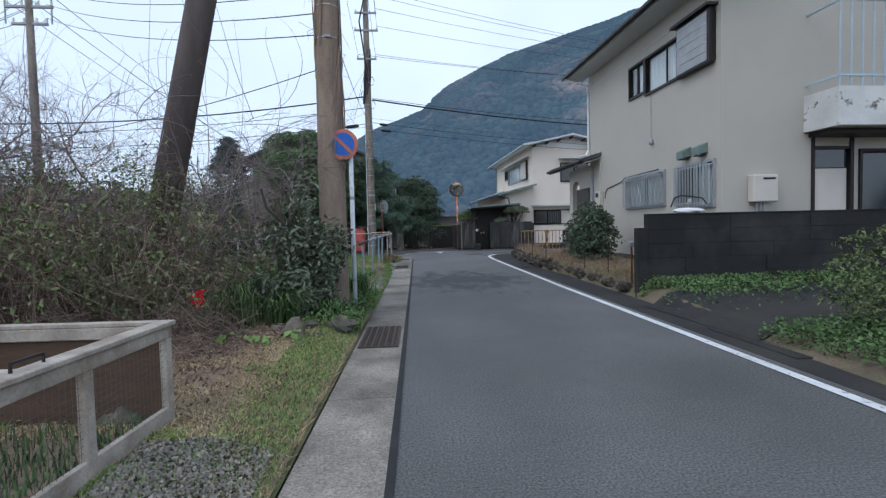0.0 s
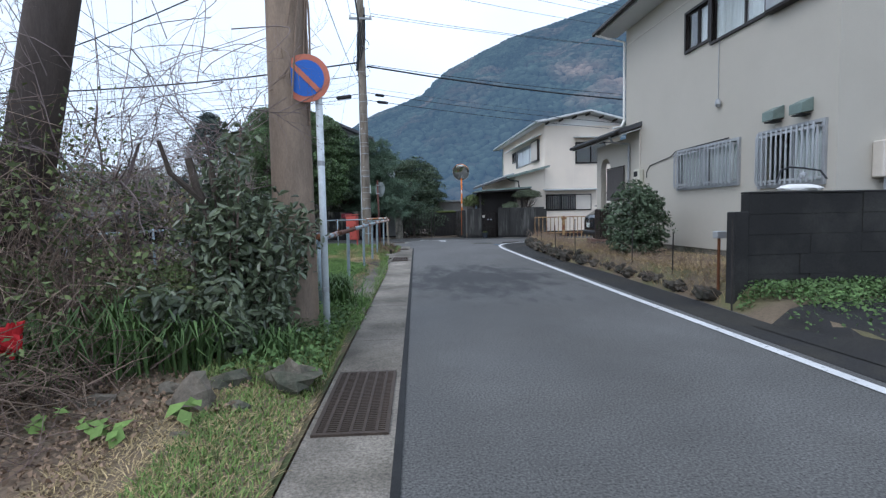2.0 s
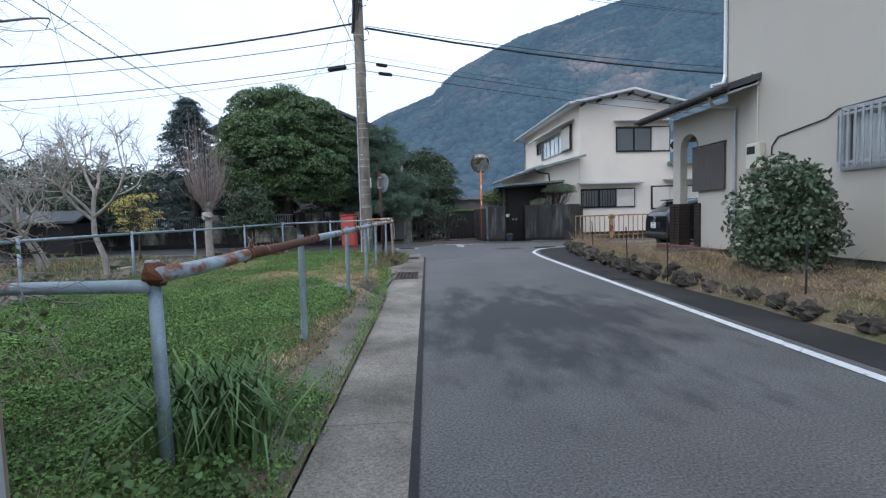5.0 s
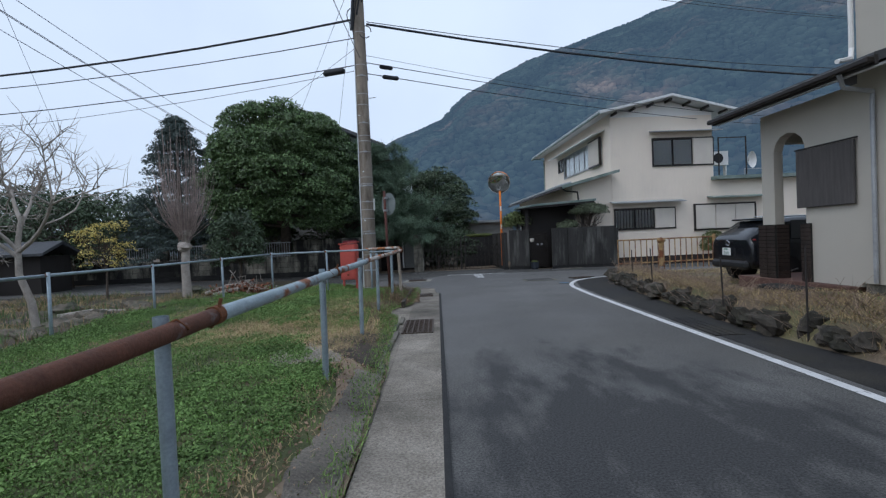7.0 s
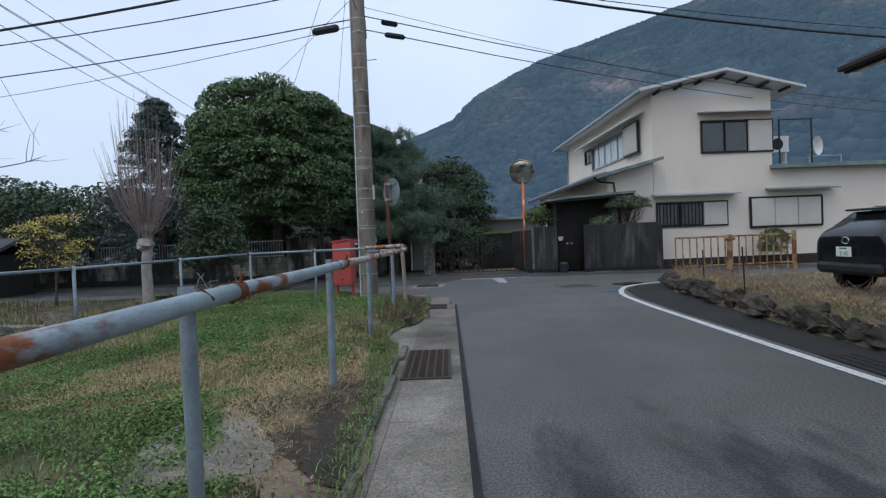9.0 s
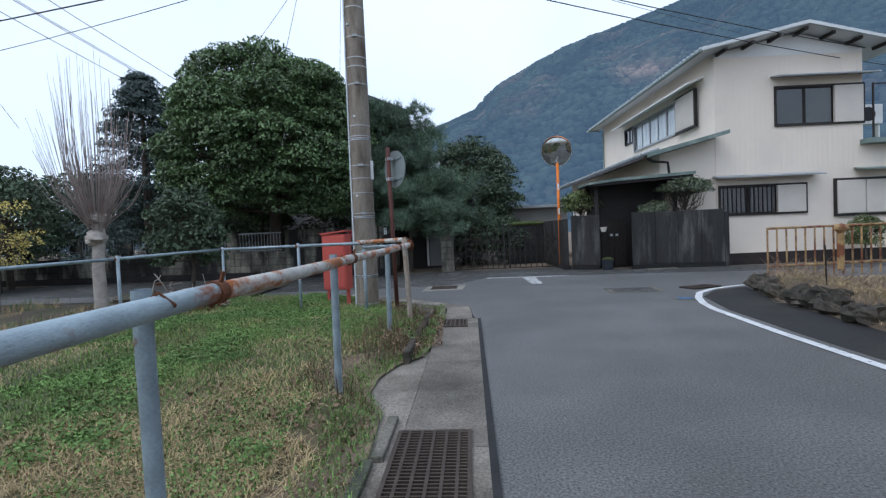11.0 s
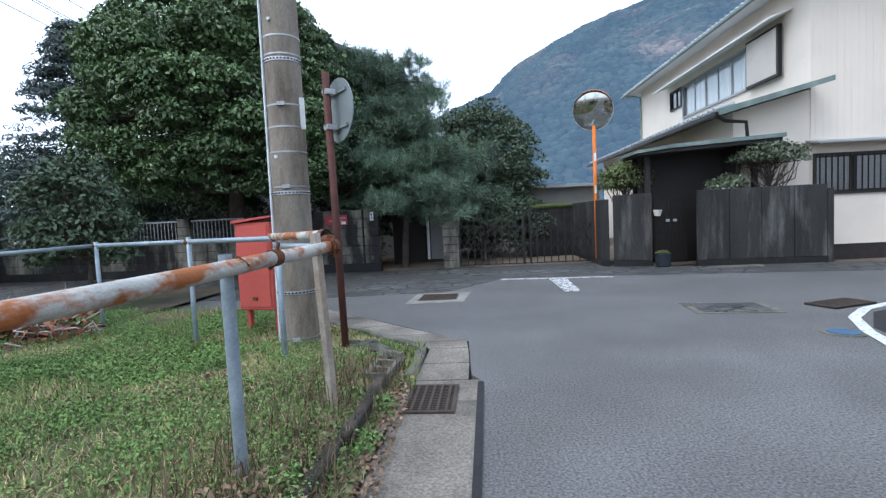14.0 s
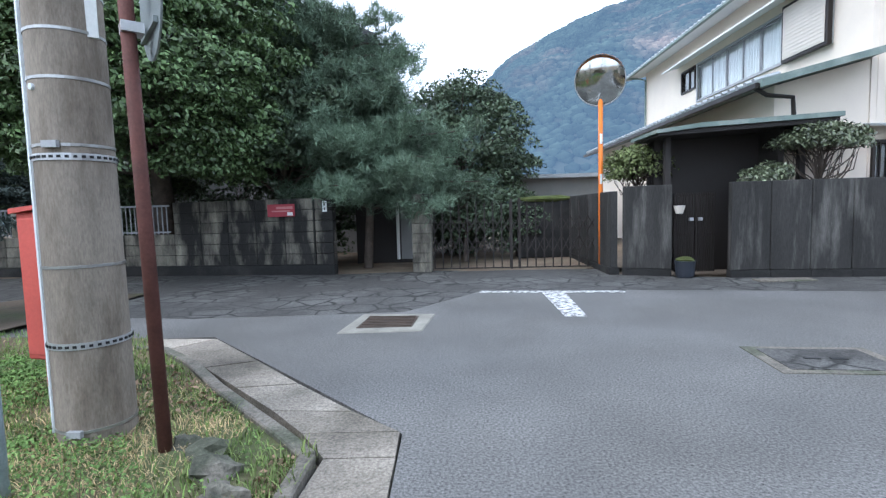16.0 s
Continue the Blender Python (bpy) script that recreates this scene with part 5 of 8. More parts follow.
part("notice", Geo().box(0.1, 0.165, -0.145, -0.12, 2.28, 2.6, pose(0, 0, 0, 0, 0, 30)), PLATE, pole2, "small white notice", local=True)
for z, a in ((2.0, 250), (3.35, 255), (4.9, 240)):
    part("bolt_socket", Geo().tube([(0.16 * math.cos(radians(a)), 0.16 * math.sin(radians(a)), z), (0.2 * math.cos(radians(a)), 0.2 * math.sin(radians(a)), z)], [0.018, 0.018], 8), WHITE_PIPE, pole2, local=True)
part("conduit", Geo().tube([(-0.185, -0.09, 0.1), (-0.175, -0.09, 3.1), (-0.155, -0.08, 7.0)], 0.014, 6), WHITE_PIPE, pole2, local=True)
part("step_bolt", Geo().tube([(0.15, 0, 5.4), (0.38, 0.02, 5.43)], 0.009, 5), ALU_DULL, pole2, local=True)
for z, w in ((9.3, 0.45), (10.6, 0.55), (11.4, 0.5), (12.2, 0.7)):
    arm = part("crossarm", Geo().box(-w, w, -0.16, -0.1, z - 0.04, z + 0.04), ALU_DULL, pole2, local=True)
    for sx in (-0.9, 0.9):
        part("insulator", Geo().tube([(w * sx, -0.13, z + 0.04), (w * sx, -0.13, z + 0.1), (w * sx, -0.13, z + 0.16)], [0.02, 0.045, 0.025], 8), WHITE_TRIM, arm, local=True)
for i in range(7):
    a0 = i * 0.9
    pts = [(0.17 * math.cos(a0 + k * 0.5), 0.17 * math.sin(a0 + k * 0.5), 5.9 + i * 0.35 + k * 0.42) for k in range(7)]
    part("riser_cable", Geo().tube(pts, 0.018 + 0.006 * (i % 2), 5), CABLE, pole2, local=True)
for i, (px, z) in enumerate(((0.34, 7.2), (0.3, 8.3), (-0.28, 7.6))):
    loop = [(px * 0.5 + 0.16 * math.cos(t), -0.1 + 0.12 * math.sin(t + i), z + 0.22 * math.sin(t)) for t in np.linspace(0, 5.5, 12)]
    part("cable_loop", Geo().tube(loop, 0.014, 5), CABLE, pole2, local=True)
part("service_cable", Geo().tube([(0.12, -0.15, 12.8), (-0.3, -0.2, 11.0), (-0.05, -0.24, 9.0), (-0.2, -0.23, 7.2)], 0.035, 6), CABLE, pole2, local=True)

P1 = (-1.0, 8.15)
pole1 = utility_pole("utility_pole", *P1, 0.225, 0.15, 11.0, POLE_WOOD, "brown weathered utility pole wrapped in dry vines", (4.4, 4.9, 5.2))
rv = random.Random(4)
for i in range(26):
    a, z, h = rv.uniform(0, 6.28), rv.uniform(2.2, 5.5), rv.uniform(0.8, 2.6)
    w = rv.choice((-1, 1)) * rv.uniform(0.2, 1.1)
    pts = []
    for k in range(9):
        f = k / 8
        r = 0.225 - 0.0068 * (z + h * f) + 0.012 + 0.02 * rv.random()
        pts.append((r * math.cos(a + w * f), r * math.sin(a + w * f), z + h * f))
    part("dry_vine", Geo().tube(pts, rv.uniform(0.006, 0.014), 5), TWIG, pole1, local=True)
for i in range(40):
    a, z = rv.uniform(0, 6.28), rv.uniform(2.6, 6.5)
    r = 0.2
    d = Vector((math.cos(a), math.sin(a), 0))
    p = d * r + Vector((0, 0, z))
    part("dry_vine", Geo().tube([p, p + d * rv.uniform(0.05, 0.15) + Vector((0, 0, rv.uniform(-0.12, 0.12))), p + d * rv.uniform(0.08, 0.32) + Vector((rv.uniform(-0.1, 0.1), 0, rv.uniform(-0.35, 0.1)))], [0.006, 0.004, 0.002], 4), TWIG, pole1, local=True)
lean = thing("guy_pole", (-4.0, 8.1, 0), "dark leaning wooden guy pole", "utility pole")
part("shaft", Geo().tube([(0, 0, -0.2), (1.12, 0, 5.0), (2.3, 0.05, 10.4)], [0.235, 0.21, 0.18], 22), mat("dark_pole_wood", (0.12, 0.098, 0.088), 0.9, var=0.25, scale=3.0, fine=40.0, bump=0.5, stretch=(2, 2, 0.25)), lean, local=True, smooth=True)
far_pole = thing("utility_pole", (-12.8, 19.3, 0), "distant concrete pole with crossarms", "utility pole")
part("shaft", Geo().tube([(0, 0, -0.2), (0, 0, 10.8)], [0.17, 0.11], 14), POLE, far_pole, local=True, smooth=True)
for z, w in ((10.3, 0.8), (9.6, 0.8), (9.0, 0.6)):
    arm = part("crossarm", Geo().box(-w, w, -0.05, 0.05, z - 0.04, z + 0.04), ALU_DULL, far_pole, local=True)
    for sx in (-0.9, -0.3, 0.4, 0.95):
        part("insulator", Geo().tube([(w * sx, 0, z + 0.04), (w * sx, 0, z + 0.2)], 0.04, 7), WHITE_TRIM, arm, local=True)
for x in (-0.8, 0.75):
    part("brace", Geo().bar((x, 0, 9.0), (x, 0, 10.3), 0.04, 0.04), ALU_DULL, far_pole, local=True)


def wire(a, b, sag=0.3, r=0.008, label="thin black overhead wire", name="overhead_wire"):
    a, b = Vector(a), Vector(b)
    pts = []
    for k in range(15):
        f = k / 14
        p = a.lerp(b, f)
        p.z -= sag * 4 * f * (1 - f)
        pts.append(p)
    return solo(name, Geo().tube(pts, r, 5), CABLE, label, "cable", "overhead wires")


px, py = P2
wire((px, py, 7.62), (-34, 29.5, 8.6), 1.1, 0.032, "thick black overhead cable", "overhead_cable")
wire((px + 0.2, py, 7.45), (40, 31, 8.6), 1.4, 0.035, "thick black overhead cable bundle", "overhead_cable")
wire((px + 0.2, py, 7.52), (40, 31.2, 9.0), 1.3, 0.012)
wire((px, py, 7.1), (-34, 28.5, 7.8), 1.0, 0.014)
wire((px, py, 6.35), (-34, 29, 6.9), 0.9, 0.014)
wire((px, py, 6.2), (-34, 34, 7.4), 0.8, 0.008)
wire((px + 0.1, py, 6.4), (44, 45, 9.5), 1.2, 0.012)
wire((px + 0.1, py, 6.1), (44, 46, 9.0), 1.1, 0.012)
wire((px + 0.1, py, 6.6), (44, 52, 11.5), 1.2, 0.006)
wire((px, py, 6.9), (-20, 50, 7.5), 0.6, 0.006)
for k, (z, w) in enumerate(((9.35, 0.4), (9.35, -0.4), (10.65, 0.5), (11.45, 0.45), (12.25, 0.65), (12.25, -0.6))):
    wire((px + w, py - 0.13, z + 0.15), (46, 40 + k * 1.4, 14.5 + k * 0.6), 1.3, 0.01)
    wire((px + w, py - 0.13, z + 0.15), (-1.0 + w * 0.3, -26, z + 0.6), 0.5, 0.008)
for k in range(4):
    wire((-12.8 - 0.7 + k * 0.45, 19.3, 9.75 + 0.35 * (k % 2)), (-11.6 + k * 0.5, 62, 7.6 + 0.4 * (k % 2)), 0.8, 0.012)
for k in range(3):
    wire((-12.2, 19.3, 9.2 + k * 0.5), (-1.05, 8.15, 4.5 + k * 0.34), 0.35, 0.009)
    wire((-12.9, 19.3, 9.1 + k * 0.4), (-40, 30 + 3 * k, 9.6), 0.7, 0.01)
wire((-1.0, 8.15, 4.0), (-14, 16, 4.3), 0.5, 0.008)
wire((-12.8, 19.3, 9.6), (-30, 22, 5.0), 0.3, 0.007)
wire((-4, 10, 13.0), (-16, 34, 6.0), 0.1, 0.007)
wire((px, py, 9.0), (-6.5, 33.5, 4.2), 0.0, 0.006)
wire((px, py, 9.2), (-3.6, 33.5, 4.4), 0.0, 0.006)
wire((px, py, 6.5), (-1.0, 8.15, 4.85), 0.25, 0.008)
for i, (a, b, r) in enumerate((((-1.62, 24.12, 6.34), (-2.25, 24.2, 6.28), 0.085), ((-0.62, 23.95, 6.37), (-0.26, 24.1, 6.36), 0.06), ((-0.55, 23.95, 6.08), (-0.1, 24.12, 6.07), 0.06))):
    cl = thing("cable_closure", a, "black cylindrical splice closure hung on a cable", "cable box", "cable closures at the pole")
    part("casing", Geo().tube([a, Vector(a).lerp(Vector(b), 0.08), Vector(a).lerp(Vector(b), 0.92), b], [r * 0.5, r, r, r * 0.5], 10), CABLE, cl)

# round no-parking sign on a white pole
ps = thing("parking_sign", (-0.68, 8.03, 0.1), "round blue and red sign on a white pole", "road sign")
part("pole", Geo().tube([(-0.68, 8.03, 0.0), (-0.68, 8.03, 2.64)], 0.037, 14), WHITE_PIPE, ps, smooth=True)
for z in (0.55, 1.86):
    part("pole_band", Geo().tube([(-0.68, 8.03, z), (-0.68, 8.03, z + 0.05)], 0.039, 14), ALU_DULL, ps)
sx, sy, sz, sr = -0.79, 7.97, 2.73, 0.238
disc = part("disc", Geo().tube([(sx, sy, sz), (sx, sy - 0.012, sz)], sr, 40), SIGN_RED, ps, "faded red-rimmed sign face")
part("blue_field", Geo().tube([(sx, sy - 0.0122, sz), (sx, sy - 0.0155, sz)], sr * 0.76, 40), SIGN_BLUE, disc)
part("red_bar", Geo().bar((sx - sr * 0.53, sy - 0.018, sz + sr * 0.53), (sx + sr * 0.53, sy - 0.018, sz - sr * 0.53), 0.004, 0.05, up=(1, 0, 1)), SIGN_RED, disc)
part("bracket", Geo().box(sx - 0.02, -0.66, sy + 0.001, sy + 0.025, sz - 0.1, sz - 0.07), ALU_DULL, ps)
# sign seen from behind at the junction
bs_ = thing("road_sign", (-0.58, 23.44, 0.05), "back of a round grey sign on a rusty brown post", "road sign")
part("post", Geo().tube([(-0.58, 23.44, 0.0), (-0.62, 23.44, 2.78)], 0.036, 12), mat("rusty_brown_post", (0.10, 0.04, 0.032), 0.75, var=0.3, scale=6.0, bump=0.3), bs_, smooth=True)
nx, ny = math.sin(radians(50)), math.cos(radians(50))
cx, cy, cz = -0.58 + nx * 0.075, 23.44 + ny * 0.075, 2.42
dk = part("disc", Geo().tube([(cx, cy, cz), (cx + nx * 0.01, cy + ny * 0.01, cz)], 0.31, 40), SIGN_BACK, bs_, "plain grey sign back")
for z in (cz - 0.17, cz + 0.17):
    part("rail", Geo().bar((cx - ny * 0.2 - nx * 0.012, cy + nx * 0.2 - ny * 0.012, z), (cx + ny * 0.2 - nx * 0.012, cy - nx * 0.2 - ny * 0.012, z), 0.02, 0.03), SIGN_BACK, dk)
    part("clamp", Geo().box(-0.05, 0.05, -0.05, 0.05, z - 0.025, z + 0.025, pose(-0.6, 23.45, 0, 0, 0, -50)), ALU, bs_, "bright steel clamp")
# convex traffic mirror
mr = thing("traffic_mirror", (3.88, 30.9, 0), "round convex traffic mirror on an orange post", "traffic mirror")
part("post", Geo().tube([(3.88, 30.9, -0.05), (3.88, 30.9, 3.5)], 0.045, 14), ORANGE, mr, smooth=True)
for z in (2.5, 1.72):
    part("sticker", Geo().box(3.85, 3.9, 30.85, 30.8535, z, z + 0.2), PLATE, mr, "peeling white sticker")
mc, mR = Vector((3.84, 30.8, 3.7)), 0.47
mt = Vector((-0.32, -1, -0.32)).normalized()
mq = mt.to_track_quat("Z", "Y").to_matrix()


def mirror_face(u, v, bulge=0.075, rad=None, off=0.0):
    r, a = (rad or mR) * u, v * 2 * math.pi
    return mc + mq @ Vector((r * math.cos(a), r * math.sin(a), off + bulge * (1 - u * u)))


part("face", Geo().sheet(mirror_face, 10, 40), MIRROR, mr, "convex mirror face", smooth=True)
part("back", Geo().sheet(lambda u, v: mirror_face(u, v, -0.09, mR + 0.01, -0.004), 6, 40), ORANGE, mr, smooth=True)
ring = [mc + mq @ Vector((mR * math.cos(a), mR * math.sin(a), 0)) for a in np.linspace(0, 2 * math.pi, 41)]
part("rim", Geo().tube(ring, 0.012, 6), ALU_DULL, mr)
upv = mq.inverted() @ Vector((0, 0, 1))
a0 = math.atan2(upv.y, upv.x)
part("visor", Geo().sheet(lambda u, v: mc + mq @ Vector(((mR + 0.015) * math.cos(a0 + (v - 0.5) * 2.5), (mR + 0.015) * math.sin(a0 + (v - 0.5) * 2.5), 0.13 * u * math.cos((v - 0.5) * 2.6))), 2, 24), ORANGE, mr, "orange visor", smooth=True)

# red hose cabinet
rb = thing("hose_cabinet", (-1.77, 24.33, 0.0), "faded red metal fire-hose cabinet on legs", "cabinet", turn=-14)
part("body", Geo().box(-0.24, 0.24, -0.13, 0.13, 0.33, 1.36), RED_BOX, rb, local=True, bevel=0.012)
part("top", Geo().slab([(-0.26, 1.39), (0.26, 1.43), (0.26, 1.41), (-0.26, 1.355)], -0.16, 0.15, "y"), RED_BOX, rb, local=True)
part("door", Geo().box(-0.21, 0.21, -0.142, -0.132, 0.37, 1.32), RED_BOX, rb, local=True, bevel=0.006)
part("latch", Geo().box(-0.03, 0.03, -0.16, -0.143, 0.45, 0.49), RUST, rb, local=True)
for x in (-0.2, 0.2):
    part("leg", Geo().box(x - 0.025, x + 0.025, -0.03, 0.03, -0.05, 0.38), RED_BOX, rb, local=True)

# ---- pipe rail beside the lane ----
RAIL = [(-0.86, 9.2), (-0.71, 11.66), (-0.605, 14.33), (-0.51, 16.52), (-0.455, 18.75), (-0.29, 20.65), (-0.175, 21.68)]
rz = [1.07, 1.1, 1.12, 1.135, 1.135, 1.15, 1.168]
rail = thing("pipe_rail", (-0.7, 15, 0.1), "rusted grey steel pipe rail on posts", "railing")


def rail_at(y):
    return Vector((lerp_line([(p[1], p[0]) for p in RAIL], y), y, lerp_line([(p[1], z) for p, z in zip(RAIL, rz)], y)))


joints = [9.2, 10.2, 11.98, 14.62, 16.85, 19.02, 20.95, 21.68]
for (y0, y1), m_ in zip(zip(joints, joints[1:]), (RUSTY, RUSTY_HEAVY, RUSTY, RUSTY, RUSTY_ORANGE, RUSTY_ORANGE, RUSTY_ORANGE)):
    k = max(2, int((y1 - y0) / 0.3))
    part("pipe", Geo().tube([rail_at(y0 + (y1 - y0) * i / k) - Vector((0, 0, 0.006 * math.sin(math.pi * i / k))) for i in range(k + 1)], 0.036, 16), m_, rail, smooth=True)
for y in joints[1:-1]:
    p, q = rail_at(y - 0.03), rail_at(y + 0.03)
    cp = part("coupling", Geo().tube([p, q], 0.043, 14), RUST, rail, "dark rusted coupling")
    part("bolt", Geo().tube([p + Vector((0.02, 0.03, 0.035)), p + Vector((0.03, 0.03, 0.075))], 0.009, 6), RUST, cp)
    part("nut", Geo().lump(p + Vector((-0.02, 0.03, -0.045)), (0.014, 0.02, 0.012), 3, 0.5), RUST, cp)
for (x, y), z in zip(RAIL[1:6], rz[1:6]):
    px_ = x - 0.062
    post = part("post", Geo().tube([(px_ - 0.02, y + 0.05, -0.05), (px_, y, z + 0.05)], 0.029, 14, caps=False).tube([(px_ - 0.02, y + 0.05, -0.05), (px_, y, z + 0.05)], 0.025, 14, caps=False), GALV, rail, smooth=True)
    part("tie_wire", Geo().tube([(px_ - 0.034, y, z - 0.005), (px_, y - 0.036, z + 0.006), (x + 0.01, y - 0.03, z + 0.04), (x + 0.04, y, z), (x, y + 0.03, z - 0.036)], 0.005, 5), RUST, post)
first = part("post", Geo().tube([(-0.93, 9.3, -0.05), (-0.915, 9.25, 1.13)], 0.03, 12), GALV, rail, smooth=True)
part("clamp", Geo().lump((-0.9, 9.24, 1.07), (0.06, 0.06, 0.055), 3, 0.4), RUST, first)
part("cross_pipe", Geo().tube([(-0.92, 9.22, 1.02), (-1.9, 9.5, 1.0), (-2.9, 9.8, 1.0)], 0.03, 12), RUSTY, rail, smooth=True)
e0 = rail_at(21.68)
part("open_end", Geo().tube([e0, e0 + Vector((0.008, 0.06, 0.001))], 0.041, 16), RUST, rail)
# black disc painted for the dark inside of the pipe
part("bore", Geo().tube([e0 + Vector((0.008, 0.0601, 0.001)), e0 + Vector((0.009, 0.064, 0.001))], 0.031, 14), BLACK, rail)
knot = part("clamp", Geo().lump((-0.2, 21.66, 1.185), (0.055, 0.05, 0.05), 5, 0.6, 7, 10).lump((-0.17, 21.74, 1.15), (0.05, 0.045, 0.04), 8, 0.6, 7, 10), RUST, rail, "lumpy rusted corner clamp")
part("bolt", Geo().tube([(-0.14, 21.62, 1.2), (-0.14, 21.62, 1.1)], 0.009, 6), RUST, knot)
wp = thing("wooden_post", (-0.24, 21.6, 0.1), "grey weathered wooden stake beside the rail", "post")
part("stake", Geo().tube([(-0.205, 21.61, -0.1), (-0.21, 21.6, 0.4), (-0.225, 21.58, 0.85), (-0.24, 21.57, 1.255)], [0.036, 0.036, 0.037, 0.036], 6), WOOD_GREY, wp)
ff = thing("garden_fence", (-4, 22, 0), "thin galvanised pipe fence round the lawn", "fence")
FENCE = [(-5.5, 8.6, 1.08), (-5.47, 11.6, 1.09), (-5.45, 14.6, 1.09), (-5.44, 17.57, 1.1), (-5.4, 20.47, 1.09), (-4.8, 22.62, 1.12), (-4.19, 24.83, 1.16), (-2.38, 23.85, 1.18), (-1.06, 22.99, 1.195)]
for a, b in zip(FENCE, FENCE[1:]):
    part("rail", Geo().tube([a, b], 0.026, 10), GALV if a[1] > 14 else RUSTY, ff, smooth=True)
for x, y, z in FENCE:
    ps_ = part("post", Geo().tube([(x + 0.04, y - 0.03, -0.2), (x + 0.04, y - 0.03, z + 0.05)], 0.026, 10), GALV, ff, smooth=True)
    part("clamp", Geo().lump((x + 0.02, y - 0.02, z), (0.042, 0.042, 0.036), 3, 0.3), RUST, ps_)
# the return pipe from the corner post to the stake, over the rail's end
part("rail", Geo().tube([(-1.14, 23.1, 1.21), (-0.62, 22.33, 1.225), (-0.22, 21.72, 1.238)], 0.032, 14, caps=False).tube([(-1.14, 23.1, 1.21), (-0.22, 21.72, 1.238)], 0.028, 14, caps=False), RUSTY_ORANGE, ff, smooth=True)
part("open_end", Geo().tube([(-0.26, 21.78, 1.237), (-0.215, 21.712, 1.238)], 0.038, 14, caps=False), RUST, ff)
part("rail", Geo().tube([(-1.03, 22.93, 1.13), (-0.3, 21.78, 1.16)], 0.024, 10), GALV, ff, smooth=True)

# wooden mesh-sided coop frame at the start
CG = thing("coop_frame", (-1.5, 3.42, 0), "weathered wooden box frame with wire mesh sides", "animal pen", turn=-4)
W, D, Hh = 2.1, 2.5, 0.78
for x0, x1, y0, y1, z0, z1 in ((-0.05, 0, -D, 0, 0.7, 0.78), (-W, 0, -0.05, 0, 0.7, 0.78), (-W, -W + 0.05, -D, 0, 0.7, 0.78), (-W, 0, -D, -D + 0.05, 0.7, 0.78)):
    part("top_rail", Geo().box(x0, x1, y0, y1, z0, z1), WOOD_GREY, CG, local=True, bevel=0.006)
part("lid_rail", Geo().box(-0.09, 0.02, -D, 0.02, 0.781, 0.81), WOOD_GREY, CG, local=True, bevel=0.005)
part("lid_rail", Geo().box(-W, -0.09, -0.05, 0.02, 0.781, 0.81), WOOD_GREY, CG, local=True, bevel=0.005)
part("cross_rail", Geo().box(-W, -0.09, -1.12, -1.05, 0.74, 0.79), WOOD_GREY, CG, local=True, bevel=0.005)
for y in (-D + 0.03, -0.8, -0.04):
    part("upright", Geo().box(-0.048, -0.002, y - 0.035, y + 0.035, 0.24, 0.7), WOOD_GREY, CG, local=True, bevel=0.004)
for x in (-W + 0.03,):
    part("upright", Geo().box(x - 0.03, x + 0.03, -0.048, -0.002, 0.0, 0.7), WOOD_GREY, CG, local=True)
part("side_board", Geo().box(-0.042, -0.004, -D, 0, -0.15, 0.25), WOOD_GREY, CG, local=True, bevel=0.004)
part("back_board", Geo().box(-W, -0.05, -0.03, -0.01, 0.0, 0.7), WOOD_BROWN, CG, "dark brown plywood back", local=True)
part("inner_board", Geo().box(-W + 0.01, -W + 0.03, -D, -0.05, 0.0, 0.7), WOOD_BROWN, CG, local=True)
part("hinge", Geo().tube([(-0.05, -1.2, 0.81), (-0.05, -1.2, 0.85), (-0.05, -1.02, 0.85), (-0.05, -1.02, 0.81)], 0.008, 6), DARK_FRAME, CG, local=True)
mesh_g = Geo()
for k in range(60):
    y = -D + 0.02 + k * D / 60
    mesh_g.bar((-0.022, y, 0.25), (-0.022, y, 0.7), 0.0018, 0.0018)
for k in range(12):
    mesh_g.bar((-0.022, -D, 0.26 + k * 0.037), (-0.022, 0, 0.26 + k * 0.037), 0.0018, 0.0018)
part("wire_mesh", mesh_g, WIRE, CG, "thin wire mesh", local=True)

# faded yellow pipe fence at the yard corner
yf = thing("yard_fence", (7.8, 24.5, 0.3), "rusty faded-yellow tubular fence", "fence")
for z in (0.42, 1.12):
    part("rail", Geo().tube([(6.25, 24.3, z), (9.35, 24.5, z)], 0.022, 8), RUST_YELLOW, yf)
for i in range(18):
    x = 6.25 + i * 3.1 / 17
    part("bar", Geo().tube([(x, 24.3 + i * 0.2 / 17, 0.2), (x, 24.3 + i * 0.2 / 17, 1.14)], 0.016, 7), RUST_YELLOW, yf)
part("gate_post", Geo().tube([(9.35, 24.5, 0.2), (9.35, 24.5, 1.2)], 0.05, 10), RUST_YELLOW, yf)
part("reel", Geo().tube([(7.55, 24.25, 0.3), (7.55, 24.25, 1.05)], 0.06, 10).lump((7.55, 24.22, 1.08), (0.15, 0.08, 0.08), 4), RUST_YELLOW, yf)
stake_at = [(4.42, 8.78, 1.0), (4.75, 10.75, 0.75), (4.85, 12.4, 0.8), (4.7, 15.2, 0.95), (4.72, 16.8, 0.75), (5.35, 20.3, 0.8), (5.75, 22.2, 0.7)]
for i, (x, y, h) in enumerate(stake_at):
    solo("stake", Geo().tube([(x, y, 0.0), (x + 0.03 * math.sin(i), y + 0.02, 0.2 + h)], 0.012, 7), IRON, "dark rusty iron stake in the dry verge", "stake", "stakes along the yard edge")
tap = thing("garden_tap", (4.62, 9.35, 0.2), "grey standpipe with a small white valve box", "tap")
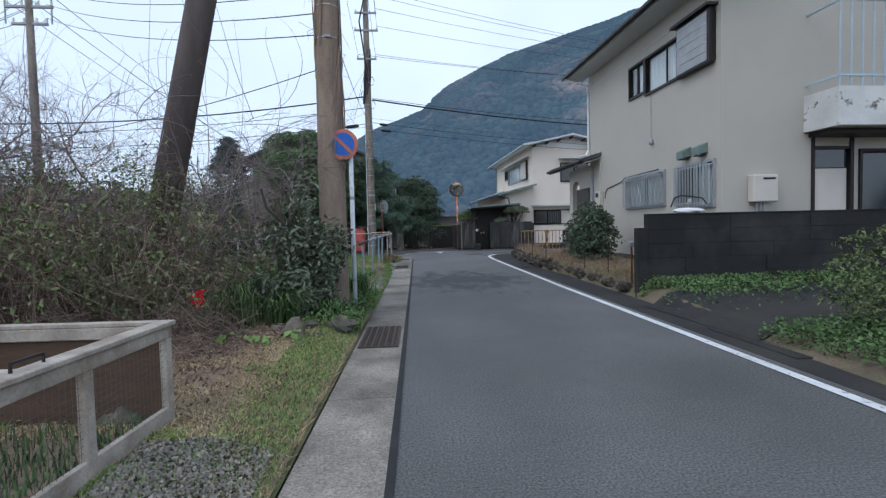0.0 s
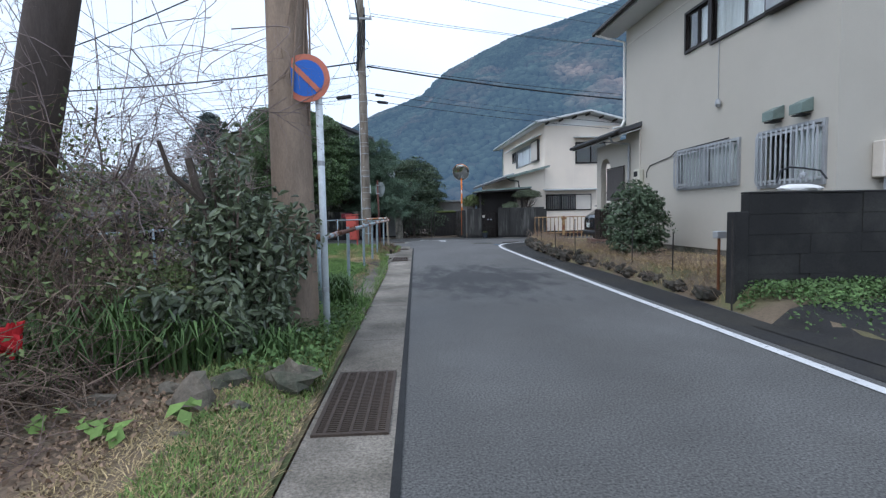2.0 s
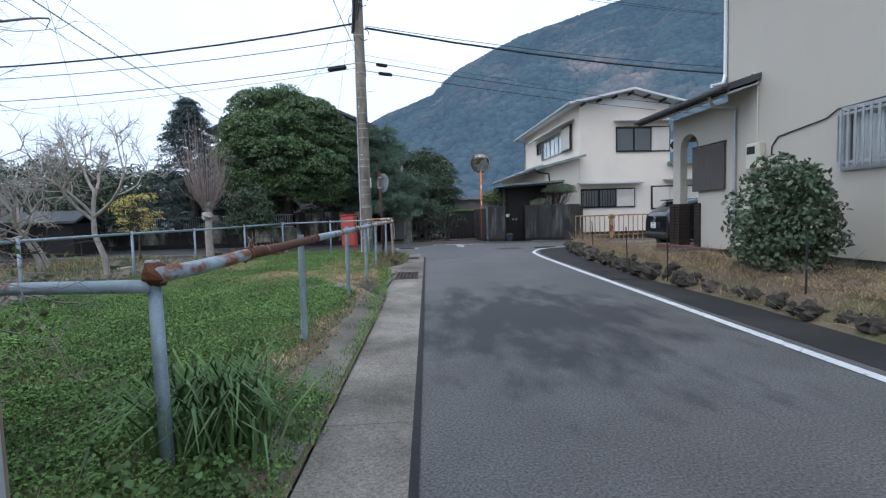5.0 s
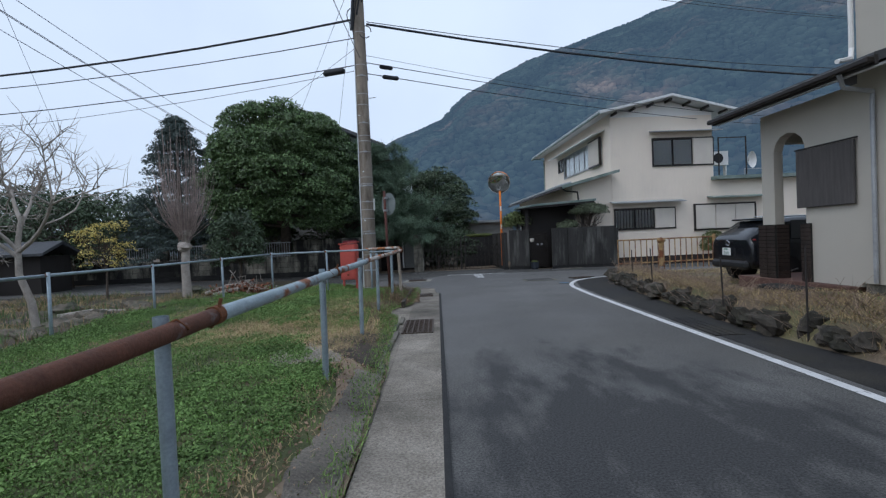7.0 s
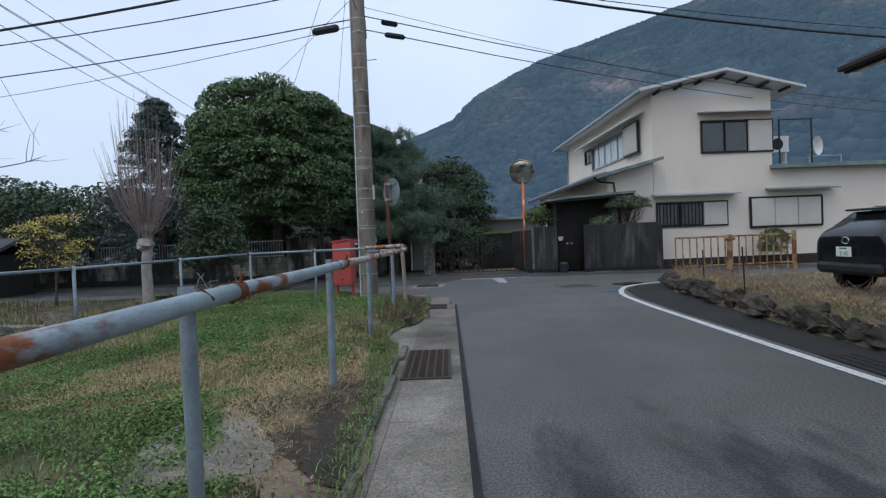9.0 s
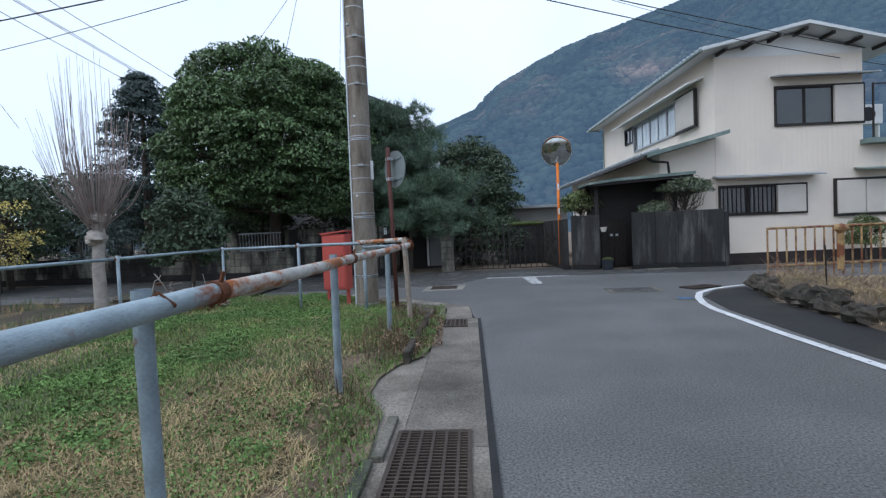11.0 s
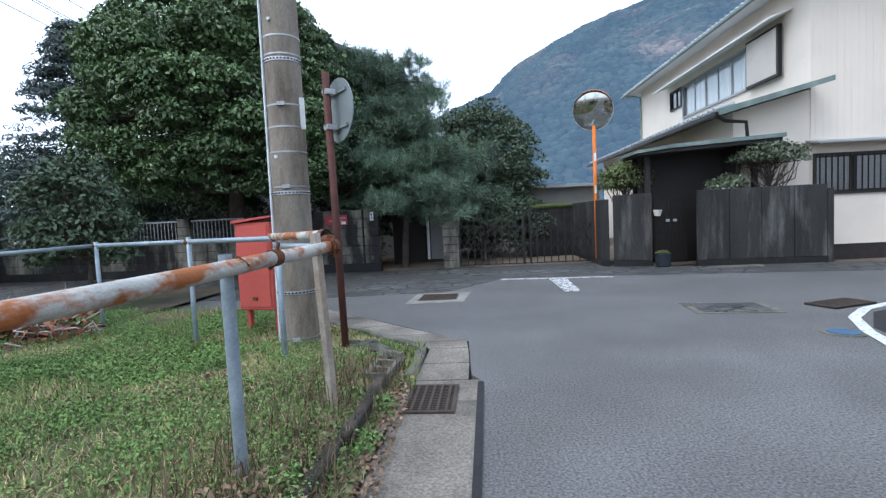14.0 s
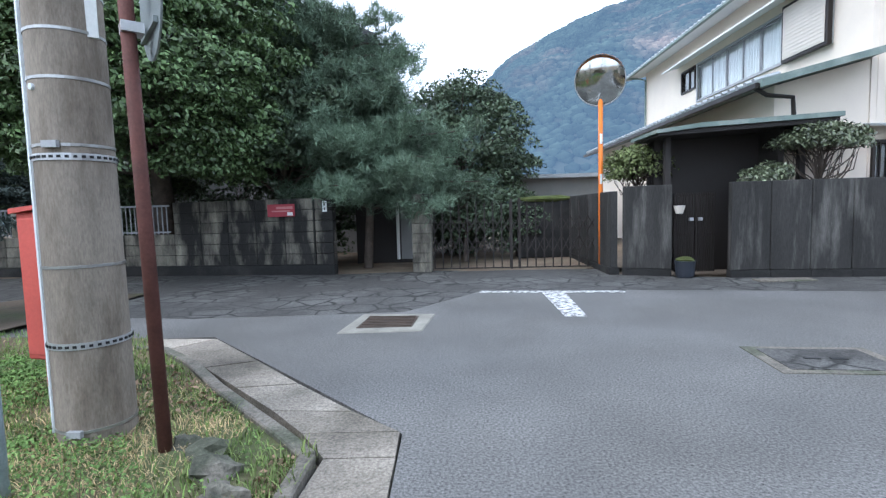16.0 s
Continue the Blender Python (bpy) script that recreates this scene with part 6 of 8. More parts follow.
part("pipe", Geo().tube([(4.62, 9.35, 0.1), (4.62, 9.35, 0.95)], 0.02, 8), RUST, tap)
part("box", Geo().box(4.55, 4.69, 9.28, 9.4, 0.92, 1.02), ALU_DULL, tap, bevel=0.01)
bk = thing("plastic_bag", (6.2, 11.0, 0.36), "crumpled pale blue plastic bag on the ground", "bag")
part("sack", Geo().lump((6.2, 11.0, 0.42), (0.2, 0.13, 0.12), 9, 0.6, 8, 12), plain("pale_blue_plastic", (0.35, 0.5, 0.58), 0.4), bk)
uw = thing("bicycle", (5.75, 9.25, 0.35), "old white bicycle leaning behind the garden wall", "bicycle")
part("saddle_cover", Geo().lump((5.75, 9.25, 1.6), (0.34, 0.14, 0.06), 4, 0.2, 6, 14), WHITE_TRIM, uw)
part("handlebar", Geo().tube([(5.35, 9.2, 1.68), (5.45, 9.25, 1.85), (5.62, 9.3, 1.9), (5.8, 9.25, 1.88), (6.0, 9.2, 1.84), (6.06, 9.15, 1.72)], 0.014, 6), CABLE, uw)
part("lamp", Geo().lump((5.75, 9.22, 1.78), (0.05, 0.05, 0.06), 6), ALU_DULL, uw)
part("body", Geo().tube([(5.75, 9.25, 0.35), (5.75, 9.25, 1.6)], 0.03, 8), CABLE, uw)

# ---- parked car ----
car = thing("car", (7.94, 20.45, 0.1), "black compact hatchback parked on the yard", "car", turn=-5)
XS = [-0.72, -0.66, -0.5, -0.2, 0.2, 0.75, 1.3, 1.85, 2.25, 2.7, 3.1, 3.35, 3.45]
ROOFZ = [0.98, 1.1, 1.22, 1.4, 1.49, 1.5, 1.48, 1.4, 1.2, 0.98, 0.9, 0.78, 0.62]
HALF = [0.74, 0.82, 0.87, 0.88, 0.88, 0.88, 0.88, 0.88, 0.88, 0.87, 0.84, 0.76, 0.66]


def car_section(i):
    w, h = HALF[i], ROOFZ[i]
    belt = min(0.97, h - 0.05)
    wr = w * (0.70 if h > 1.1 else 0.82)
    base = 0.34 if 0 < i < 12 else 0.42
    half = [(w * 0.92, base), (w, base + 0.14), (w, 0.6), (w * 0.985, belt - 0.05), (w * 0.93, belt), (wr + (w * 0.93 - wr) * 0.45, belt + (h - belt) * 0.55), (wr, h - 0.045 if h > 1.1 else h - 0.01), (wr * 0.55, h)]
    return [(XS[i], y, z) for y, z in half] + [(XS[i], -y, z) for y, z in reversed(half)]


g = Geo()
secs = [car_section(i) for i in range(len(XS))]
for s in secs:
    g.v += s
k = len(secs[0])
for i in range(len(secs) - 1):
    for j in range(k - 1):
        g.f.append((i * k + j, i * k + j + 1, (i + 1) * k + j + 1, (i + 1) * k + j))
    g.f.append((i * k + k - 1, i * k, (i + 1) * k, (i + 1) * k + k - 1))
g.f += [tuple(range(k)), tuple(reversed(range((len(secs) - 1) * k, len(secs) * k)))]
body_me = g.data("body", 0.0, True)
bodyo = part("body", body_me, CAR_PAINT, car, "glossy black bodywork", local=True)
sub = bodyo.modifiers.new("round", "SUBSURF")
sub.levels = sub.render_levels = 2
part("rear_window", Geo().sheet(lambda u, v: (-0.60 + 0.42 * v + 0.03 * (abs(u - 0.5) * 2) ** 2 - 0.02, (u - 0.5) * (1.3 - 0.18 * v), 1.09 + 0.32 * v), 8, 5), CAR_GLASS, car, "dark rear window", local=True, smooth=True)
for sgn in (-1, 1):
    part("side_window", Geo().sheet(lambda u, v: (0.12 + u * (2.0 - 0.35 * v) + 0.12 * v, sgn * (0.835 - 0.165 * v), 1.0 + v * (0.38 - 0.1 * u * u)), 8, 4), CAR_GLASS, car, "tinted side window", local=True, smooth=True)
    part("tail_lamp", Geo().lump((-0.56, sgn * 0.62, 0.99), (0.1, 0.16, 0.05), 2, 0.1, 6, 12), TAIL_RED, car, "red tail lamp", local=True, smooth=True)
    part("mirror", Geo().lump((1.75, sgn * 0.97, 1.02), (0.09, 0.1, 0.06), 2, 0.1), CAR_PAINT, car, local=True)
    for x in (0.0, 2.57):
        wl = part("wheel", Geo().tube([(x, sgn * 0.68, 0.32), (x, sgn * 0.89, 0.32)], 0.32, 28), BLACK, car, local=True, bevel=0.0)
        part("rim", Geo().tube([(x, sgn * 0.888, 0.32), (x, sgn * 0.9, 0.32)], 0.21, 20), CAR_PLASTIC, wl, local=True)
        for q in range(5):
            a = q * 2 * math.pi / 5 + 0.3
            part("spoke", Geo().bar((x, sgn * 0.905, 0.32), (x + 0.2 * math.cos(a), sgn * 0.905, 0.32 + 0.2 * math.sin(a)), 0.035, 0.02), ALU, wl, local=True)
        part("hub", Geo().tube([(x, sgn * 0.9, 0.32), (x, sgn * 0.915, 0.32)], 0.045, 12), ALU_DULL, wl, local=True)
part("bumper", Geo().box(-0.76, -0.55, -0.72, 0.72, 0.36, 0.56), CAR_PLASTIC, car, "black plastic rear bumper", local=True, bevel=0.06)
part("roof_spoiler", Geo().box(-0.36, -0.12, -0.52, 0.52, 1.42, 1.46), CAR_PAINT, car, local=True, bevel=0.015)
part("roof_rail", Geo().tube([(0.2, 0.58, 1.5), (1.5, 0.58, 1.49)], 0.015, 6), CHROME, car, local=True)
badge = [(-0.735, 0.075 * math.cos(a), 0.93 + 0.055 * math.sin(a)) for a in np.linspace(0, 6.283, 21)]
part("badge", Geo().tube(badge, 0.008, 5), CHROME, car, "plain chrome badge ring", local=True)
npz = part("number_plate", Geo().box(-0.775, -0.758, -0.165, 0.165, 0.66, 0.825), PLATE, car, "white number plate with green digits", local=True, bevel=0.004)
cur = bpy.data.curves.new("plate_digits", "FONT")
cur.body, cur.size, cur.extrude, cur.align_x = "5 41", 0.11, 0.001, "CENTER"
tmp = bpy.data.objects.new("tmp_text", cur)
digits_me = bpy.data.meshes.new_from_object(tmp)
bpy.data.objects.remove(tmp)
dg = part("digits", digits_me, PLATE_GREEN, npz, local=True)
dg.matrix_basis = pose(-0.777, -0.02, 0.675, 90, 0, -90)
part("plate_top_line", Geo().box(-0.778, -0.7755, -0.08, 0.08, 0.785, 0.81), PLATE_GREEN, npz, local=True)
part("reflector", Geo().box(-0.7, -0.66, 0.55, 0.68, 0.45, 0.48), TAIL_RED, car, local=True)



# ---- planting ----
def bulk(name, v, f, material, parent=None, label="", smooth=False):
    me = bpy.data.meshes.new(name)
    v, f = np.asarray(v, dtype=np.float32), np.asarray(f, dtype=np.int32)
    me.vertices.add(len(v))
    me.vertices.foreach_set("co", v.ravel())
    me.loops.add(f.size)
    me.loops.foreach_set("vertex_index", f.ravel())
    me.polygons.add(len(f))
    me.polygons.foreach_set("loop_start", np.arange(0, f.size, f.shape[1], dtype=np.int32))
    me.polygons.foreach_set("loop_total", np.full(len(f), f.shape[1], dtype=np.int32))
    me.update(calc_edges=True)
    me.validate()
    return tagged(part(name, me, material, parent, label), kind="stuff")


def lush(x, y):
    return noise.noise(Vector((x * 0.55, y * 0.42, 5.0))) + 0.45 * noise.noise(Vector((x * 1.7, y * 1.5, 2.0)))


def unit(a):
    return a / np.maximum(np.linalg.norm(a, axis=-1, keepdims=True), 1e-9)


def leaf_arrays(rng, c, n, size, aspect=0.5, tilt=0.6, fold=0.25):
    """Folded rhombic leaves at c, facing about n."""
    k = len(c)
    n = unit(n + rng.normal(0, tilt, (k, 3)))
    t = unit(np.cross(n, rng.normal(0, 1, (k, 3))))
    b = np.cross(n, t)
    s = (size * rng.uniform(0.6, 1.3, k))[:, None]
    v = np.stack([c - t * s * 0.5, c + b * s * aspect * 0.5 + n * s * fold * 0.4, c + t * s * 0.5 - n * s * fold * 0.3, c - b * s * aspect * 0.5 + n * s * fold * 0.4], 1)
    f = np.arange(k * 4).reshape(k, 4)
    return v.reshape(-1, 3), f


def oval_leaves(rng, c, n, size, aspect=0.45, tilt=0.7, fold=0.2):
    """Pointed oval leaves, folded along the midrib, as two halves of four corners."""
    k = len(c)
    n = unit(n + rng.normal(0, tilt, (k, 3)))
    t = unit(np.cross(n, rng.normal(0, 1, (k, 3))))
    b = np.cross(n, t)
    s = (size * rng.uniform(0.6, 1.3, k))[:, None]
    base, tip = c - t * s * 0.5, c + t * s * 0.5 - n * s * 0.12
    halves = []
    for sg_ in (-1, 1):
        q0 = c - t * s * 0.2 + b * s * aspect * 0.5 * sg_ + n * s * fold * 0.4
        q1 = c + t * s * 0.22 + b * s * aspect * 0.42 * sg_ + n * s * fold * 0.3
        halves.append(np.stack([base, q0, q1, tip], 1))
    v = np.stack(halves, 1).reshape(-1, 3)
    return v, np.arange(k * 8).reshape(-1, 4)


def clump_leaves(rng, centres, radii, per, size, aspect=0.5, squash=0.62, tilt=0.6):
    k = len(centres)
    d = unit(rng.normal(0, 1, (k, per, 3)))
    d[..., 2] = np.abs(d[..., 2]) * 0.9 - 0.25
    rad = radii[:, None, None] * rng.uniform(0.55, 1.0, (k, per, 1)) ** 0.5
    p = centres[:, None, :] + d * rad * np.array([1, 1, squash])
    return leaf_arrays(rng, p.reshape(-1, 3), (d + np.array([0, 0, 0.5])).reshape(-1, 3), size, aspect, tilt)


def rods(pts, radii, sides=3):
    """Many thin rods at once: pts (n, k, 3), radii (n, k)."""
    n, k, _ = pts.shape
    d = unit(pts[:, -1] - pts[:, 0])
    ref = np.where(np.abs(d[:, 2:3]) > 0.9, np.array([[1.0, 0, 0]]), np.array([[0, 0, 1.0]]))
    a = unit(np.cross(d, ref))
    b = np.cross(d, a)
    ang = np.arange(sides) * 2 * math.pi / sides
    off = a[:, None, None, :] * np.cos(ang)[None, None, :, None] + b[:, None, None, :] * np.sin(ang)[None, None, :, None]
    v = pts[:, :, None, :] + off * radii[:, :, None, None]
    base = np.arange(n)[:, None, None] * k * sides
    i, s = np.arange(k - 1)[None, :, None] * sides, np.arange(sides)[None, None, :]
    s2 = (s + 1) % sides
    f = np.stack([base + i + s, base + i + s2, base + i + sides + s2, base + i + sides + s], -1)
    return v.reshape(-1, 3), f.reshape(-1, 4)


def grow(rng, base, heading, length, radius, levels, kids=(3, 5), spread=0.6, shrink=0.62, lift=0.15, k=5, wobble=0.12, start=0.35):
    """Branching limbs as polylines; returns arrays of points and radii, with the level of each."""
    out = []

    def limb(p, d, ln, r, lev):
        pts = [p]
        q, e = p.copy(), d.copy()
        for _ in range(k - 1):
            e = unit(e + rng.normal(0, wobble, 3) + np.array([0, 0, lift * 0.3]))
            q = q + e * ln / (k - 1)
            pts.append(q)
        pts = np.array(pts)
        out.append((pts, np.linspace(r, r * (0.55 if lev < levels else 0.25), k), lev))
        if lev < levels:
            for _ in range(rng.integers(kids[0], kids[1] + 1)):
                f = rng.uniform(start, 1.0)
                j = min(int(f * (k - 1)), k - 2)
                at = pts[j] + (pts[j + 1] - pts[j]) * (f * (k - 1) - j)
                side = unit(np.cross(e, rng.normal(0, 1, 3)))
                limb(at, unit(e * (1 - spread * 0.5) + side * spread + np.array([0, 0, lift])), ln * shrink * rng.uniform(0.7, 1.2), r * 0.55, lev + 1)

    limb(np.array(base, float), unit(np.array(heading, float)), length, radius, 0)
    return out


def limbs_to_arrays(out, low, high, sides=4):
    sel = [o for o in out if low <= o[2] <= high]
    return rods(np.array([o[0] for o in sel]), np.array([o[1] for o in sel]), sides)


def ellipsoid_clumps(rng, c, r, n, r0, r1, rough=0.2, low=-0.6):
    d = unit(rng.normal(0, 1, (n * 3, 3)))
    d = d[d[:, 2] > low][:n]
    s = np.array([1 + rough * noise.noise(Vector(tuple(q * 2.2)) + Vector((c[0], c[1], 0))) for q in d])
    return np.array(c) + d * np.array(r) * s[:, None], rng.uniform(r0, r1, len(d))


def leafy_tree(name, label, seed, foot, c, r, clumps, per, leaf, material, trunk_r=0.2, clump_r=(0.35, 0.6), inner=0.35, category="tree", aspect=0.5, low=-0.6, bark=BARK, rough=0.2):
    rng = np.random.default_rng(seed)
    ob = thing(name, foot, label, category)
    c0, r0 = ellipsoid_clumps(rng, c, np.array(r) - clump_r[0] * 0.5, clumps, *clump_r, rough=rough, low=low)
    c1, r1 = ellipsoid_clumps(rng, c, np.array(r) * 0.68, int(clumps * inner), clump_r[1], clump_r[1] * 1.4, low=low)
    out = []
    foot = np.array(foot, float)
    top = np.array(c, float) + np.array([0, 0, r[2] * 0.2])
    pts = np.array([foot, foot * 0.55 + top * 0.45 + rng.normal(0, 0.08, 3) * np.array([1, 1, 0]), top])
    tv, tf = rods(pts[None], np.array([[trunk_r, trunk_r * 0.7, trunk_r * 0.3]]), 10)
    bulk("trunk", tv, tf, bark, ob)
    pick = rng.choice(len(c0), min(60, len(c0)), replace=False)
    st = pts[1] + (pts[2] - pts[1]) * rng.uniform(0, 0.9, (len(pick), 1))
    midp = st * 0.5 + c0[pick] * 0.5 + rng.normal(0, 0.1, (len(pick), 3))
    bv, bf = rods(np.stack([st, midp, c0[pick]], 1), np.tile([trunk_r * 0.28, trunk_r * 0.16, trunk_r * 0.05], (len(pick), 1)), 4)
    bulk("branchwork", bv, bf, bark, ob)
    cc, rr = np.concatenate([c0, c1]), np.concatenate([r0, r1])
    v, f = clump_leaves(rng, cc, rr, per, leaf, aspect, 0.85, 0.75)
    bulk("crown", v, f, material, ob)
    return ob


def needle_tree(name, label, seed, foot, tufts, n_per, length, material, limbs):
    """A pine: spiky tufts of needles on limbs."""
    rng = np.random.default_rng(seed)
    ob = thing(name, foot, label, "tree")
    v, f = rods(*limbs, 6)
    bulk("branchwork", v, f, BARK, ob)
    k = len(tufts)
    d = unit(rng.normal(0, 1, (k, n_per, 3)) + np.array([0, -0.15, 0.7]))
    a = tufts[:, None, :] + rng.normal(0, 0.05, (k, n_per, 3))
    b = a + d * length * rng.uniform(0.7, 1.2, (k, n_per, 1))
    w = unit(np.cross(d, rng.normal(0, 1, (k, n_per, 3)))) * 0.008
    v = np.stack([a - w, a + w, b], 2).reshape(-1, 3)
    bulk("needle_foliage", v, np.arange(len(v)).reshape(-1, 3), material, ob)
    return ob


rng = np.random.default_rng(11)
# large evergreen beside the cross road
leafy_tree("evergreen_tree", "large dense dark evergreen tree over the block wall", 1, (-5.7, 32.3, 0), (-5.3, 31.0, 4.3), (2.95, 2.9, 2.95), 520, 210, 0.11, LEAF_TREE, 0.28, (0.32, 0.66), 0.35, low=-0.8, rough=0.2)
leafy_tree("evergreen_tree", "dark evergreen leaning over the block wall", 2, (-2.9, 32.4, 0), (-2.8, 31.9, 3.2), (1.5, 1.2, 1.6), 150, 90, 0.11, LEAF_DARK, 0.14, (0.3, 0.5), 0.6)
leafy_tree("round_tree", "dark rounded garden tree behind the gate", 3, (1.1, 36.2, 0), (1.0, 35.8, 2.5), (2.1, 1.8, 2.55), 300, 90, 0.12, LEAF_DARK, 0.2, (0.35, 0.6), 0.6, low=-0.95, rough=0.35)
leafy_tree("garden_shrub", "dense dark shrub behind the folding gate", 4, (1.2, 33.0, 0), (1.2, 33.2, 1.2), (0.8, 0.7, 1.0), 60, 50, 0.1, LEAF_DARK, 0.06, (0.2, 0.35), 0.5, "shrub")
leafy_tree("garden_shrub", "dark shrub at the fence corner", 5, (-5.75, 26.6, 0), (-5.75, 26.5, 1.45), (0.8, 0.7, 1.15), 90, 50, 0.1, LEAF_DARK, 0.06, (0.2, 0.35), 0.5, "shrub")
for i, (x, y, z, rx, rz) in enumerate(((-4.2, 33.2, 1.3, 1.1, 1.3), (-6.6, 33.4, 1.4, 1.3, 1.4), (-8.6, 33.6, 1.5, 1.2, 1.5), (-2.4, 33.6, 1.3, 0.8, 1.2), (2.6, 34.2, 0.9, 0.9, 0.9), (0.9, 34.6, 1.2, 0.8, 1.2))):
    leafy_tree("hedge_shrub", "dark shaded shrub behind the block wall", 120 + i, (x, y, 0), (x, y, z), (rx, 0.7, rz), 70, 50, 0.12, LEAF_DARK, 0.05, (0.25, 0.42), 0.5, "shrub", low=-0.95)
leafy_tree("garden_shrub", "small clipped shrub before the pink house", 127, (12.6, 29.75, 0), (12.6, 29.75, 0.75), (0.5, 0.35, 0.5), 40, 50, 0.07, LEAF_OLIVE, 0.03, (0.14, 0.24), 0.5, "shrub", low=-0.9)
# layered conifer
tip = np.array([-10.4, 32.7, 7.1])
ct, cr = [], []
for i in range(26):
    z = 1.2 + i * 0.245
    rad = 2.3 * (1 - (z - 1.2) / 6.4) ** 0.8 + 0.15
    for k in range(10):
        a = rng.uniform(0, 6.28)
        for q in (0.45, 0.75, 1.0):
            ct.append((tip[0] + rad * q * math.cos(a), tip[1] + rad * q * math.sin(a), z - 0.25 * q + rng.normal(0, 0.06)))
ct = np.array(ct)
con = thing("conifer", (-10.4, 32.7, 0), "dark layered conifer behind the block wall", "tree")
tv, tf = rods(np.array([[(-10.4, 32.7, 0), (-10.4, 32.7, 4), tuple(tip)]]), np.array([[0.2, 0.12, 0.02]]), 8)
bulk("trunk", tv, tf, BARK, con)
v, f = clump_leaves(rng, ct, np.full(len(ct), 0.36), 46, 0.16, 0.26, 0.5)
bulk("crown", v, f, mat("conifer_leaf", (0.075, 0.1, 0.09), 0.7, var=0.2, scale=1.0, bump=0.0, island=0.4), con)
# pine over the gate
lp, lr, tufts = [], [], []
pt = np.array([-1.05, 32.2, 0.0])
spine = np.array([pt, pt + [0.1, 0, 1.6], pt + [-0.4, 0.1, 3.2], pt + [-0.9, 0, 5.6]])
for i in range(96):
    f0 = rng.uniform(0.28, 1.0)
    j = min(int(f0 * 3), 2)
    st = spine[j] + (spine[j + 1] - spine[j]) * (f0 * 3 - j)
    a = rng.uniform(0, 6.28)
    ln = rng.uniform(1.0, 2.7) * (1.2 - 0.75 * f0)
    if math.sin(a) < 0 and f0 < 0.6:
        ln *= 1.15
    dv = np.array([math.cos(a) * 1.15, math.sin(a) * 0.75, 0.12])
    end = st + dv * ln + np.array([0, 0, rng.uniform(-0.25, 0.3)])
    mid_ = st * 0.5 + end * 0.5 + np.array([0, 0, 0.15])
    lp.append([st, mid_, end])
    lr.append([0.05, 0.03, 0.008])
    for _ in range(46):
        q = rng.uniform(0.35, 1.05)
        tufts.append(st + (end - st) * q + rng.normal(0, 0.2, 3) * np.array([1.2, 1, 0.6]))
for a, b in zip(spine, spine[1:]):
    lp.append([a, a * 0.5 + b * 0.5, b])
    lr.append([0.11, 0.1, 0.09])
needle_tree("pine_tree", "shaggy pine with long needles over the gate", 6, (-1.05, 32.2, 0), np.array(tufts), 34, 0.22, LEAF_PINE, (np.array(lp), np.array(lr)))
# clipped trees behind the concrete fence
leafy_tree("clipped_tree", "small cloud-pruned tree behind the concrete fence", 7, (7.35, 29.95, 0), (7.4, 29.85, 2.28), (0.72, 0.5, 0.36), 70, 50, 0.075, LEAF_GLOSS, 0.06, (0.14, 0.24), 0.5, "tree", low=-0.3)
leafy_tree("clipped_shrub", "low round shrub behind the concrete fence", 8, (6.5, 29.9, 0), (6.45, 29.85, 1.72), (0.42, 0.3, 0.22), 30, 50, 0.07, LEAF_GLOSS, 0.03, (0.12, 0.2), 0.5, "shrub")
leafy_tree("flowering_shrub", "green shrub with pale flowers behind the fence", 9, (4.6, 31.0, 0), (4.55, 30.75, 2.0), (0.55, 0.5, 0.42), 50, 50, 0.08, LEAF_OLIVE, 0.05, (0.15, 0.28), 0.5, "shrub")
# bush on the yard, bush by the drive
leafy_tree("yard_bush", "round dark glossy-leaved bush in the yard", 10, (5.55, 13.75, 0.3), (5.55, 13.7, 1.05), (0.6, 0.66, 0.8), 120, 36, 0.09, LEAF_DARK, 0.04, (0.15, 0.3), 0.6, "bush", low=-0.9, rough=0.5)
leafy_tree("drive_bush", "loose olive-green bush beside the drive", 12, (5.45, 4.8, 0.1), (5.45, 4.8, 0.7), (0.6, 0.8, 0.62), 70, 40, 0.065, LEAF_OLIVE, 0.03, (0.14, 0.26), 0.6, "bush", aspect=0.35, low=-0.9)
# tall glossy shrub next to the brown pole
lg = np.random.default_rng(77)
es = thing("evergreen_shrub", (-1.36, 7.4, 0.1), "tall glossy evergreen shrub beside the brown pole", "shrub")
stems, heads = [], []
for i in range(60):
    b = np.array([-1.36 + lg.normal(0, 0.1), 7.4 + lg.normal(0, 0.12), 0.05])
    h = lg.uniform(0.4, 1.55) if i > 7 else lg.uniform(1.6, 2.15)
    w = 0.34 * (1.0 - 0.28 * max(0.0, h - 1.0))
    e = b + np.array([lg.normal(0, w * 0.62), lg.normal(0, w * 0.7), h])
    m = b * 0.5 + e * 0.5 + lg.normal(0, 0.07, 3)
    stems.append([b, m, e])
    low = max(0.15, 1 - 1.1 / h)
    for q in np.linspace(low, 1.0, int(10 + 22 * min(1.0, 1.3 - 0.4 * h) + 8 * (1 - low))):
        p = b + (e - b) * q if q > 0.5 else b + (m - b) * q * 2
        heads.append((*p, 1.0 if p[2] < 1.5 else 0.55))
stems, heads = np.array(stems), np.array(heads)
v, f = rods(stems, np.tile([0.016, 0.011, 0.005], (len(stems), 1)), 5)
bulk("stem_growth", v, f, TWIG_DARK, es)
hk = np.repeat(heads, 7, axis=0)
hk = hk[lg.random(len(hk)) < hk[:, 3]]
off = lg.normal(0, 0.075, (len(hk), 3))
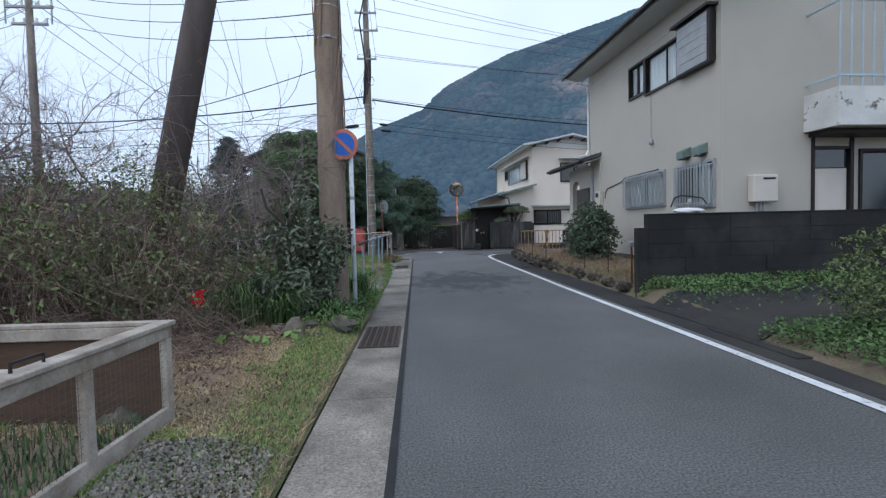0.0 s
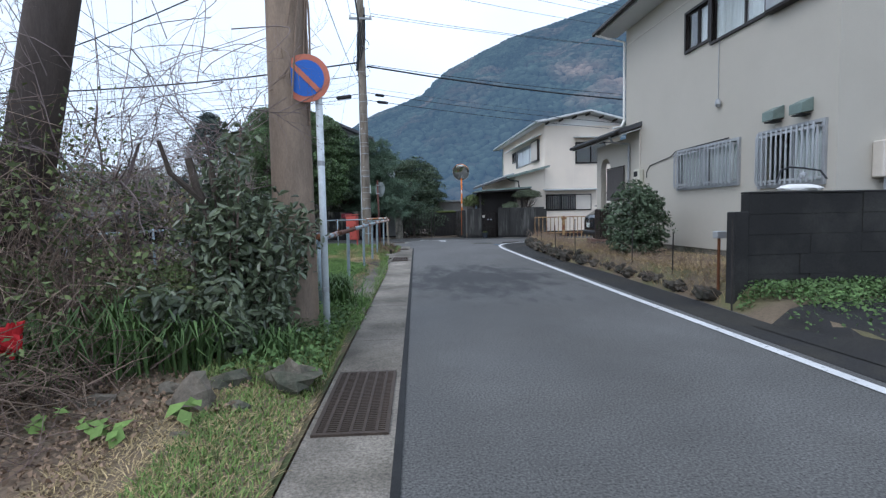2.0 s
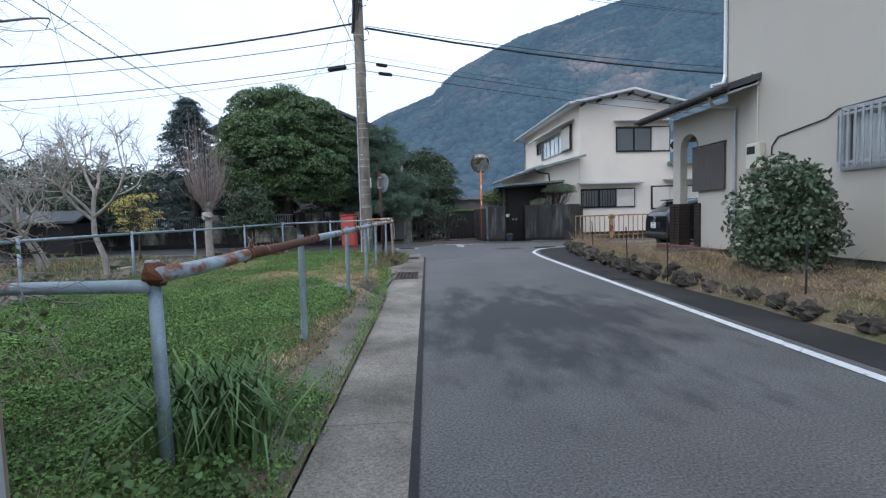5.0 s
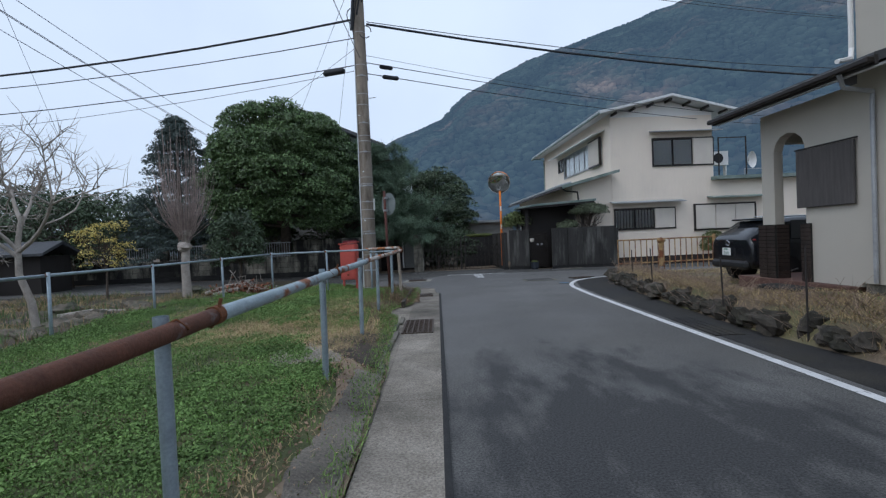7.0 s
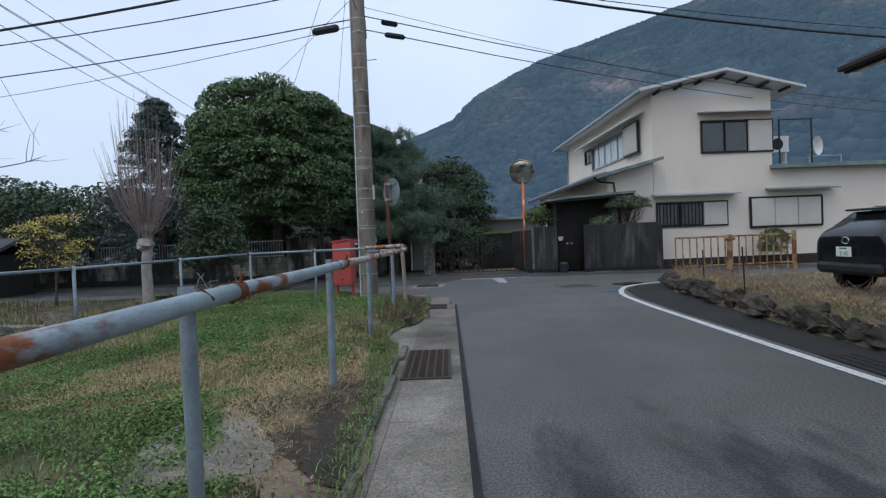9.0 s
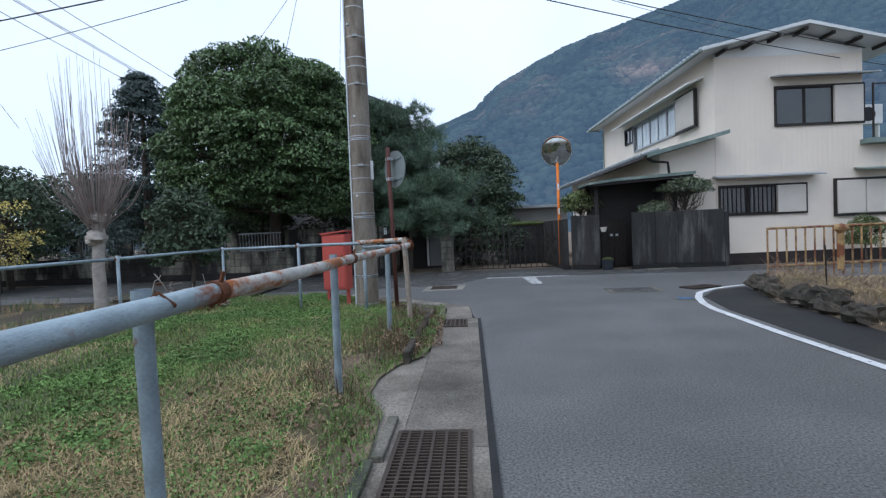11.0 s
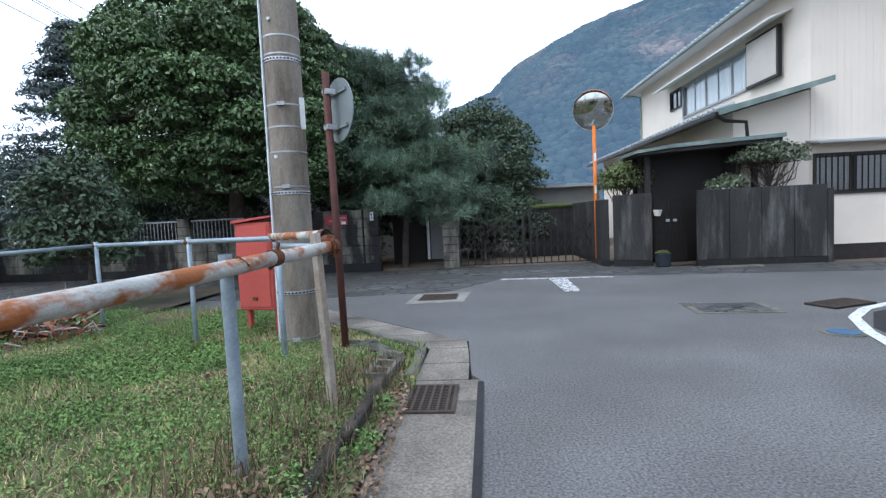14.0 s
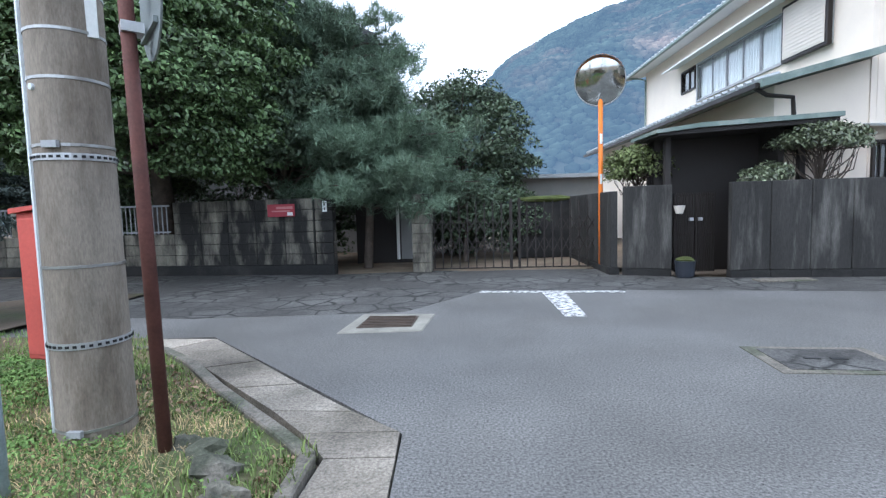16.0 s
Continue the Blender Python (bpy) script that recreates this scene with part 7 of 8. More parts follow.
v, f = oval_leaves(lg, hk[:, :3] + off, unit(off) * 0.7 + np.array([0, -0.15, 0.6]), 0.088)
bulk("foliage", v, f, LEAF_GLOSS, es)
part("cut_stub", Geo().tube([(-1.5, 7.3, 1.2), (-1.62, 7.2, 1.62), (-1.66, 7.18, 1.85)], [0.04, 0.035, 0.032], 8), BARK, es, "sawn-off grey branch stub")
part("cut_stub", Geo().tube([(-1.45, 7.3, 1.25), (-1.5, 7.22, 1.78)], [0.035, 0.028], 8), BARK, es, "sawn-off grey branch stub")
part("cut_stub", Geo().tube([(-1.58, 7.22, 1.5), (-1.78, 7.1, 1.72), (-1.84, 7.06, 1.98)], [0.03, 0.022, 0.016], 7), BARK, es, "sawn-off grey branch stub")


# bramble thicket along the verge
def thicket_top(x, y):
    return (1.95 + 0.75 * noise.noise(Vector((x * 0.8, y * 0.9, 1)))) * (0.35 + 0.65 * smooth(1.8, 3.7, -x))


br = thing("bramble_thicket", (-3.6, 7.0, 0), "tangled brown bramble thicket with sparse olive leaves", "thicket")
n = 2300
x = rng.uniform(-8.5, -1.75, n)
y = rng.uniform(5.7, 9.0, n) + 0.12 * (x + 3)
z0 = np.zeros(n)
ht = np.array([thicket_top(a, b) for a, b in zip(x, y)]) * rng.uniform(0.4, 1.1, n)
ang = rng.uniform(0, 6.28, n)
reach = rng.uniform(0.3, 1.9, n) ** 1.2
p0 = np.stack([x, y, z0], 1)
hd = np.stack([np.cos(ang), np.sin(ang), np.zeros(n)], 1)
p1 = p0 + hd * reach[:, None] * 0.25 + np.stack([rng.normal(0, 0.06, n), rng.normal(0, 0.06, n), ht * 0.55], 1)
p2 = p0 + hd * reach[:, None] * 0.7 + np.stack([rng.normal(0, 0.08, n), rng.normal(0, 0.08, n), ht], 1)
p3 = p0 + hd * reach[:, None] * 1.3 + np.stack([rng.normal(0, 0.1, n), rng.normal(0, 0.1, n), ht * rng.uniform(0.75, 1.05, n)], 1)
canes = np.stack([p0, p1, p2, p3], 1)
canes = canes[canes[:, :, 0].max(1) < -1.65]
n = len(canes)
v, f = rods(canes, np.tile([0.006, 0.005, 0.004, 0.002], (n, 1)), 3)
bulk("cane_growth", v, f, TWIG, br)
m_ = 9000
c0 = canes[rng.integers(0, n, m_), rng.integers(1, 4, m_)] + rng.normal(0, 0.06, (m_, 3))
e0 = c0 + rng.normal(0, 0.2, (m_, 3)) + np.array([0, 0, 0.08])
v, f = rods(np.stack([c0, c0 * 0.5 + e0 * 0.5 + rng.normal(0, 0.03, (m_, 3)), e0], 1), np.tile([0.003, 0.0025, 0.0015], (m_, 1)), 3)
bulk("twig_growth", v, f, TWIG_DARK, br)
kk = 70000
lc = canes[rng.integers(0, n, kk), rng.integers(1, 4, kk)] + rng.normal(0, 0.15, (kk, 3))
keep = np.array([lush(p[0] * 1.5, p[2] * 2.0 + p[1]) > -0.12 for p in lc])
lc = lc[keep]
v, f = leaf_arrays(rng, lc, np.tile([0, -0.3, 0.7], (len(lc), 1)), 0.058, 0.5, 0.9)
bulk("foliage", v, f, LEAF_OLIVE, br)
kk = 24000
lc = np.stack([rng.uniform(-9.0, -4.9, kk), rng.uniform(5.2, 6.9, kk), rng.uniform(0.1, 2.0, kk)], 1)
lc = lc[np.array([lush(p[0] * 1.2 + 3, p[2] * 1.5) - 0.35 * (p[0] + 6.2) > -0.15 for p in lc])]
kk = len(lc)
v, f = leaf_arrays(rng, lc, np.tile([0.3, -0.5, 0.5], (kk, 1)), 0.09, 0.6, 0.8)
bulk("ivy", v, f, LEAF_DARK, br, "dark ivy leaves")
# green sprays along its top
kk = 15000
tx, ty = rng.uniform(-7.5, -2.0, kk), rng.uniform(6.4, 8.6, kk)
lc = np.stack([tx, ty, np.array([thicket_top(a, b) for a, b in zip(tx, ty)]) * rng.uniform(0.85, 1.25, kk)], 1)
lc = lc[np.array([lush(p[0] * 2.4, p[1] * 2.4) > 0.05 for p in lc])]
v, f = leaf_arrays(rng, lc, np.tile([0, -0.2, 0.9], (len(lc), 1)), 0.05, 0.5, 0.8)
bulk("spray_foliage", v, f, mat("fresh_olive_leaf", (0.17, 0.21, 0.075), 0.7, var=0.3, scale=1.0, bump=0.0, island=0.5), br, "fresh green leaf sprays")
# fallen canes and litter in front of it
def curly(n, x0, x1, y0, y1, long_, lift):
    """Bent stems lying over one another."""
    x, y = rng.uniform(x0, x1, n), rng.uniform(y0, y1, n)
    a = rng.normal(0.3, 0.9, n)
    step = rng.uniform(0.3, 1.0, n) * long_ / 5
    p = np.stack([x, y, 0.12 + rng.uniform(0, 1, n) ** 1.6 * lift * np.clip((y - y0) / 1.3, 0.08, 1)], 1)
    tilt = rng.normal(0.0, 0.22, n)
    bend, tb = rng.normal(0, 0.28, n), rng.normal(-0.06, 0.16, n)
    out = [p]
    for _ in range(5):
        a, tilt = a + bend + rng.normal(0, 0.22, n), tilt + tb
        p = p + np.stack([np.cos(a), np.sin(a), np.sin(tilt)], 1) * step[:, None]
        p[:, 2] = np.maximum(p[:, 2], 0.1)
        out.append(p)
    return np.stack(out, 1)


st_ = curly(3000, -5.8, -2.15, 4.4, 6.4, 0.7, 0.42)
st_ = st_[(st_[:, :, 0].max(1) < -1.75) & (st_[:, :, 2].max(1) < 0.75)]
r_ = rng.uniform(0.0018, 0.0042, len(st_))[:, None] * np.linspace(1, 0.5, 6)[None]
v, f = rods(st_, r_, 3)
lit = thing("cut_brushwood", (-2.5, 5.5, 0.1), "heap of dry cut stems and leaf litter", "brushwood")
bulk("brushwood", v, f, TWIG, lit)
st_ = curly(2600, -5.8, -1.7, 3.2, 6.0, 0.35, 0.1)
v, f = rods(st_, np.full((len(st_), 6), 0.0022), 3)
bulk("twig_litter", v, f, TWIG_DARK, lit)
n = 11000
x = rng.uniform(-5.5, -0.95, n)
y = rng.triangular(2.6, 6.2, 6.9, n)
keep = np.array([x_ < -1.35 or lush(x_ * 2, y_ * 2) > 0.05 for x_, y_ in zip(x, y)])
x, y = x[keep], y[keep]
n = len(x)
lc = np.stack([x, y, np.array([lawn_height(p, q) for p, q in zip(x, y)]) + rng.uniform(0.005, 0.05, n)], 1)
v, f = leaf_arrays(rng, lc, np.tile([0, 0, 1.0], (n, 1)), 0.042, 0.5, 0.55, 0.7)
bulk("leaf_litter", v, f, LITTER, lit)
rc_ = thing("red_cloth", (-2.3, 6.2, 0.2), "scrap of bright red cloth caught in the brambles", "cloth")
part("rag", Geo().lump((-2.35, 6.05, 0.6), (0.07, 0.05, 0.09), 5, 1.2, 8, 12), RED_CLOTH, rc_)
bt = thing("blue_sheet", (-5.0, 5.2, 0.1), "crumpled blue plastic sheet under the thicket", "tarpaulin")
part("sheet", Geo().lump((-5.0, 5.25, 0.42), (0.7, 0.35, 0.24), 5, 0.5, 8, 14), BLUE_TARP, bt)


# bare shrubs above the thicket
def bare_tree(name, label, seed, base, heading, length, radius, levels, material, **kw):
    r_ = np.random.default_rng(seed)
    out = grow(r_, base, heading, length, radius, levels, **kw)
    ob = thing(name, base, label, "tree")
    top = max(o[2] for o in out)
    v, f = limbs_to_arrays(out, 0, 1, 6)
    bulk("branchwork", v, f, material, ob)
    v, f = limbs_to_arrays(out, 2, top, 3)
    bulk("twig_growth", v, f, material, ob)
    return ob


PURPLE_TWIG = mat("greyish_bare_twig", (0.24, 0.19, 0.18), 0.95, var=0.2, scale=3.0, bump=0.0, island=0.35)
for i, (bx, by, hx, ln) in enumerate(((-5.6, 7.4, 0.1, 2.6), (-4.6, 8.3, -0.15, 2.5), (-6.9, 8.4, 0.2, 2.9), (-3.2, 8.8, 0.25, 2.2), (-2.5, 8.6, 0.15, 1.9), (-7.8, 6.9, 0.2, 2.7), (-3.9, 7.3, -0.1, 2.1), (-1.9, 8.9, -0.1, 1.7), (-6.2, 6.6, -0.2, 2.4), (-8.8, 8.8, 0.2, 3.0), (-9.6, 7.4, 0.1, 2.8))):
    bare_tree("bare_shrub", "bare leafless shrub with many fine twigs", 40 + i, (bx, by, 0.1), (hx, -0.05, 1), ln, 0.028, 5, PURPLE_TWIG, kids=(3, 5), spread=0.8, shrink=0.66, lift=0.1, wobble=0.22, start=0.25)
# long curling vines strung between the poles
vr = np.random.default_rng(91)
hv_ = thing("hanging_vines", (-3.0, 8.0, 2.0), "long bare curling vines strung between the poles", "vine")
vs_ = []
for i in range(110):
    p = np.array([vr.uniform(-6.5, -1.1), vr.uniform(7.2, 8.6), vr.uniform(1.7, 3.4)])
    a_, e_ = vr.uniform(0, 6.28), vr.uniform(0.2, 1.3)
    cur_, ce_ = vr.normal(0, 0.35), vr.normal(-0.12, 0.16)
    line_ = [p]
    for _ in range(9):
        a_, e_ = a_ + cur_ + vr.normal(0, 0.15), e_ + ce_
        p = p + np.array([math.cos(a_) * math.cos(e_), 0.5 * math.sin(a_) * math.cos(e_), math.sin(e_)]) * vr.uniform(0.14, 0.3)
        line_.append(p)
    vs_.append(line_)
vs_ = np.array(vs_)
vs_ = vs_[(vs_[:, :, 0].max(1) < -0.75) & (vs_[:, :, 2].min(1) > 0.8)]
v, f = rods(vs_, np.linspace(1, 0.35, 10)[None] * vr.uniform(0.003, 0.007, len(vs_))[:, None], 4)
bulk("vine_growth", v, f, PURPLE_TWIG, hv_)
# garden trees left of the lawn
bare_tree("bare_tree", "pale leafless garden tree", 60, (-7.0, 19.4, 0), (0.05, 0.0, 1), 2.2, 0.075, 4, BARE_BARK, kids=(4, 6), spread=0.9, shrink=0.66, lift=0.15, wobble=0.14, start=0.5)
bare_tree("bare_tree", "pale leafless garden tree", 61, (-9.3, 20.6, 0), (-0.1, 0.0, 1), 1.9, 0.07, 4, BARE_BARK, kids=(3, 5), spread=0.9, shrink=0.66, lift=0.12, wobble=0.14, start=0.5)
bare_tree("bare_tree", "thin leafless garden tree", 62, (-11.5, 24.0, 0), (-0.1, 0.0, 1), 1.6, 0.07, 4, BARE_BARK, kids=(3, 5), spread=0.9, shrink=0.66, lift=0.12, wobble=0.14, start=0.5)
pol = thing("pollarded_tree", (-6.7, 24.9, 0), "pollarded tree with a knobbly trunk and upright bare shoots", "tree")
tv, tf = rods(np.array([[(-6.7, 24.9, -0.1), (-6.73, 24.9, 0.9), (-6.68, 24.92, 1.55), (-6.7, 24.9, 1.95)]]), np.array([[0.14, 0.115, 0.12, 0.09]]), 10)
bulk("trunk", tv, tf, BARE_BARK, pol)
part("knuckle", Geo().lump((-6.7, 24.85, 1.5), (0.2, 0.18, 0.14), 4, 0.5, 7, 12).lump((-6.68, 24.9, 1.9), (0.22, 0.2, 0.13), 6, 0.5, 7, 12), BARE_BARK, pol)
n = 170
a = rng.uniform(0, 6.28, n)
o_ = rng.uniform(0.1, 0.9, n)
b = np.stack([-6.7 + 0.15 * np.cos(a), 24.9 + 0.15 * np.sin(a), rng.uniform(1.6, 2.0, n)], 1)
e = b + np.stack([np.cos(a) * o_, np.sin(a) * o_, rng.uniform(1.0, 3.1, n) * (1.2 - 0.5 * o_)], 1)
v, f = rods(np.stack([b, b * 0.5 + e * 0.5 + np.stack([np.cos(a) * 0.12, np.sin(a) * 0.12, np.full(n, -0.08)], 1), e], 1), np.tile([0.008, 0.006, 0.003], (n, 1)), 4)
bulk("shoot_growth", v, f, mat("reddish_shoot", (0.3, 0.24, 0.215), 0.9, var=0.2, bump=0.0, island=0.3), pol)
leafy_tree("yellow_shrub", "shrub covered in pale yellow blossom", 14, (-9.4, 25.5, 0), (-9.4, 25.5, 1.65), (0.8, 0.75, 0.75), 46, 30, 0.06, LEAF_YELLOW, 0.04, (0.14, 0.28), 0.4, "shrub", low=-0.9, rough=0.4)
# hedges and trees closing the garden
for i, (x, y, z, rx, rz) in enumerate(((-14.5, 31.5, 2.3, 1.8, 1.7), (-17.5, 33.5, 2.6, 2.2, 1.9), (-13.0, 35, 2.4, 1.8, 1.5), (-21, 32, 2.6, 2.4, 2.2), (-18, 27, 1.8, 1.8, 1.5), (-23, 27, 2.6, 2.4, 2.2), (-27, 33, 3.0, 3.0, 2.6), (-15.5, 24, 1.3, 1.3, 1.1), (-19, 21, 1.8, 2.0, 1.7), (-25, 20, 2.6, 2.6, 2.3), (-14.0, 17.5, 1.4, 1.5, 1.2), (-18, 14.5, 2.0, 2.0, 1.8), (-13.5, 11.5, 1.5, 1.6, 1.4), (-31, 26, 3.5, 3.4, 3.0), (-11.6, 36.4, 2.2, 1.8, 1.9), (-8.2, 37.0, 2.4, 1.8, 2.0), (-15.6, 36.5, 2.5, 2.0, 2.2), (-19.5, 36.5, 2.7, 2.2, 2.4), (-24, 37, 3.0, 2.6, 2.6))):
    leafy_tree("garden_tree", "dark evergreen garden tree beyond the fence", 80 + i, (x, y, 0), (x, y, z), (rx, rx, rz), 110, 44, 0.15, LEAF_OLIVE if i in (7, 10) else LEAF_DARK, 0.12, (0.35, 0.6), 0.5, low=-0.9)
sl_ = thing("garden_shed", (-14.5, 29.3, 0), "dark low shed roof in the garden", "shed")
part("wall", Geo().box(-16.2, -13.6, 28.6, 30.2, 0, 1.4), DARK_ROOM, sl_)
part("roof", Geo().slab([(28.3, 1.4), (28.3, 1.5), (29.4, 1.95), (30.5, 1.5), (30.5, 1.4), (29.4, 1.83)], -16.5, -13.3, "x"), ROOF_TILE, sl_)

# stones
rs = random.Random(9)
for i, (x, y, r) in enumerate(((-1.13, 6.39, 0.16), (-0.72, 6.42, 0.19), (-1.25, 6.0, 0.15), (-1.5, 6.25, 0.13), (-0.95, 5.95, 0.09), (-1.9, 6.1, 0.12), (-1.85, 3.45, 0.17), (-1.15, 5.55, 0.08), (-0.95, 6.65, 0.1))):
    solo("stone", Geo().lump((x, y, 0.08 + r * 0.32), (r, r * 0.75, r * (1.25 if i == 2 else 0.7)), i, 0.6, 7, 10), STONE, "rough grey field stone half sunk in the verge", "stone", "stones on the verge")
for i in range(34):
    x, y = rs.uniform(-8.2, -5.7), rs.uniform(14, 27)
    r = rs.uniform(0.12, 0.34)
    solo("rock", Geo().lump((x, y, 0.0 + r * 0.35), (r, r * 0.8, r * 0.6), i + 20, 0.5, 7, 10), STONE, "grey rock edging a garden bed", "rock", "rocks in the garden")
for i in range(88):
    y = 9.2 + i * 0.174
    x = lerp_line(YARD_EDGE, y) + rs.uniform(0.05, 0.28)
    r = rs.uniform(0.06, 0.13) + (0.09 * rs.random() if y > 14.5 else 0.0)
    solo("edge_stone", Geo().lump((x, y + rs.uniform(-0.06, 0.06), 0.05 + r * 0.45), (r, r * 1.15, r * 0.85), i + 60, 0.7, 8, 12), MOSSY_STONE, "rough dark mossy stone edging the yard", "stone", "stones edging the yard")
# garden bed beyond the fence
def bed_point(u, v):
    y = 9.0 + v * 20.0
    right = -5.52 if y < 20.5 else -5.4 + 1.2 * (y - 20.5) / 4.3 if y < 24.8 else -4.2
    x = right - u * 9.0
    return (x, y, lawn_height(x, y) + 0.015 + 0.05 * noise.noise(Vector((x * 1.5, y * 1.5, 7))) * min(1, u * 12))


solo("garden_bed", Geo().sheet(bed_point, 50, 90), GARDEN_BED, "dark garden soil with weeds beyond the fence", "garden", kind="structure", smooth=True)
for i in range(30):
    y = 11.5 + i * 0.33
    x = -5.95 - 0.25 * math.sin(i * 1.3) - (0.9 * rs.random() if i % 3 == 0 else 0)
    r = rs.uniform(0.16, 0.32)
    solo("rock", Geo().lump((x, y, 0.02 + r * 0.3), (r, r * 0.85, r * 0.62), i + 200, 0.55, 8, 12), STONE, "rounded grey boulder bordering the garden bed", "rock", "rocks in the garden")
pile = thing("brush_pile", (-4.85, 24.3, 0), "heap of rusty brown dead leaves and roots by the fence", "brushwood")
g_ = np.random.default_rng(55)
lc = np.array([-4.85, 24.4, 0.08]) + g_.normal(0, 1, (700, 3)) * np.array([0.36, 0.3, 0.13])
lc[:, 2] = np.abs(lc[:, 2])
v, f = leaf_arrays(g_, lc, np.tile([0, -0.3, 0.8], (700, 1)), 0.13, 0.45, 0.9, 0.8)
bulk("dead_foliage", v, f, mat("rust_brown_leaf", (0.2, 0.085, 0.05), 0.9, var=0.3, scale=3.0, bump=0.0, island=0.6), pile)
st4 = np.array([-4.85, 24.4, 0.1]) + g_.normal(0, 1, (60, 1, 3)) * np.array([0.3, 0.25, 0.1]) + np.cumsum(g_.normal(0, 0.09, (60, 5, 3)), 1)
st4[..., 2] = np.maximum(st4[..., 2], 0.0)
v, f = rods(st4, np.tile([0.016, 0.014, 0.012, 0.009, 0.005], (60, 1)), 4)
bulk("root_growth", v, f, BARE_BARK, pile)
part("driftwood", Geo().tube([(-5.5, 23.9, 0.05), (-5.2, 24.1, 0.18), (-5.0, 24.2, 0.22), (-4.8, 24.4, 0.32)], [0.035, 0.05, 0.045, 0.02], 8).tube([(-5.2, 24.1, 0.18), (-5.25, 24.0, 0.3)], [0.03, 0.01], 6), BARE_BARK, pile, "bleached driftwood branch")
# dead logs in the garden bed
for i, (a, b, r) in enumerate((((-5.9, 24.2, 0.12), (-4.9, 24.9, 0.35), 0.05), ((-5.6, 24.0, 0.1), (-4.8, 24.4, 0.2), 0.04), ((-7.4, 20.5, 0.1), (-6.3, 21.0, 0.12), 0.06))):
    solo("dead_log", Geo().tube([a, ((a[0] + b[0]) / 2, (a[1] + b[1]) / 2, (a[2] + b[2]) / 2 + 0.05), b], [r, r * 0.9, r * 0.5], 8), BARE_BARK, "pale dead branch lying in the bed", "log", "dead branches")


# ---- grass, weeds and dry stalks ----
def blades(name, label, material, pts, height, width, lean=0.5, kind_name="grass"):
    k = len(pts)
    a = rng.uniform(0, 6.28, k)
    h = height * rng.uniform(0.5, 1.2, k)
    w = width * rng.uniform(0.7, 1.3, k)
    side = np.stack([np.cos(a), np.sin(a), np.zeros(k)], 1) * w[:, None]
    ln = np.stack([-np.sin(a), np.cos(a), np.zeros(k)], 1) * (h * lean * rng.uniform(0.2, 1.4, k))[:, None]
    up = np.stack([np.zeros(k), np.zeros(k), h], 1)
    v = np.stack([pts - side, pts + side, pts + ln * 0.35 + up * 0.65 + side * 0.7, pts + ln * 0.35 + up * 0.65 - side * 0.7, pts + ln + up], 1).reshape(-1, 3)
    b = np.arange(k)[:, None] * 5
    f = np.concatenate([b + np.array([[0, 1, 2]]), b + np.array([[0, 2, 3]]), b + np.array([[3, 2, 4]])], 0)
    ob = bulk(name, v, f, material)
    return tagged(ob, label, kind_name, kind="stuff")


def scatter(n, x0, x1, y0, y1, height_fn, keep=None):
    x, y = rng.uniform(x0, x1, n), rng.uniform(y0, y1, n)
    sel = []
    for a, b in zip(x, y):
        if keep is None or keep(a, b):
            sel.append((a, b, height_fn(a, b)))
    return np.array(sel)


def on_lawn(x, y):
    edge = lawn_edge(y) - 0.02
    if y > 22.4:
        edge = min(edge, corner_edge(y) - 0.05)
    return -5.6 < x < edge and y > 8.3


def bare_zone(x, y):
    """Worn earth near the lane between the posts."""
    d = lawn_edge(y) - x
    return d < 0.5 + 0.4 * noise.noise(Vector((x, y * 0.6, 9))) and 10.5 < y < 20.5 or (14.9 < y < 17.1 and d < 1.2 + 0.9 * noise.noise(Vector((x, y, 4))))


pts = scatter(420000, -5.6, 0.2, 8.3, 26.2, lawn_height, lambda x, y: on_lawn(x, y) and lush(x, y) > -0.38 and not bare_zone(x, y) and not (y > 16.5 and (rng.random() < 0.3 or lush(x * 1.4, y * 1.4) < 0.0 + 0.25 * rng.random())) and not (y > 22.3 and corner_edge(y) - x < 0.9))
v, f = leaf_arrays(rng, pts + np.stack([np.zeros(len(pts)), np.zeros(len(pts)), rng.uniform(0.01, 0.075, len(pts)) * (1 + 0.5 * np.sin(pts[:, 0] * 7.1 + 2 * np.sin(pts[:, 1] * 3.3)) * np.sin(pts[:, 1] * 6.3))], 1), np.tile([0, 0, 1.0], (len(pts), 1)), 0.021, 0.62, 0.75)
clv = bulk("clover", v, f, CLOVER)
tagged(clv, "low bright green clover covering the lawn", "ground cover", kind="stuff")
# leafy mounds in the clover
mounds = scatter(5600, -5.5, 0.1, 8.4, 26.0, lawn_height, lambda x, y: on_lawn(x, y) and lush(x * 1.3 + 2, y * 1.3) > (-0.3 if y < 15 else 0.12) and not bare_zone(x, y) and corner_edge(y) - x > 0.5)
k_, per_ = len(mounds), 75
md = unit(rng.normal(0, 1, (k_, per_, 3)))
md[..., 2] = np.abs(md[..., 2])
mr_ = rng.uniform(0.06, 0.15, k_)[:, None, None]
mp_ = mounds[:, None, :] + md * mr_ * rng.uniform(0.6, 1.0, (k_, per_, 1)) * np.array([1.15, 1.15, 0.75]) + np.array([0, 0, 0.01])
v, f = leaf_arrays(rng, mp_.reshape(-1, 3), (md + np.array([0, 0, 0.7])).reshape(-1, 3), 0.028, 0.55, 0.6)
tagged(bulk("clover_mounds", v, f, CLOVER), "leafy green clover growing in low mounds", "ground cover", kind="stuff")
pts = scatter(40000, -5.6, 0.2, 8.3, 26.2, lawn_height, lambda x, y: on_lawn(x, y) and (not bare_zone(x, y) or rng.random() < 0.5))
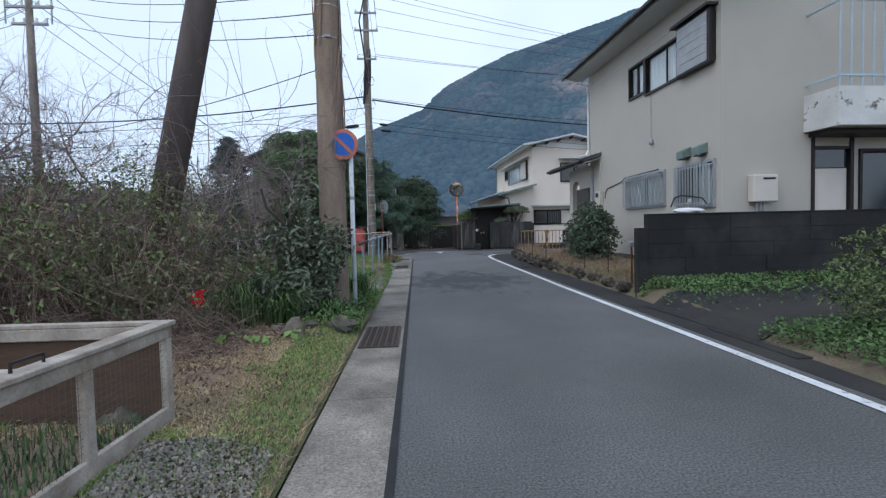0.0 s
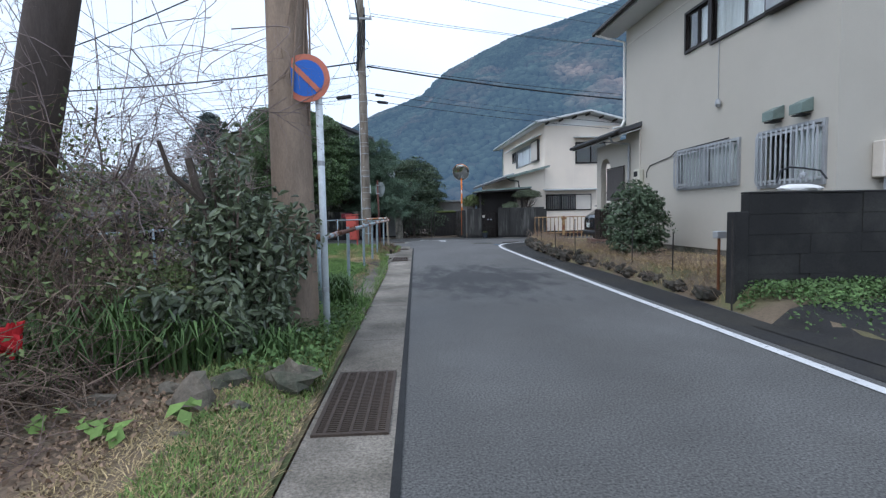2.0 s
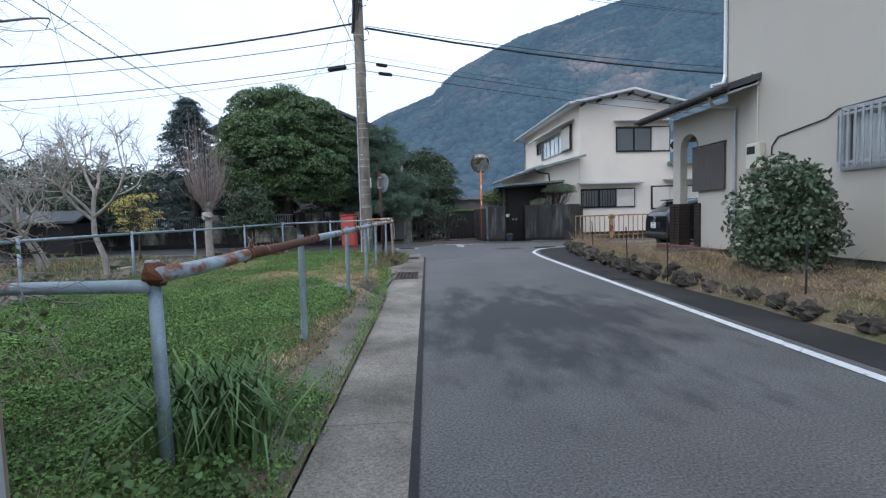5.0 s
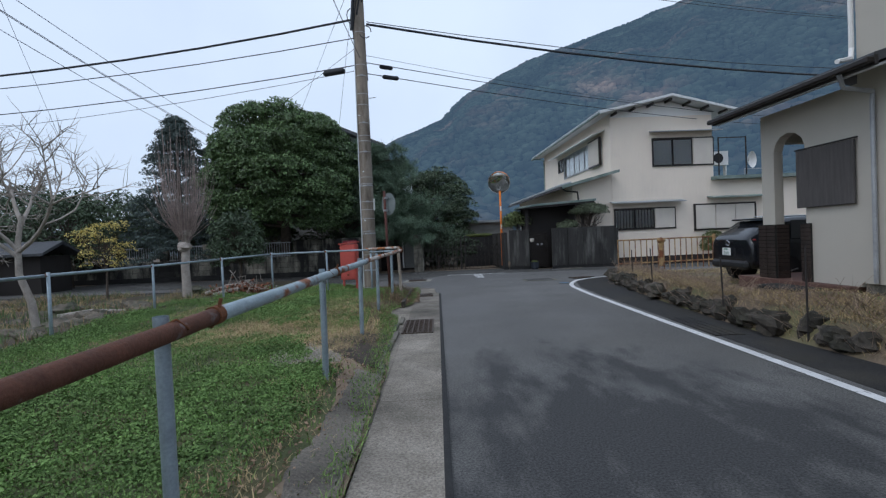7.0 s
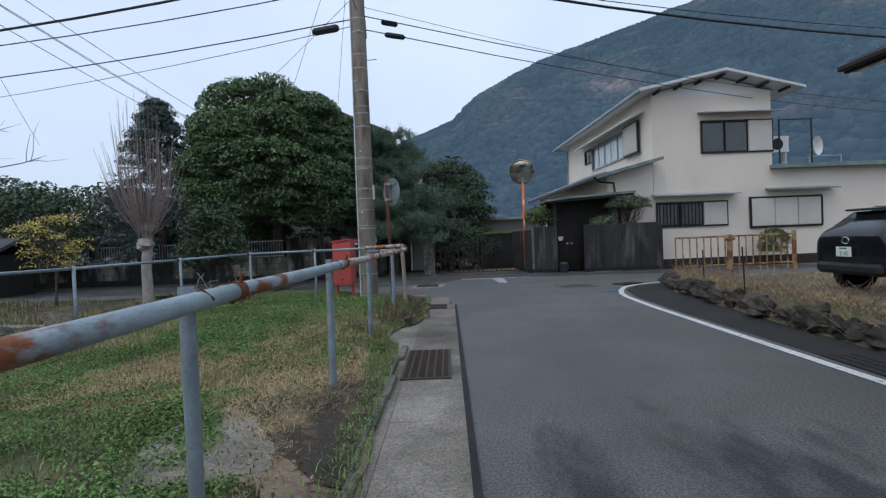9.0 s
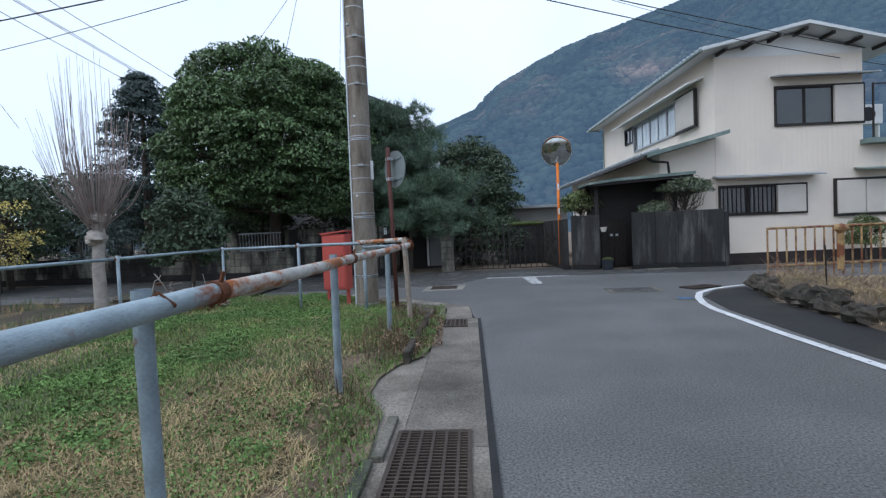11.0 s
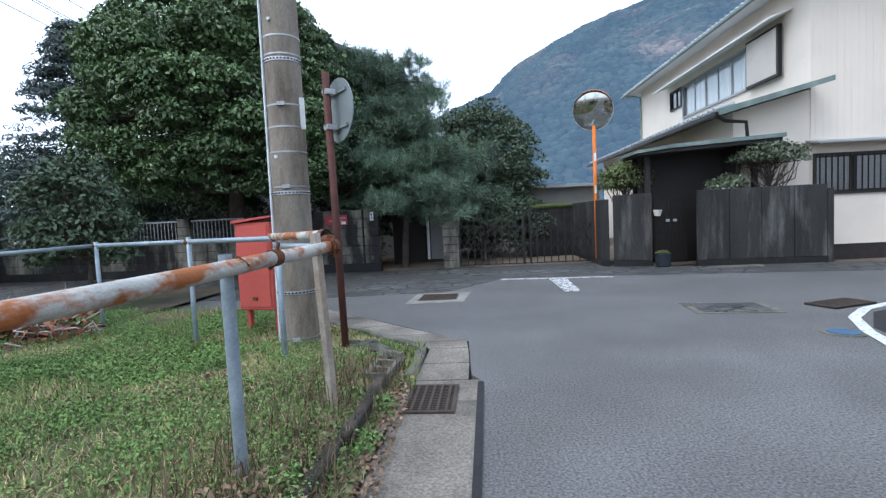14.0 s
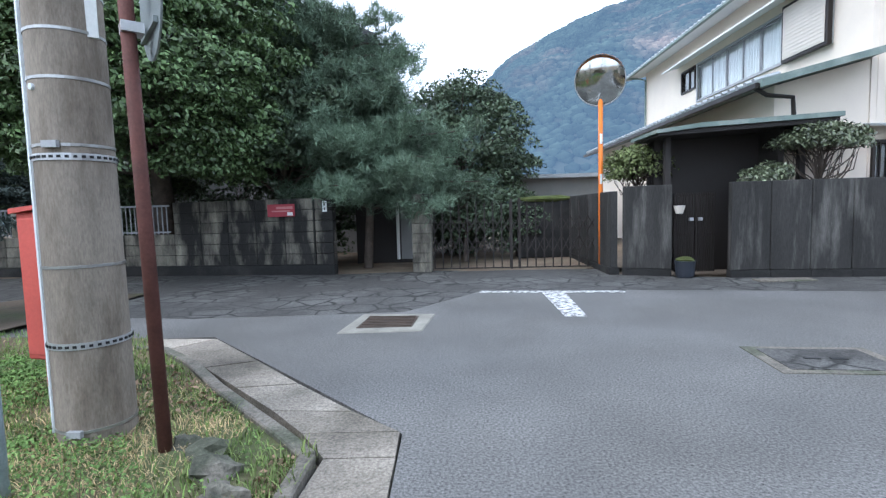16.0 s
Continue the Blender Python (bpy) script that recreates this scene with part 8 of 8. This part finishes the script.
blades("lawn_grass", "short uneven lawn grass", GRASS, pts, 0.055, 0.004)
pts = scatter(16000, -5.6, 0.2, 9.0, 26.0, lawn_height, lambda x, y: on_lawn(x, y) and (bare_zone(x, y) or lush(x, y) < -0.05))
blades("dry_grass", "dry straw-coloured grass on the worn lawn", STRAW_LIE, pts, 0.034, 0.003, 2.2)
pts = scatter(2600, -0.9, 0.1, 18.6, 23.2, lawn_height, lambda x, y: on_lawn(x, y) and lawn_edge(y) - x < 0.7 and lush(x * 2, y * 2) > -0.2)
blades("dry_weeds", "dry brown weed stalks along the kerb", STRAW_BROWN, pts, 0.2, 0.0028, 0.6)
pts = scatter(95000, -3.2, -0.5, 1.0, 8.3, lawn_height, lambda x, y: x < lawn_edge(y) - 0.02 and (lush(x * 1.6, y * 1.6) > -0.02 or -x < 1.25 - 0.5 * rng.random()) and not (y > 5.4 and x < -1.7) and not (x < -1.15 and y > 4.5 + 0.8 * lush(x * 2, y * 2)) and not (x < -1.6 and y < 3.2))
blades("verge_grass", "short verge grass beside the gutter covers", GRASS, pts, 0.05, 0.0036, 1.3)
pts = scatter(90000, -3.4, -0.5, 1.0, 8.3, lawn_height, lambda x, y: x < lawn_edge(y) and (x > -1.5 or lush(x + 4, y) > -0.3) and not (y > 5.0 and x < -1.6) and not (x < -1.6 and y < 3.2))
blades("verge_straw", "dry cut grass lying on the verge", STRAW_LIE, pts, 0.035, 0.0034, 2.4)
pts = scatter(5000, -1.4, -0.5, 6.3, 9.0, lawn_height, lambda x, y: x < lawn_edge(y))
blades("verge_weeds", "taller green weeds round the sign pole", GRASS_DULL, pts, 0.11, 0.0038, 1.3)
pts = scatter(3000, -3.4, -1.6, 1.3, 3.3, lawn_height)
blades("pen_grass", "grass inside the wooden pen", GRASS_DARK, pts, 0.12, 0.005, 0.6)
n = 1800
lc = np.stack([rng.uniform(-1.25, -0.5, n), rng.uniform(6.4, 9.2, n), rng.uniform(0.1, 0.3, n)], 1)
v, f = leaf_arrays(rng, lc, np.tile([0, -0.2, 1.0], (n, 1)), 0.05, 0.6, 0.7)
tagged(bulk("broadleaf_weeds", v, f, GRASS_DARK), "broad-leaved green weeds by the sign pole", "weeds", kind="stuff")


def sword_clump(x, y, z, n, h, rad, material, label):
    p = np.array([[x, y, z]] * n) + np.stack([rng.normal(0, rad * 0.35, n), rng.normal(0, rad * 0.35, n), np.zeros(n)], 1)
    a = rng.uniform(0, 6.28, n)
    o = rng.uniform(0.15, 1.0, n) * rad * 1.5
    d = np.stack([np.cos(a), np.sin(a), np.zeros(n)], 1)
    s = np.stack([-np.sin(a), np.cos(a), np.zeros(n)], 1) * 0.008
    hh = h * rng.uniform(0.6, 1.15, n)
    zz = np.array([0, 0, 1.0])
    r0, r1, r2, r3 = p, p + d * (o * 0.25)[:, None] + zz * (hh * 0.65)[:, None], p + d * (o * 0.65)[:, None] + zz * hh[:, None], p + d * (o * 1.15)[:, None] + zz * (hh * 0.75)[:, None]
    v = np.stack([r0 - s, r0 + s, r1 + s, r1 - s, r2 + s * 0.8, r2 - s * 0.8, r3], 1).reshape(-1, 3)
    b = np.arange(n)[:, None] * 7
    f = np.concatenate([b + np.array([q]) for q in ([0, 1, 2], [0, 2, 3], [3, 2, 4], [3, 4, 5], [5, 4, 6])], 0)
    ob = bulk("grass_clump", v, f, material)
    del ob["kind"]
    return tagged(ob, label, "grass clump", "clumps of long grass")


sword_clump(-0.82, 9.6, 0.1, 330, 0.42, 0.4, GRASS_DARK, "arching clump of long green grass by the rail")
sword_clump(-2.0, 6.75, 0.1, 160, 0.6, 0.35, GRASS_DARK, "upright clump of dark iris-like leaves")
sword_clump(-2.5, 6.5, 0.1, 120, 0.5, 0.3, GRASS_DARK, "upright clump of dark iris-like leaves")
sword_clump(-1.55, 6.75, 0.1, 120, 0.45, 0.3, GRASS_DARK, "upright clump of dark iris-like leaves")
sword_clump(-1.0, 7.0, 0.1, 110, 0.3, 0.28, GRASS_DARK, "low clump of dark green grass")
# yard edge: dry stalks and weeds
pts = scatter(46000, 4.3, 9.0, 9.1, 24.6, yard_height, lambda x, y: 0.05 < x - lerp_line(YARD_EDGE, y) < 0.2 + 2.5 * max(0, lush(x, y) + 0.25))
blades("dry_verge", "dry straw-coloured grass along the yard edge", STRAW, pts, 0.09, 0.0032, 1.9)
pts = scatter(3000, 5.0, 9.5, 15.0, 24.0, yard_height, lambda x, y: lush(x, y) > 0.1 and x - lerp_line(YARD_EDGE, y) > 0.8)
blades("yard_grass", "thin yellowish grass on the yard", GRASS, pts, 0.05, 0.004, 0.8)
n = 5200
x = rng.uniform(4.4, 7.2, n)
y = rng.uniform(9.2, 24.3, n)
ok = np.array([0.05 < a - lerp_line(YARD_EDGE, b) < 1.3 for a, b in zip(x, y)])
x, y = x[ok], y[ok]
n = len(x)
a = rng.uniform(0, 6.28, n)
p0 = np.stack([x, y, np.array([yard_height(p, q) for p, q in zip(x, y)])], 1)
e = p0 + np.stack([np.cos(a), np.sin(a), rng.uniform(0.1, 1.2, n)], 1) * rng.uniform(0.1, 0.35, n)[:, None]
v, f = rods(np.stack([p0, p0 * 0.5 + e * 0.5 + rng.normal(0, 0.03, (n, 3)), e], 1), np.tile([0.004, 0.003, 0.0015], (n, 1)), 3)
tagged(bulk("dead_stalks", v, f, TWIG), "dead brown weed stalks along the yard edge", "weeds", kind="stuff")
n = 11000
x, y = rng.uniform(4.02, 9.5, n), 8.85 - np.abs(rng.normal(0, 0.75, n))
ok = np.array([lush(a * 2.2, b * 2.2) > -0.3 and a > lerp_line(YARD_EDGE, b) + 0.05 for a, b in zip(x, y)])
x, y = x[ok], y[ok]
n = len(x)
lc = np.stack([x, y, np.array([yard_height(a, b) for a, b in zip(x, y)]) + rng.uniform(0, 0.2, n)], 1)
v, f = leaf_arrays(rng, lc, np.tile([0, -0.2, 1.0], (n, 1)), 0.05, 0.7, 0.6)
tagged(bulk("wall_weeds", v, f, GRASS_DARK), "green weeds along the foot of the black wall", "weeds", kind="stuff")
n = 9500
x, y = rng.uniform(4.1, 7.0, n), rng.uniform(3.0, 5.3, n)
lc = np.stack([x, y, np.array([yard_height(p, q) for p, q in zip(x, y)]) + rng.uniform(0, 0.16, n)], 1)
v, f = leaf_arrays(rng, lc, np.tile([0, -0.2, 1.0], (n, 1)), 0.06, 0.5, 0.7)
tagged(bulk("drive_weeds", v, f, GRASS_DARK), "dull green weeds beside the drive", "weeds", kind="stuff")
pts = scatter(60000, 4.6, 9.6, 9.2, 24.6, yard_height, lambda x, y: x - lerp_line(YARD_EDGE, y) > 0.25 and lush(x * 1.1 + 4, y * 1.1) > -0.25)
blades("yard_straw", "pale flattened dry grass over the yard", STRAW_LIE, pts, 0.05, 0.003, 2.4)
# dry beds in the garden left of the fence
pts = scatter(16000, -13, -5.5, 12.0, 27.5, lambda x, y: lawn_height(x, y), lambda x, y: lush(x, y) > -0.15)
blades("garden_straw", "dry stems and weeds in the garden beds", STRAW, pts, 0.16, 0.004, 1.2)
pts = scatter(9000, -13, -5.5, 9.0, 27.5, lambda x, y: lawn_height(x, y), lambda x, y: lush(x + 9, y) > 0.0)
blades("garden_weeds", "green weeds in the garden beds", GRASS_DARK, pts, 0.2, 0.006, 0.6)
# denser growth on the lawn corner
def trodden(x, y):
    """Dry ground about the foot of the pole and behind the kerb."""
    return math.hypot((x - P2[0] - 0.25) / 1.0, (y - P2[1] + 0.25) / 0.8) < 0.72 + 0.5 * noise.noise(Vector((x * 2.3, y * 2.3, 6)))


def corner(x, y):
    return on_lawn(x, y) and x > -3.4 and (not trodden(x, y) or rng.random() < 0.12)


pts = scatter(24000, -3.4, 0.2, 18.0, 25.6, lawn_height, corner)
blades("corner_grass", "dense short grass on the lawn corner", GRASS_DULL, pts, 0.04, 0.0035, 1.0)
pts = scatter(9000, -3.4, 0.2, 18.0, 25.6, lawn_height, lambda x, y: corner(x, y) and lush(x * 1.5 + 3, y * 1.5) > -0.1)
blades("corner_dark_grass", "tufts of darker grass on the lawn corner", GRASS_DULL, pts, 0.07, 0.004, 0.9)
pts = scatter(16000, -3.4, 0.2, 18.0, 25.6, lawn_height, lambda x, y: corner(x, y) and lush(x * 1.3 + 7, y * 1.3) > 0.02)
v, f = leaf_arrays(rng, pts + np.array([0, 0, 0.03]), np.tile([0, 0, 1.0], (len(pts), 1)), 0.022, 0.6, 0.8)
tagged(bulk("corner_weeds", v, f, CLOVER), "small broad-leaved weeds on the lawn corner", "weeds", kind="stuff")
pts = scatter(5000, -1.6, 0.2, 18.0, 25.0, lawn_height, lambda x, y: corner(x, y) and lush(x * 2 + 1, y * 2) > 0.15)
v, f = leaf_arrays(rng, pts + np.array([0, 0, 0.03]), np.tile([0, 0, 1.0], (len(pts), 1)), 0.045, 0.5, 0.8)
tagged(bulk("corner_litter", v, f, LITTER), "curled dead leaves on the lawn corner", "leaf litter", kind="stuff")
pts = scatter(16000, -1.8, 0.3, 20.5, 24.5, lawn_height, lambda x, y: on_lawn(x, y) and trodden(x, y))
pts = np.concatenate([pts, scatter(48000, -4.4, 0.2, 17.0, 24.6, lawn_height, lambda x, y: on_lawn(x, y) and lush(x * 1.4 + 5, y * 1.4) > -0.3)])
blades("corner_straw", "flattened dry grass patches on the lawn corner", STRAW_LIE, pts, 0.032, 0.0024, 2.2)
# straw patches on the worn lawn, a pile of curled leaves against the kerb
pts = scatter(60000, -3.6, -0.2, 15.2, 19.8, lawn_height, lambda x, y: on_lawn(x, y) and math.hypot((x + 1.5) / 1.5, (y - 17.2) / 1.5) + 0.9 * lush(x * 1.2, y * 1.2) < 0.85)
blades("straw_patch", "flattened yellow dry grass on the worn lawn", STRAW_LIE, pts, 0.045, 0.0026, 2.4)
pts = scatter(1500, -0.6, 0.12, 19.9, 21.6, lawn_height, lambda x, y: math.hypot((x + 0.2) / 0.26, (y - 20.45) / 0.6) < 0.7 + 0.5 * lush(x * 3, y * 3))
v, f = leaf_arrays(rng, pts + np.stack([np.zeros(len(pts)), np.zeros(len(pts)), rng.uniform(0.01, 0.09, len(pts))], 1), np.tile([0, -0.3, 0.8], (len(pts), 1)), 0.045, 0.4, 0.9, 0.9)
tagged(bulk("leaf_pile", v, f, LITTER), "heap of curled brown dead leaves against the kerb", "leaf litter", kind="stuff")
pts = scatter(900, 0.02, 0.22, 20.6, 23.4, lambda x, y: 0.02)
v, f = leaf_arrays(rng, pts + np.array([0, 0, 0.02]), np.tile([0, 0, 1.0], (len(pts), 1)), 0.04, 0.5, 0.8)
tagged(bulk("gap_litter", v, f, LITTER), "dead leaves in the gap behind the covers", "leaf litter", kind="stuff")
pts = scatter(420, 0.04, 0.24, 21.9, 23.5, lambda x, y: 0.01, lambda x, y: lush(x * 4, y * 3) > 0.05)
blades("gap_weeds", "green weeds growing between kerb and covers", GRASS_DULL, pts, 0.11, 0.004, 0.9)


def dark_patch(u, v):
    """Damp bare earth round the sunken slab."""
    y = 15.0 + v * 1.95
    w = 0.2 + 0.85 * math.sin(math.pi * min(1, max(0, v))) + 0.3 * noise.noise(Vector((v * 6, 1, 1)))
    x = lawn_edge(y) - 0.02 - u * max(w, 0.1)
    return (x, y, lawn_height(x, y) + 0.022 * (1 - u ** 4) + 0.004)


solo("damp_earth", Geo().sheet(dark_patch, 14, 26), mat("damp_earth", (0.055, 0.045, 0.036), 0.95, var=0.45, scale=4.0, fine=40.0, bump=0.9, second=(0.16, 0.12, 0.075), patch=(0.5, 0.62), patch_scale=3.5, bump_scale=30.0), "dark damp bare earth on the worn lawn", "ground", kind="structure", smooth=True)
# worn earth with dead leaves along the gutter covers
def worn_point(u, v):
    y = 9.2 + v * 13.0
    x = lawn_edge(y) + 0.035 - u * (0.32 + 0.3 * noise.noise(Vector((y * 0.8, 2, 1))) + (0.5 * smooth(14.7, 15.2, y) - 0.5 * smooth(16.4, 17.4, y)))
    return (x, y, lawn_height(x, y) + 0.012)


def litter_point(u, v):
    y = 0.5 + v * 7.3
    x = -5.6 + u * (lawn_edge(y) + 5.6)
    return (x, y, lawn_height(x, y) + 0.012)


def edging_point(u, v):
    y = 9.5 + v * 5.3
    d = 0.03 + u * (0.29 + 0.1 * noise.noise(Vector((y * 1.7, 1, 5))) + 0.04 * noise.noise(Vector((y * 9, 1, 5))))
    x = lawn_edge(y) + 0.035 - d
    return (x, y, lawn_height(x, y) + 0.026 - 0.02 * smooth(0.85, 1.0, u))


solo("worn_earth", Geo().sheet(worn_point, 12, 90), SOIL, "trodden brown earth between lawn and gutter covers", "ground", kind="structure", smooth=True)
pts = scatter(16000, -2.4, 0.2, 9.0, 23.0, lawn_height, lambda x, y: on_lawn(x, y) and (lawn_edge(y) - x < 0.55 + 0.3 * lush(x * 2, y * 2) or bare_zone(x, y) and rng.random() < 0.5))
v, f = leaf_arrays(rng, pts + np.array([0, 0, 0.02]), np.tile([0, 0, 1.0], (len(pts), 1)), 0.032, 0.55, 0.6)
tagged(bulk("dead_leaves", v, f, LITTER), "scattered dead brown leaves on worn earth", "leaf litter", kind="stuff")
solo("litter_ground", Geo().sheet(litter_point, 30, 44), SOIL, "brown earth under cut stems and dead leaves", "ground", kind="structure", smooth=True)
solo("old_edging", Geo().sheet(edging_point, 6, 80), CONCRETE, "old sunken concrete edging beside the gutter covers", "edging", kind="structure", smooth=True)
pts = scatter(26000, -1.6, 0.2, 8.6, 21.0, lambda x, y: lawn_height(x, y) + 0.01, lambda x, y: -0.03 < lawn_edge(y) + 0.02 - x < 0.12 + 0.22 * lush(x * 3, y * 1.7) + 0.08 * rng.random())
blades("edge_grass", "low grass growing in the joint beside the gutter covers", GRASS, pts, 0.06, 0.003, 1.1)
pts = scatter(22000, -1.6, 0.2, 8.6, 21.0, lambda x, y: lawn_height(x, y) + 0.01, lambda x, y: -0.02 < lawn_edge(y) + 0.02 - x < 0.12 + 0.26 * lush(x * 3, y * 1.7) + 0.05 * rng.random())
v, f = leaf_arrays(rng, pts + np.stack([np.zeros(len(pts)), np.zeros(len(pts)), rng.uniform(0.01, 0.05, len(pts))], 1), np.tile([0, 0, 1.0], (len(pts), 1)), 0.022, 0.6, 0.7)
tagged(bulk("edge_weeds", v, f, CLOVER), "small green weeds in the joint beside the gutter covers", "weeds", kind="stuff")
pts = scatter(30000, -2.2, 0.0, 8.8, 21.0, lawn_height, lambda x, y: 0.4 < lawn_edge(y) - x < 0.8 + 0.5 * lush(x * 2, y * 2))
blades("edge_straw", "dry trampled grass along the old edging", STRAW_LIE, pts, 0.04, 0.0025, 2.0)
for i, (x, y) in enumerate(((-1.62, 5.62), (-1.5, 5.5), (-1.95, 5.75), (-1.2, 5.75))):
    lr_ = np.random.default_rng(300 + i)
    k = 7
    ang = lr_.uniform(0, 6.28, k)
    lc = np.array([x, y, 0.19]) + np.stack([np.cos(ang) * 0.07, np.sin(ang) * 0.07, lr_.uniform(-0.02, 0.05, k)], 1)
    v, f = leaf_arrays(lr_, lc, np.stack([np.cos(ang) * 0.4, np.sin(ang) * 0.4 - 0.3, np.ones(k)], 1), 0.12, 0.62, 0.2)
    dk = bulk("dock_plant", v, f, GRASS)
    del dk["kind"]
    tagged(dk, "broad-leaved green dock growing between the stones", "plant", "dock plants")
old_slab = thing("old_slab", (-1.05, 15.6, 0.1), "flat worn concrete slab sunk in the lawn", "slab", turn=10)
part("slab", Geo().prism([(-0.38, -0.7), (0.3, -0.62), (0.36, 0.1), (0.1, 0.62), (-0.3, 0.5), (-0.5, 0.0)], -0.08, 0.045), CONCRETE, old_slab, local=True, bevel=0.012)
# gravel beside the strip at the start
n = 12000
x, y = rng.uniform(-1.5, -0.76, n), rng.uniform(1.2, 3.0, n)
ok = np.array([(b - 2.2) * 0.8 + 0.5 * lush(a * 2, b * 2) < 0.25 + 0.25 * rng.random() for a, b in zip(x, y)])
x, y = x[ok], y[ok]
n = len(x)
gg = np.stack([x, y, np.array([lawn_height(p, q) for p, q in zip(x, y)]) + rng.uniform(0.018, 0.04, n)], 1)
v, f = leaf_arrays(rng, gg, np.tile([0, 0, 1.0], (n, 1)), 0.026, 0.9, 0.5, 1.0)
tagged(bulk("gravel", v, f, GRAVEL), "loose grey gravel beside the gutter covers", "gravel", kind="stuff")

# ---- wooded mountain ----
RIDGE = [(-70, 1.5), (-40, 2.0), (-25, 2.5), (-15, 4.0), (-8, 7.5), (-3.5, 10.5), (-1.7, 11.5), (0, 12.1), (3.4, 13.4), (5.2, 15.1), (6.7, 16.1), (10, 17.5), (13.2, 18.8), (16.3, 19.5), (19.3, 20.2), (23, 20.9), (27.5, 21.7), (36, 23.5), (50, 24.0), (70, 20.0), (100, 12.0), (130, 4.0)]


def hill_point(u, v, canopy=0.0):
    az = -70 + 200 * u
    el = lerp_line(RIDGE, az)
    top = 640.0
    d = 150 + (top - 150) * v
    zmax = top * math.tan(radians(el))
    prof = v ** 0.85
    z = zmax * prof + 10 * noise.noise(Vector((az * 0.12, v * 5, 1))) * v * (1 - v) * 4 - 2
    z += 12 * noise.noise(Vector((az * 0.35, 3, v * 2))) * v * (1 - v) * 3
    a = radians(az)
    return (math.sin(a) * d, math.cos(a) * d, z + canopy)


hill = thing("mountain", (120, 500, 0), "steep hazy mountain covered in winter woodland", "mountain", kind="structure")
gm = Geo()
gm.sheet(lambda u, v: hill_point(u, v), 160, 40)
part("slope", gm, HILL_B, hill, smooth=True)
n = 30000
hu, hv = rng.uniform(0.3, 0.66, n), rng.uniform(0.0, 1.0, n) ** 0.7
cen = np.array([hill_point(a, b) for a, b in zip(hu, hv)])
size = rng.uniform(1.8, 3.6, n)
ico_v = np.array([(0, 0, 0.72), (0.9, 0, 0.4), (0.28, 0.85, 0.36), (-0.73, 0.53, 0.42), (-0.73, -0.53, 0.36), (0.28, -0.85, 0.4), (0.6, 0.5, -0.6), (-0.6, 0.5, -0.6), (0, -0.8, -0.6)])
ico_f = np.array([(0, 1, 2), (0, 2, 3), (0, 3, 4), (0, 4, 5), (0, 5, 1), (1, 6, 2), (2, 6, 7), (2, 7, 3), (3, 7, 4), (4, 7, 8), (4, 8, 5), (5, 8, 1), (1, 8, 6)])
jit = 1 + rng.uniform(-0.14, 0.14, (n, 9, 1))
v = (cen[:, None, :] + ico_v[None] * jit * size[:, None, None]).reshape(-1, 3)
f = (np.arange(n)[:, None, None] * 9 + ico_f[None]).reshape(-1, 3)
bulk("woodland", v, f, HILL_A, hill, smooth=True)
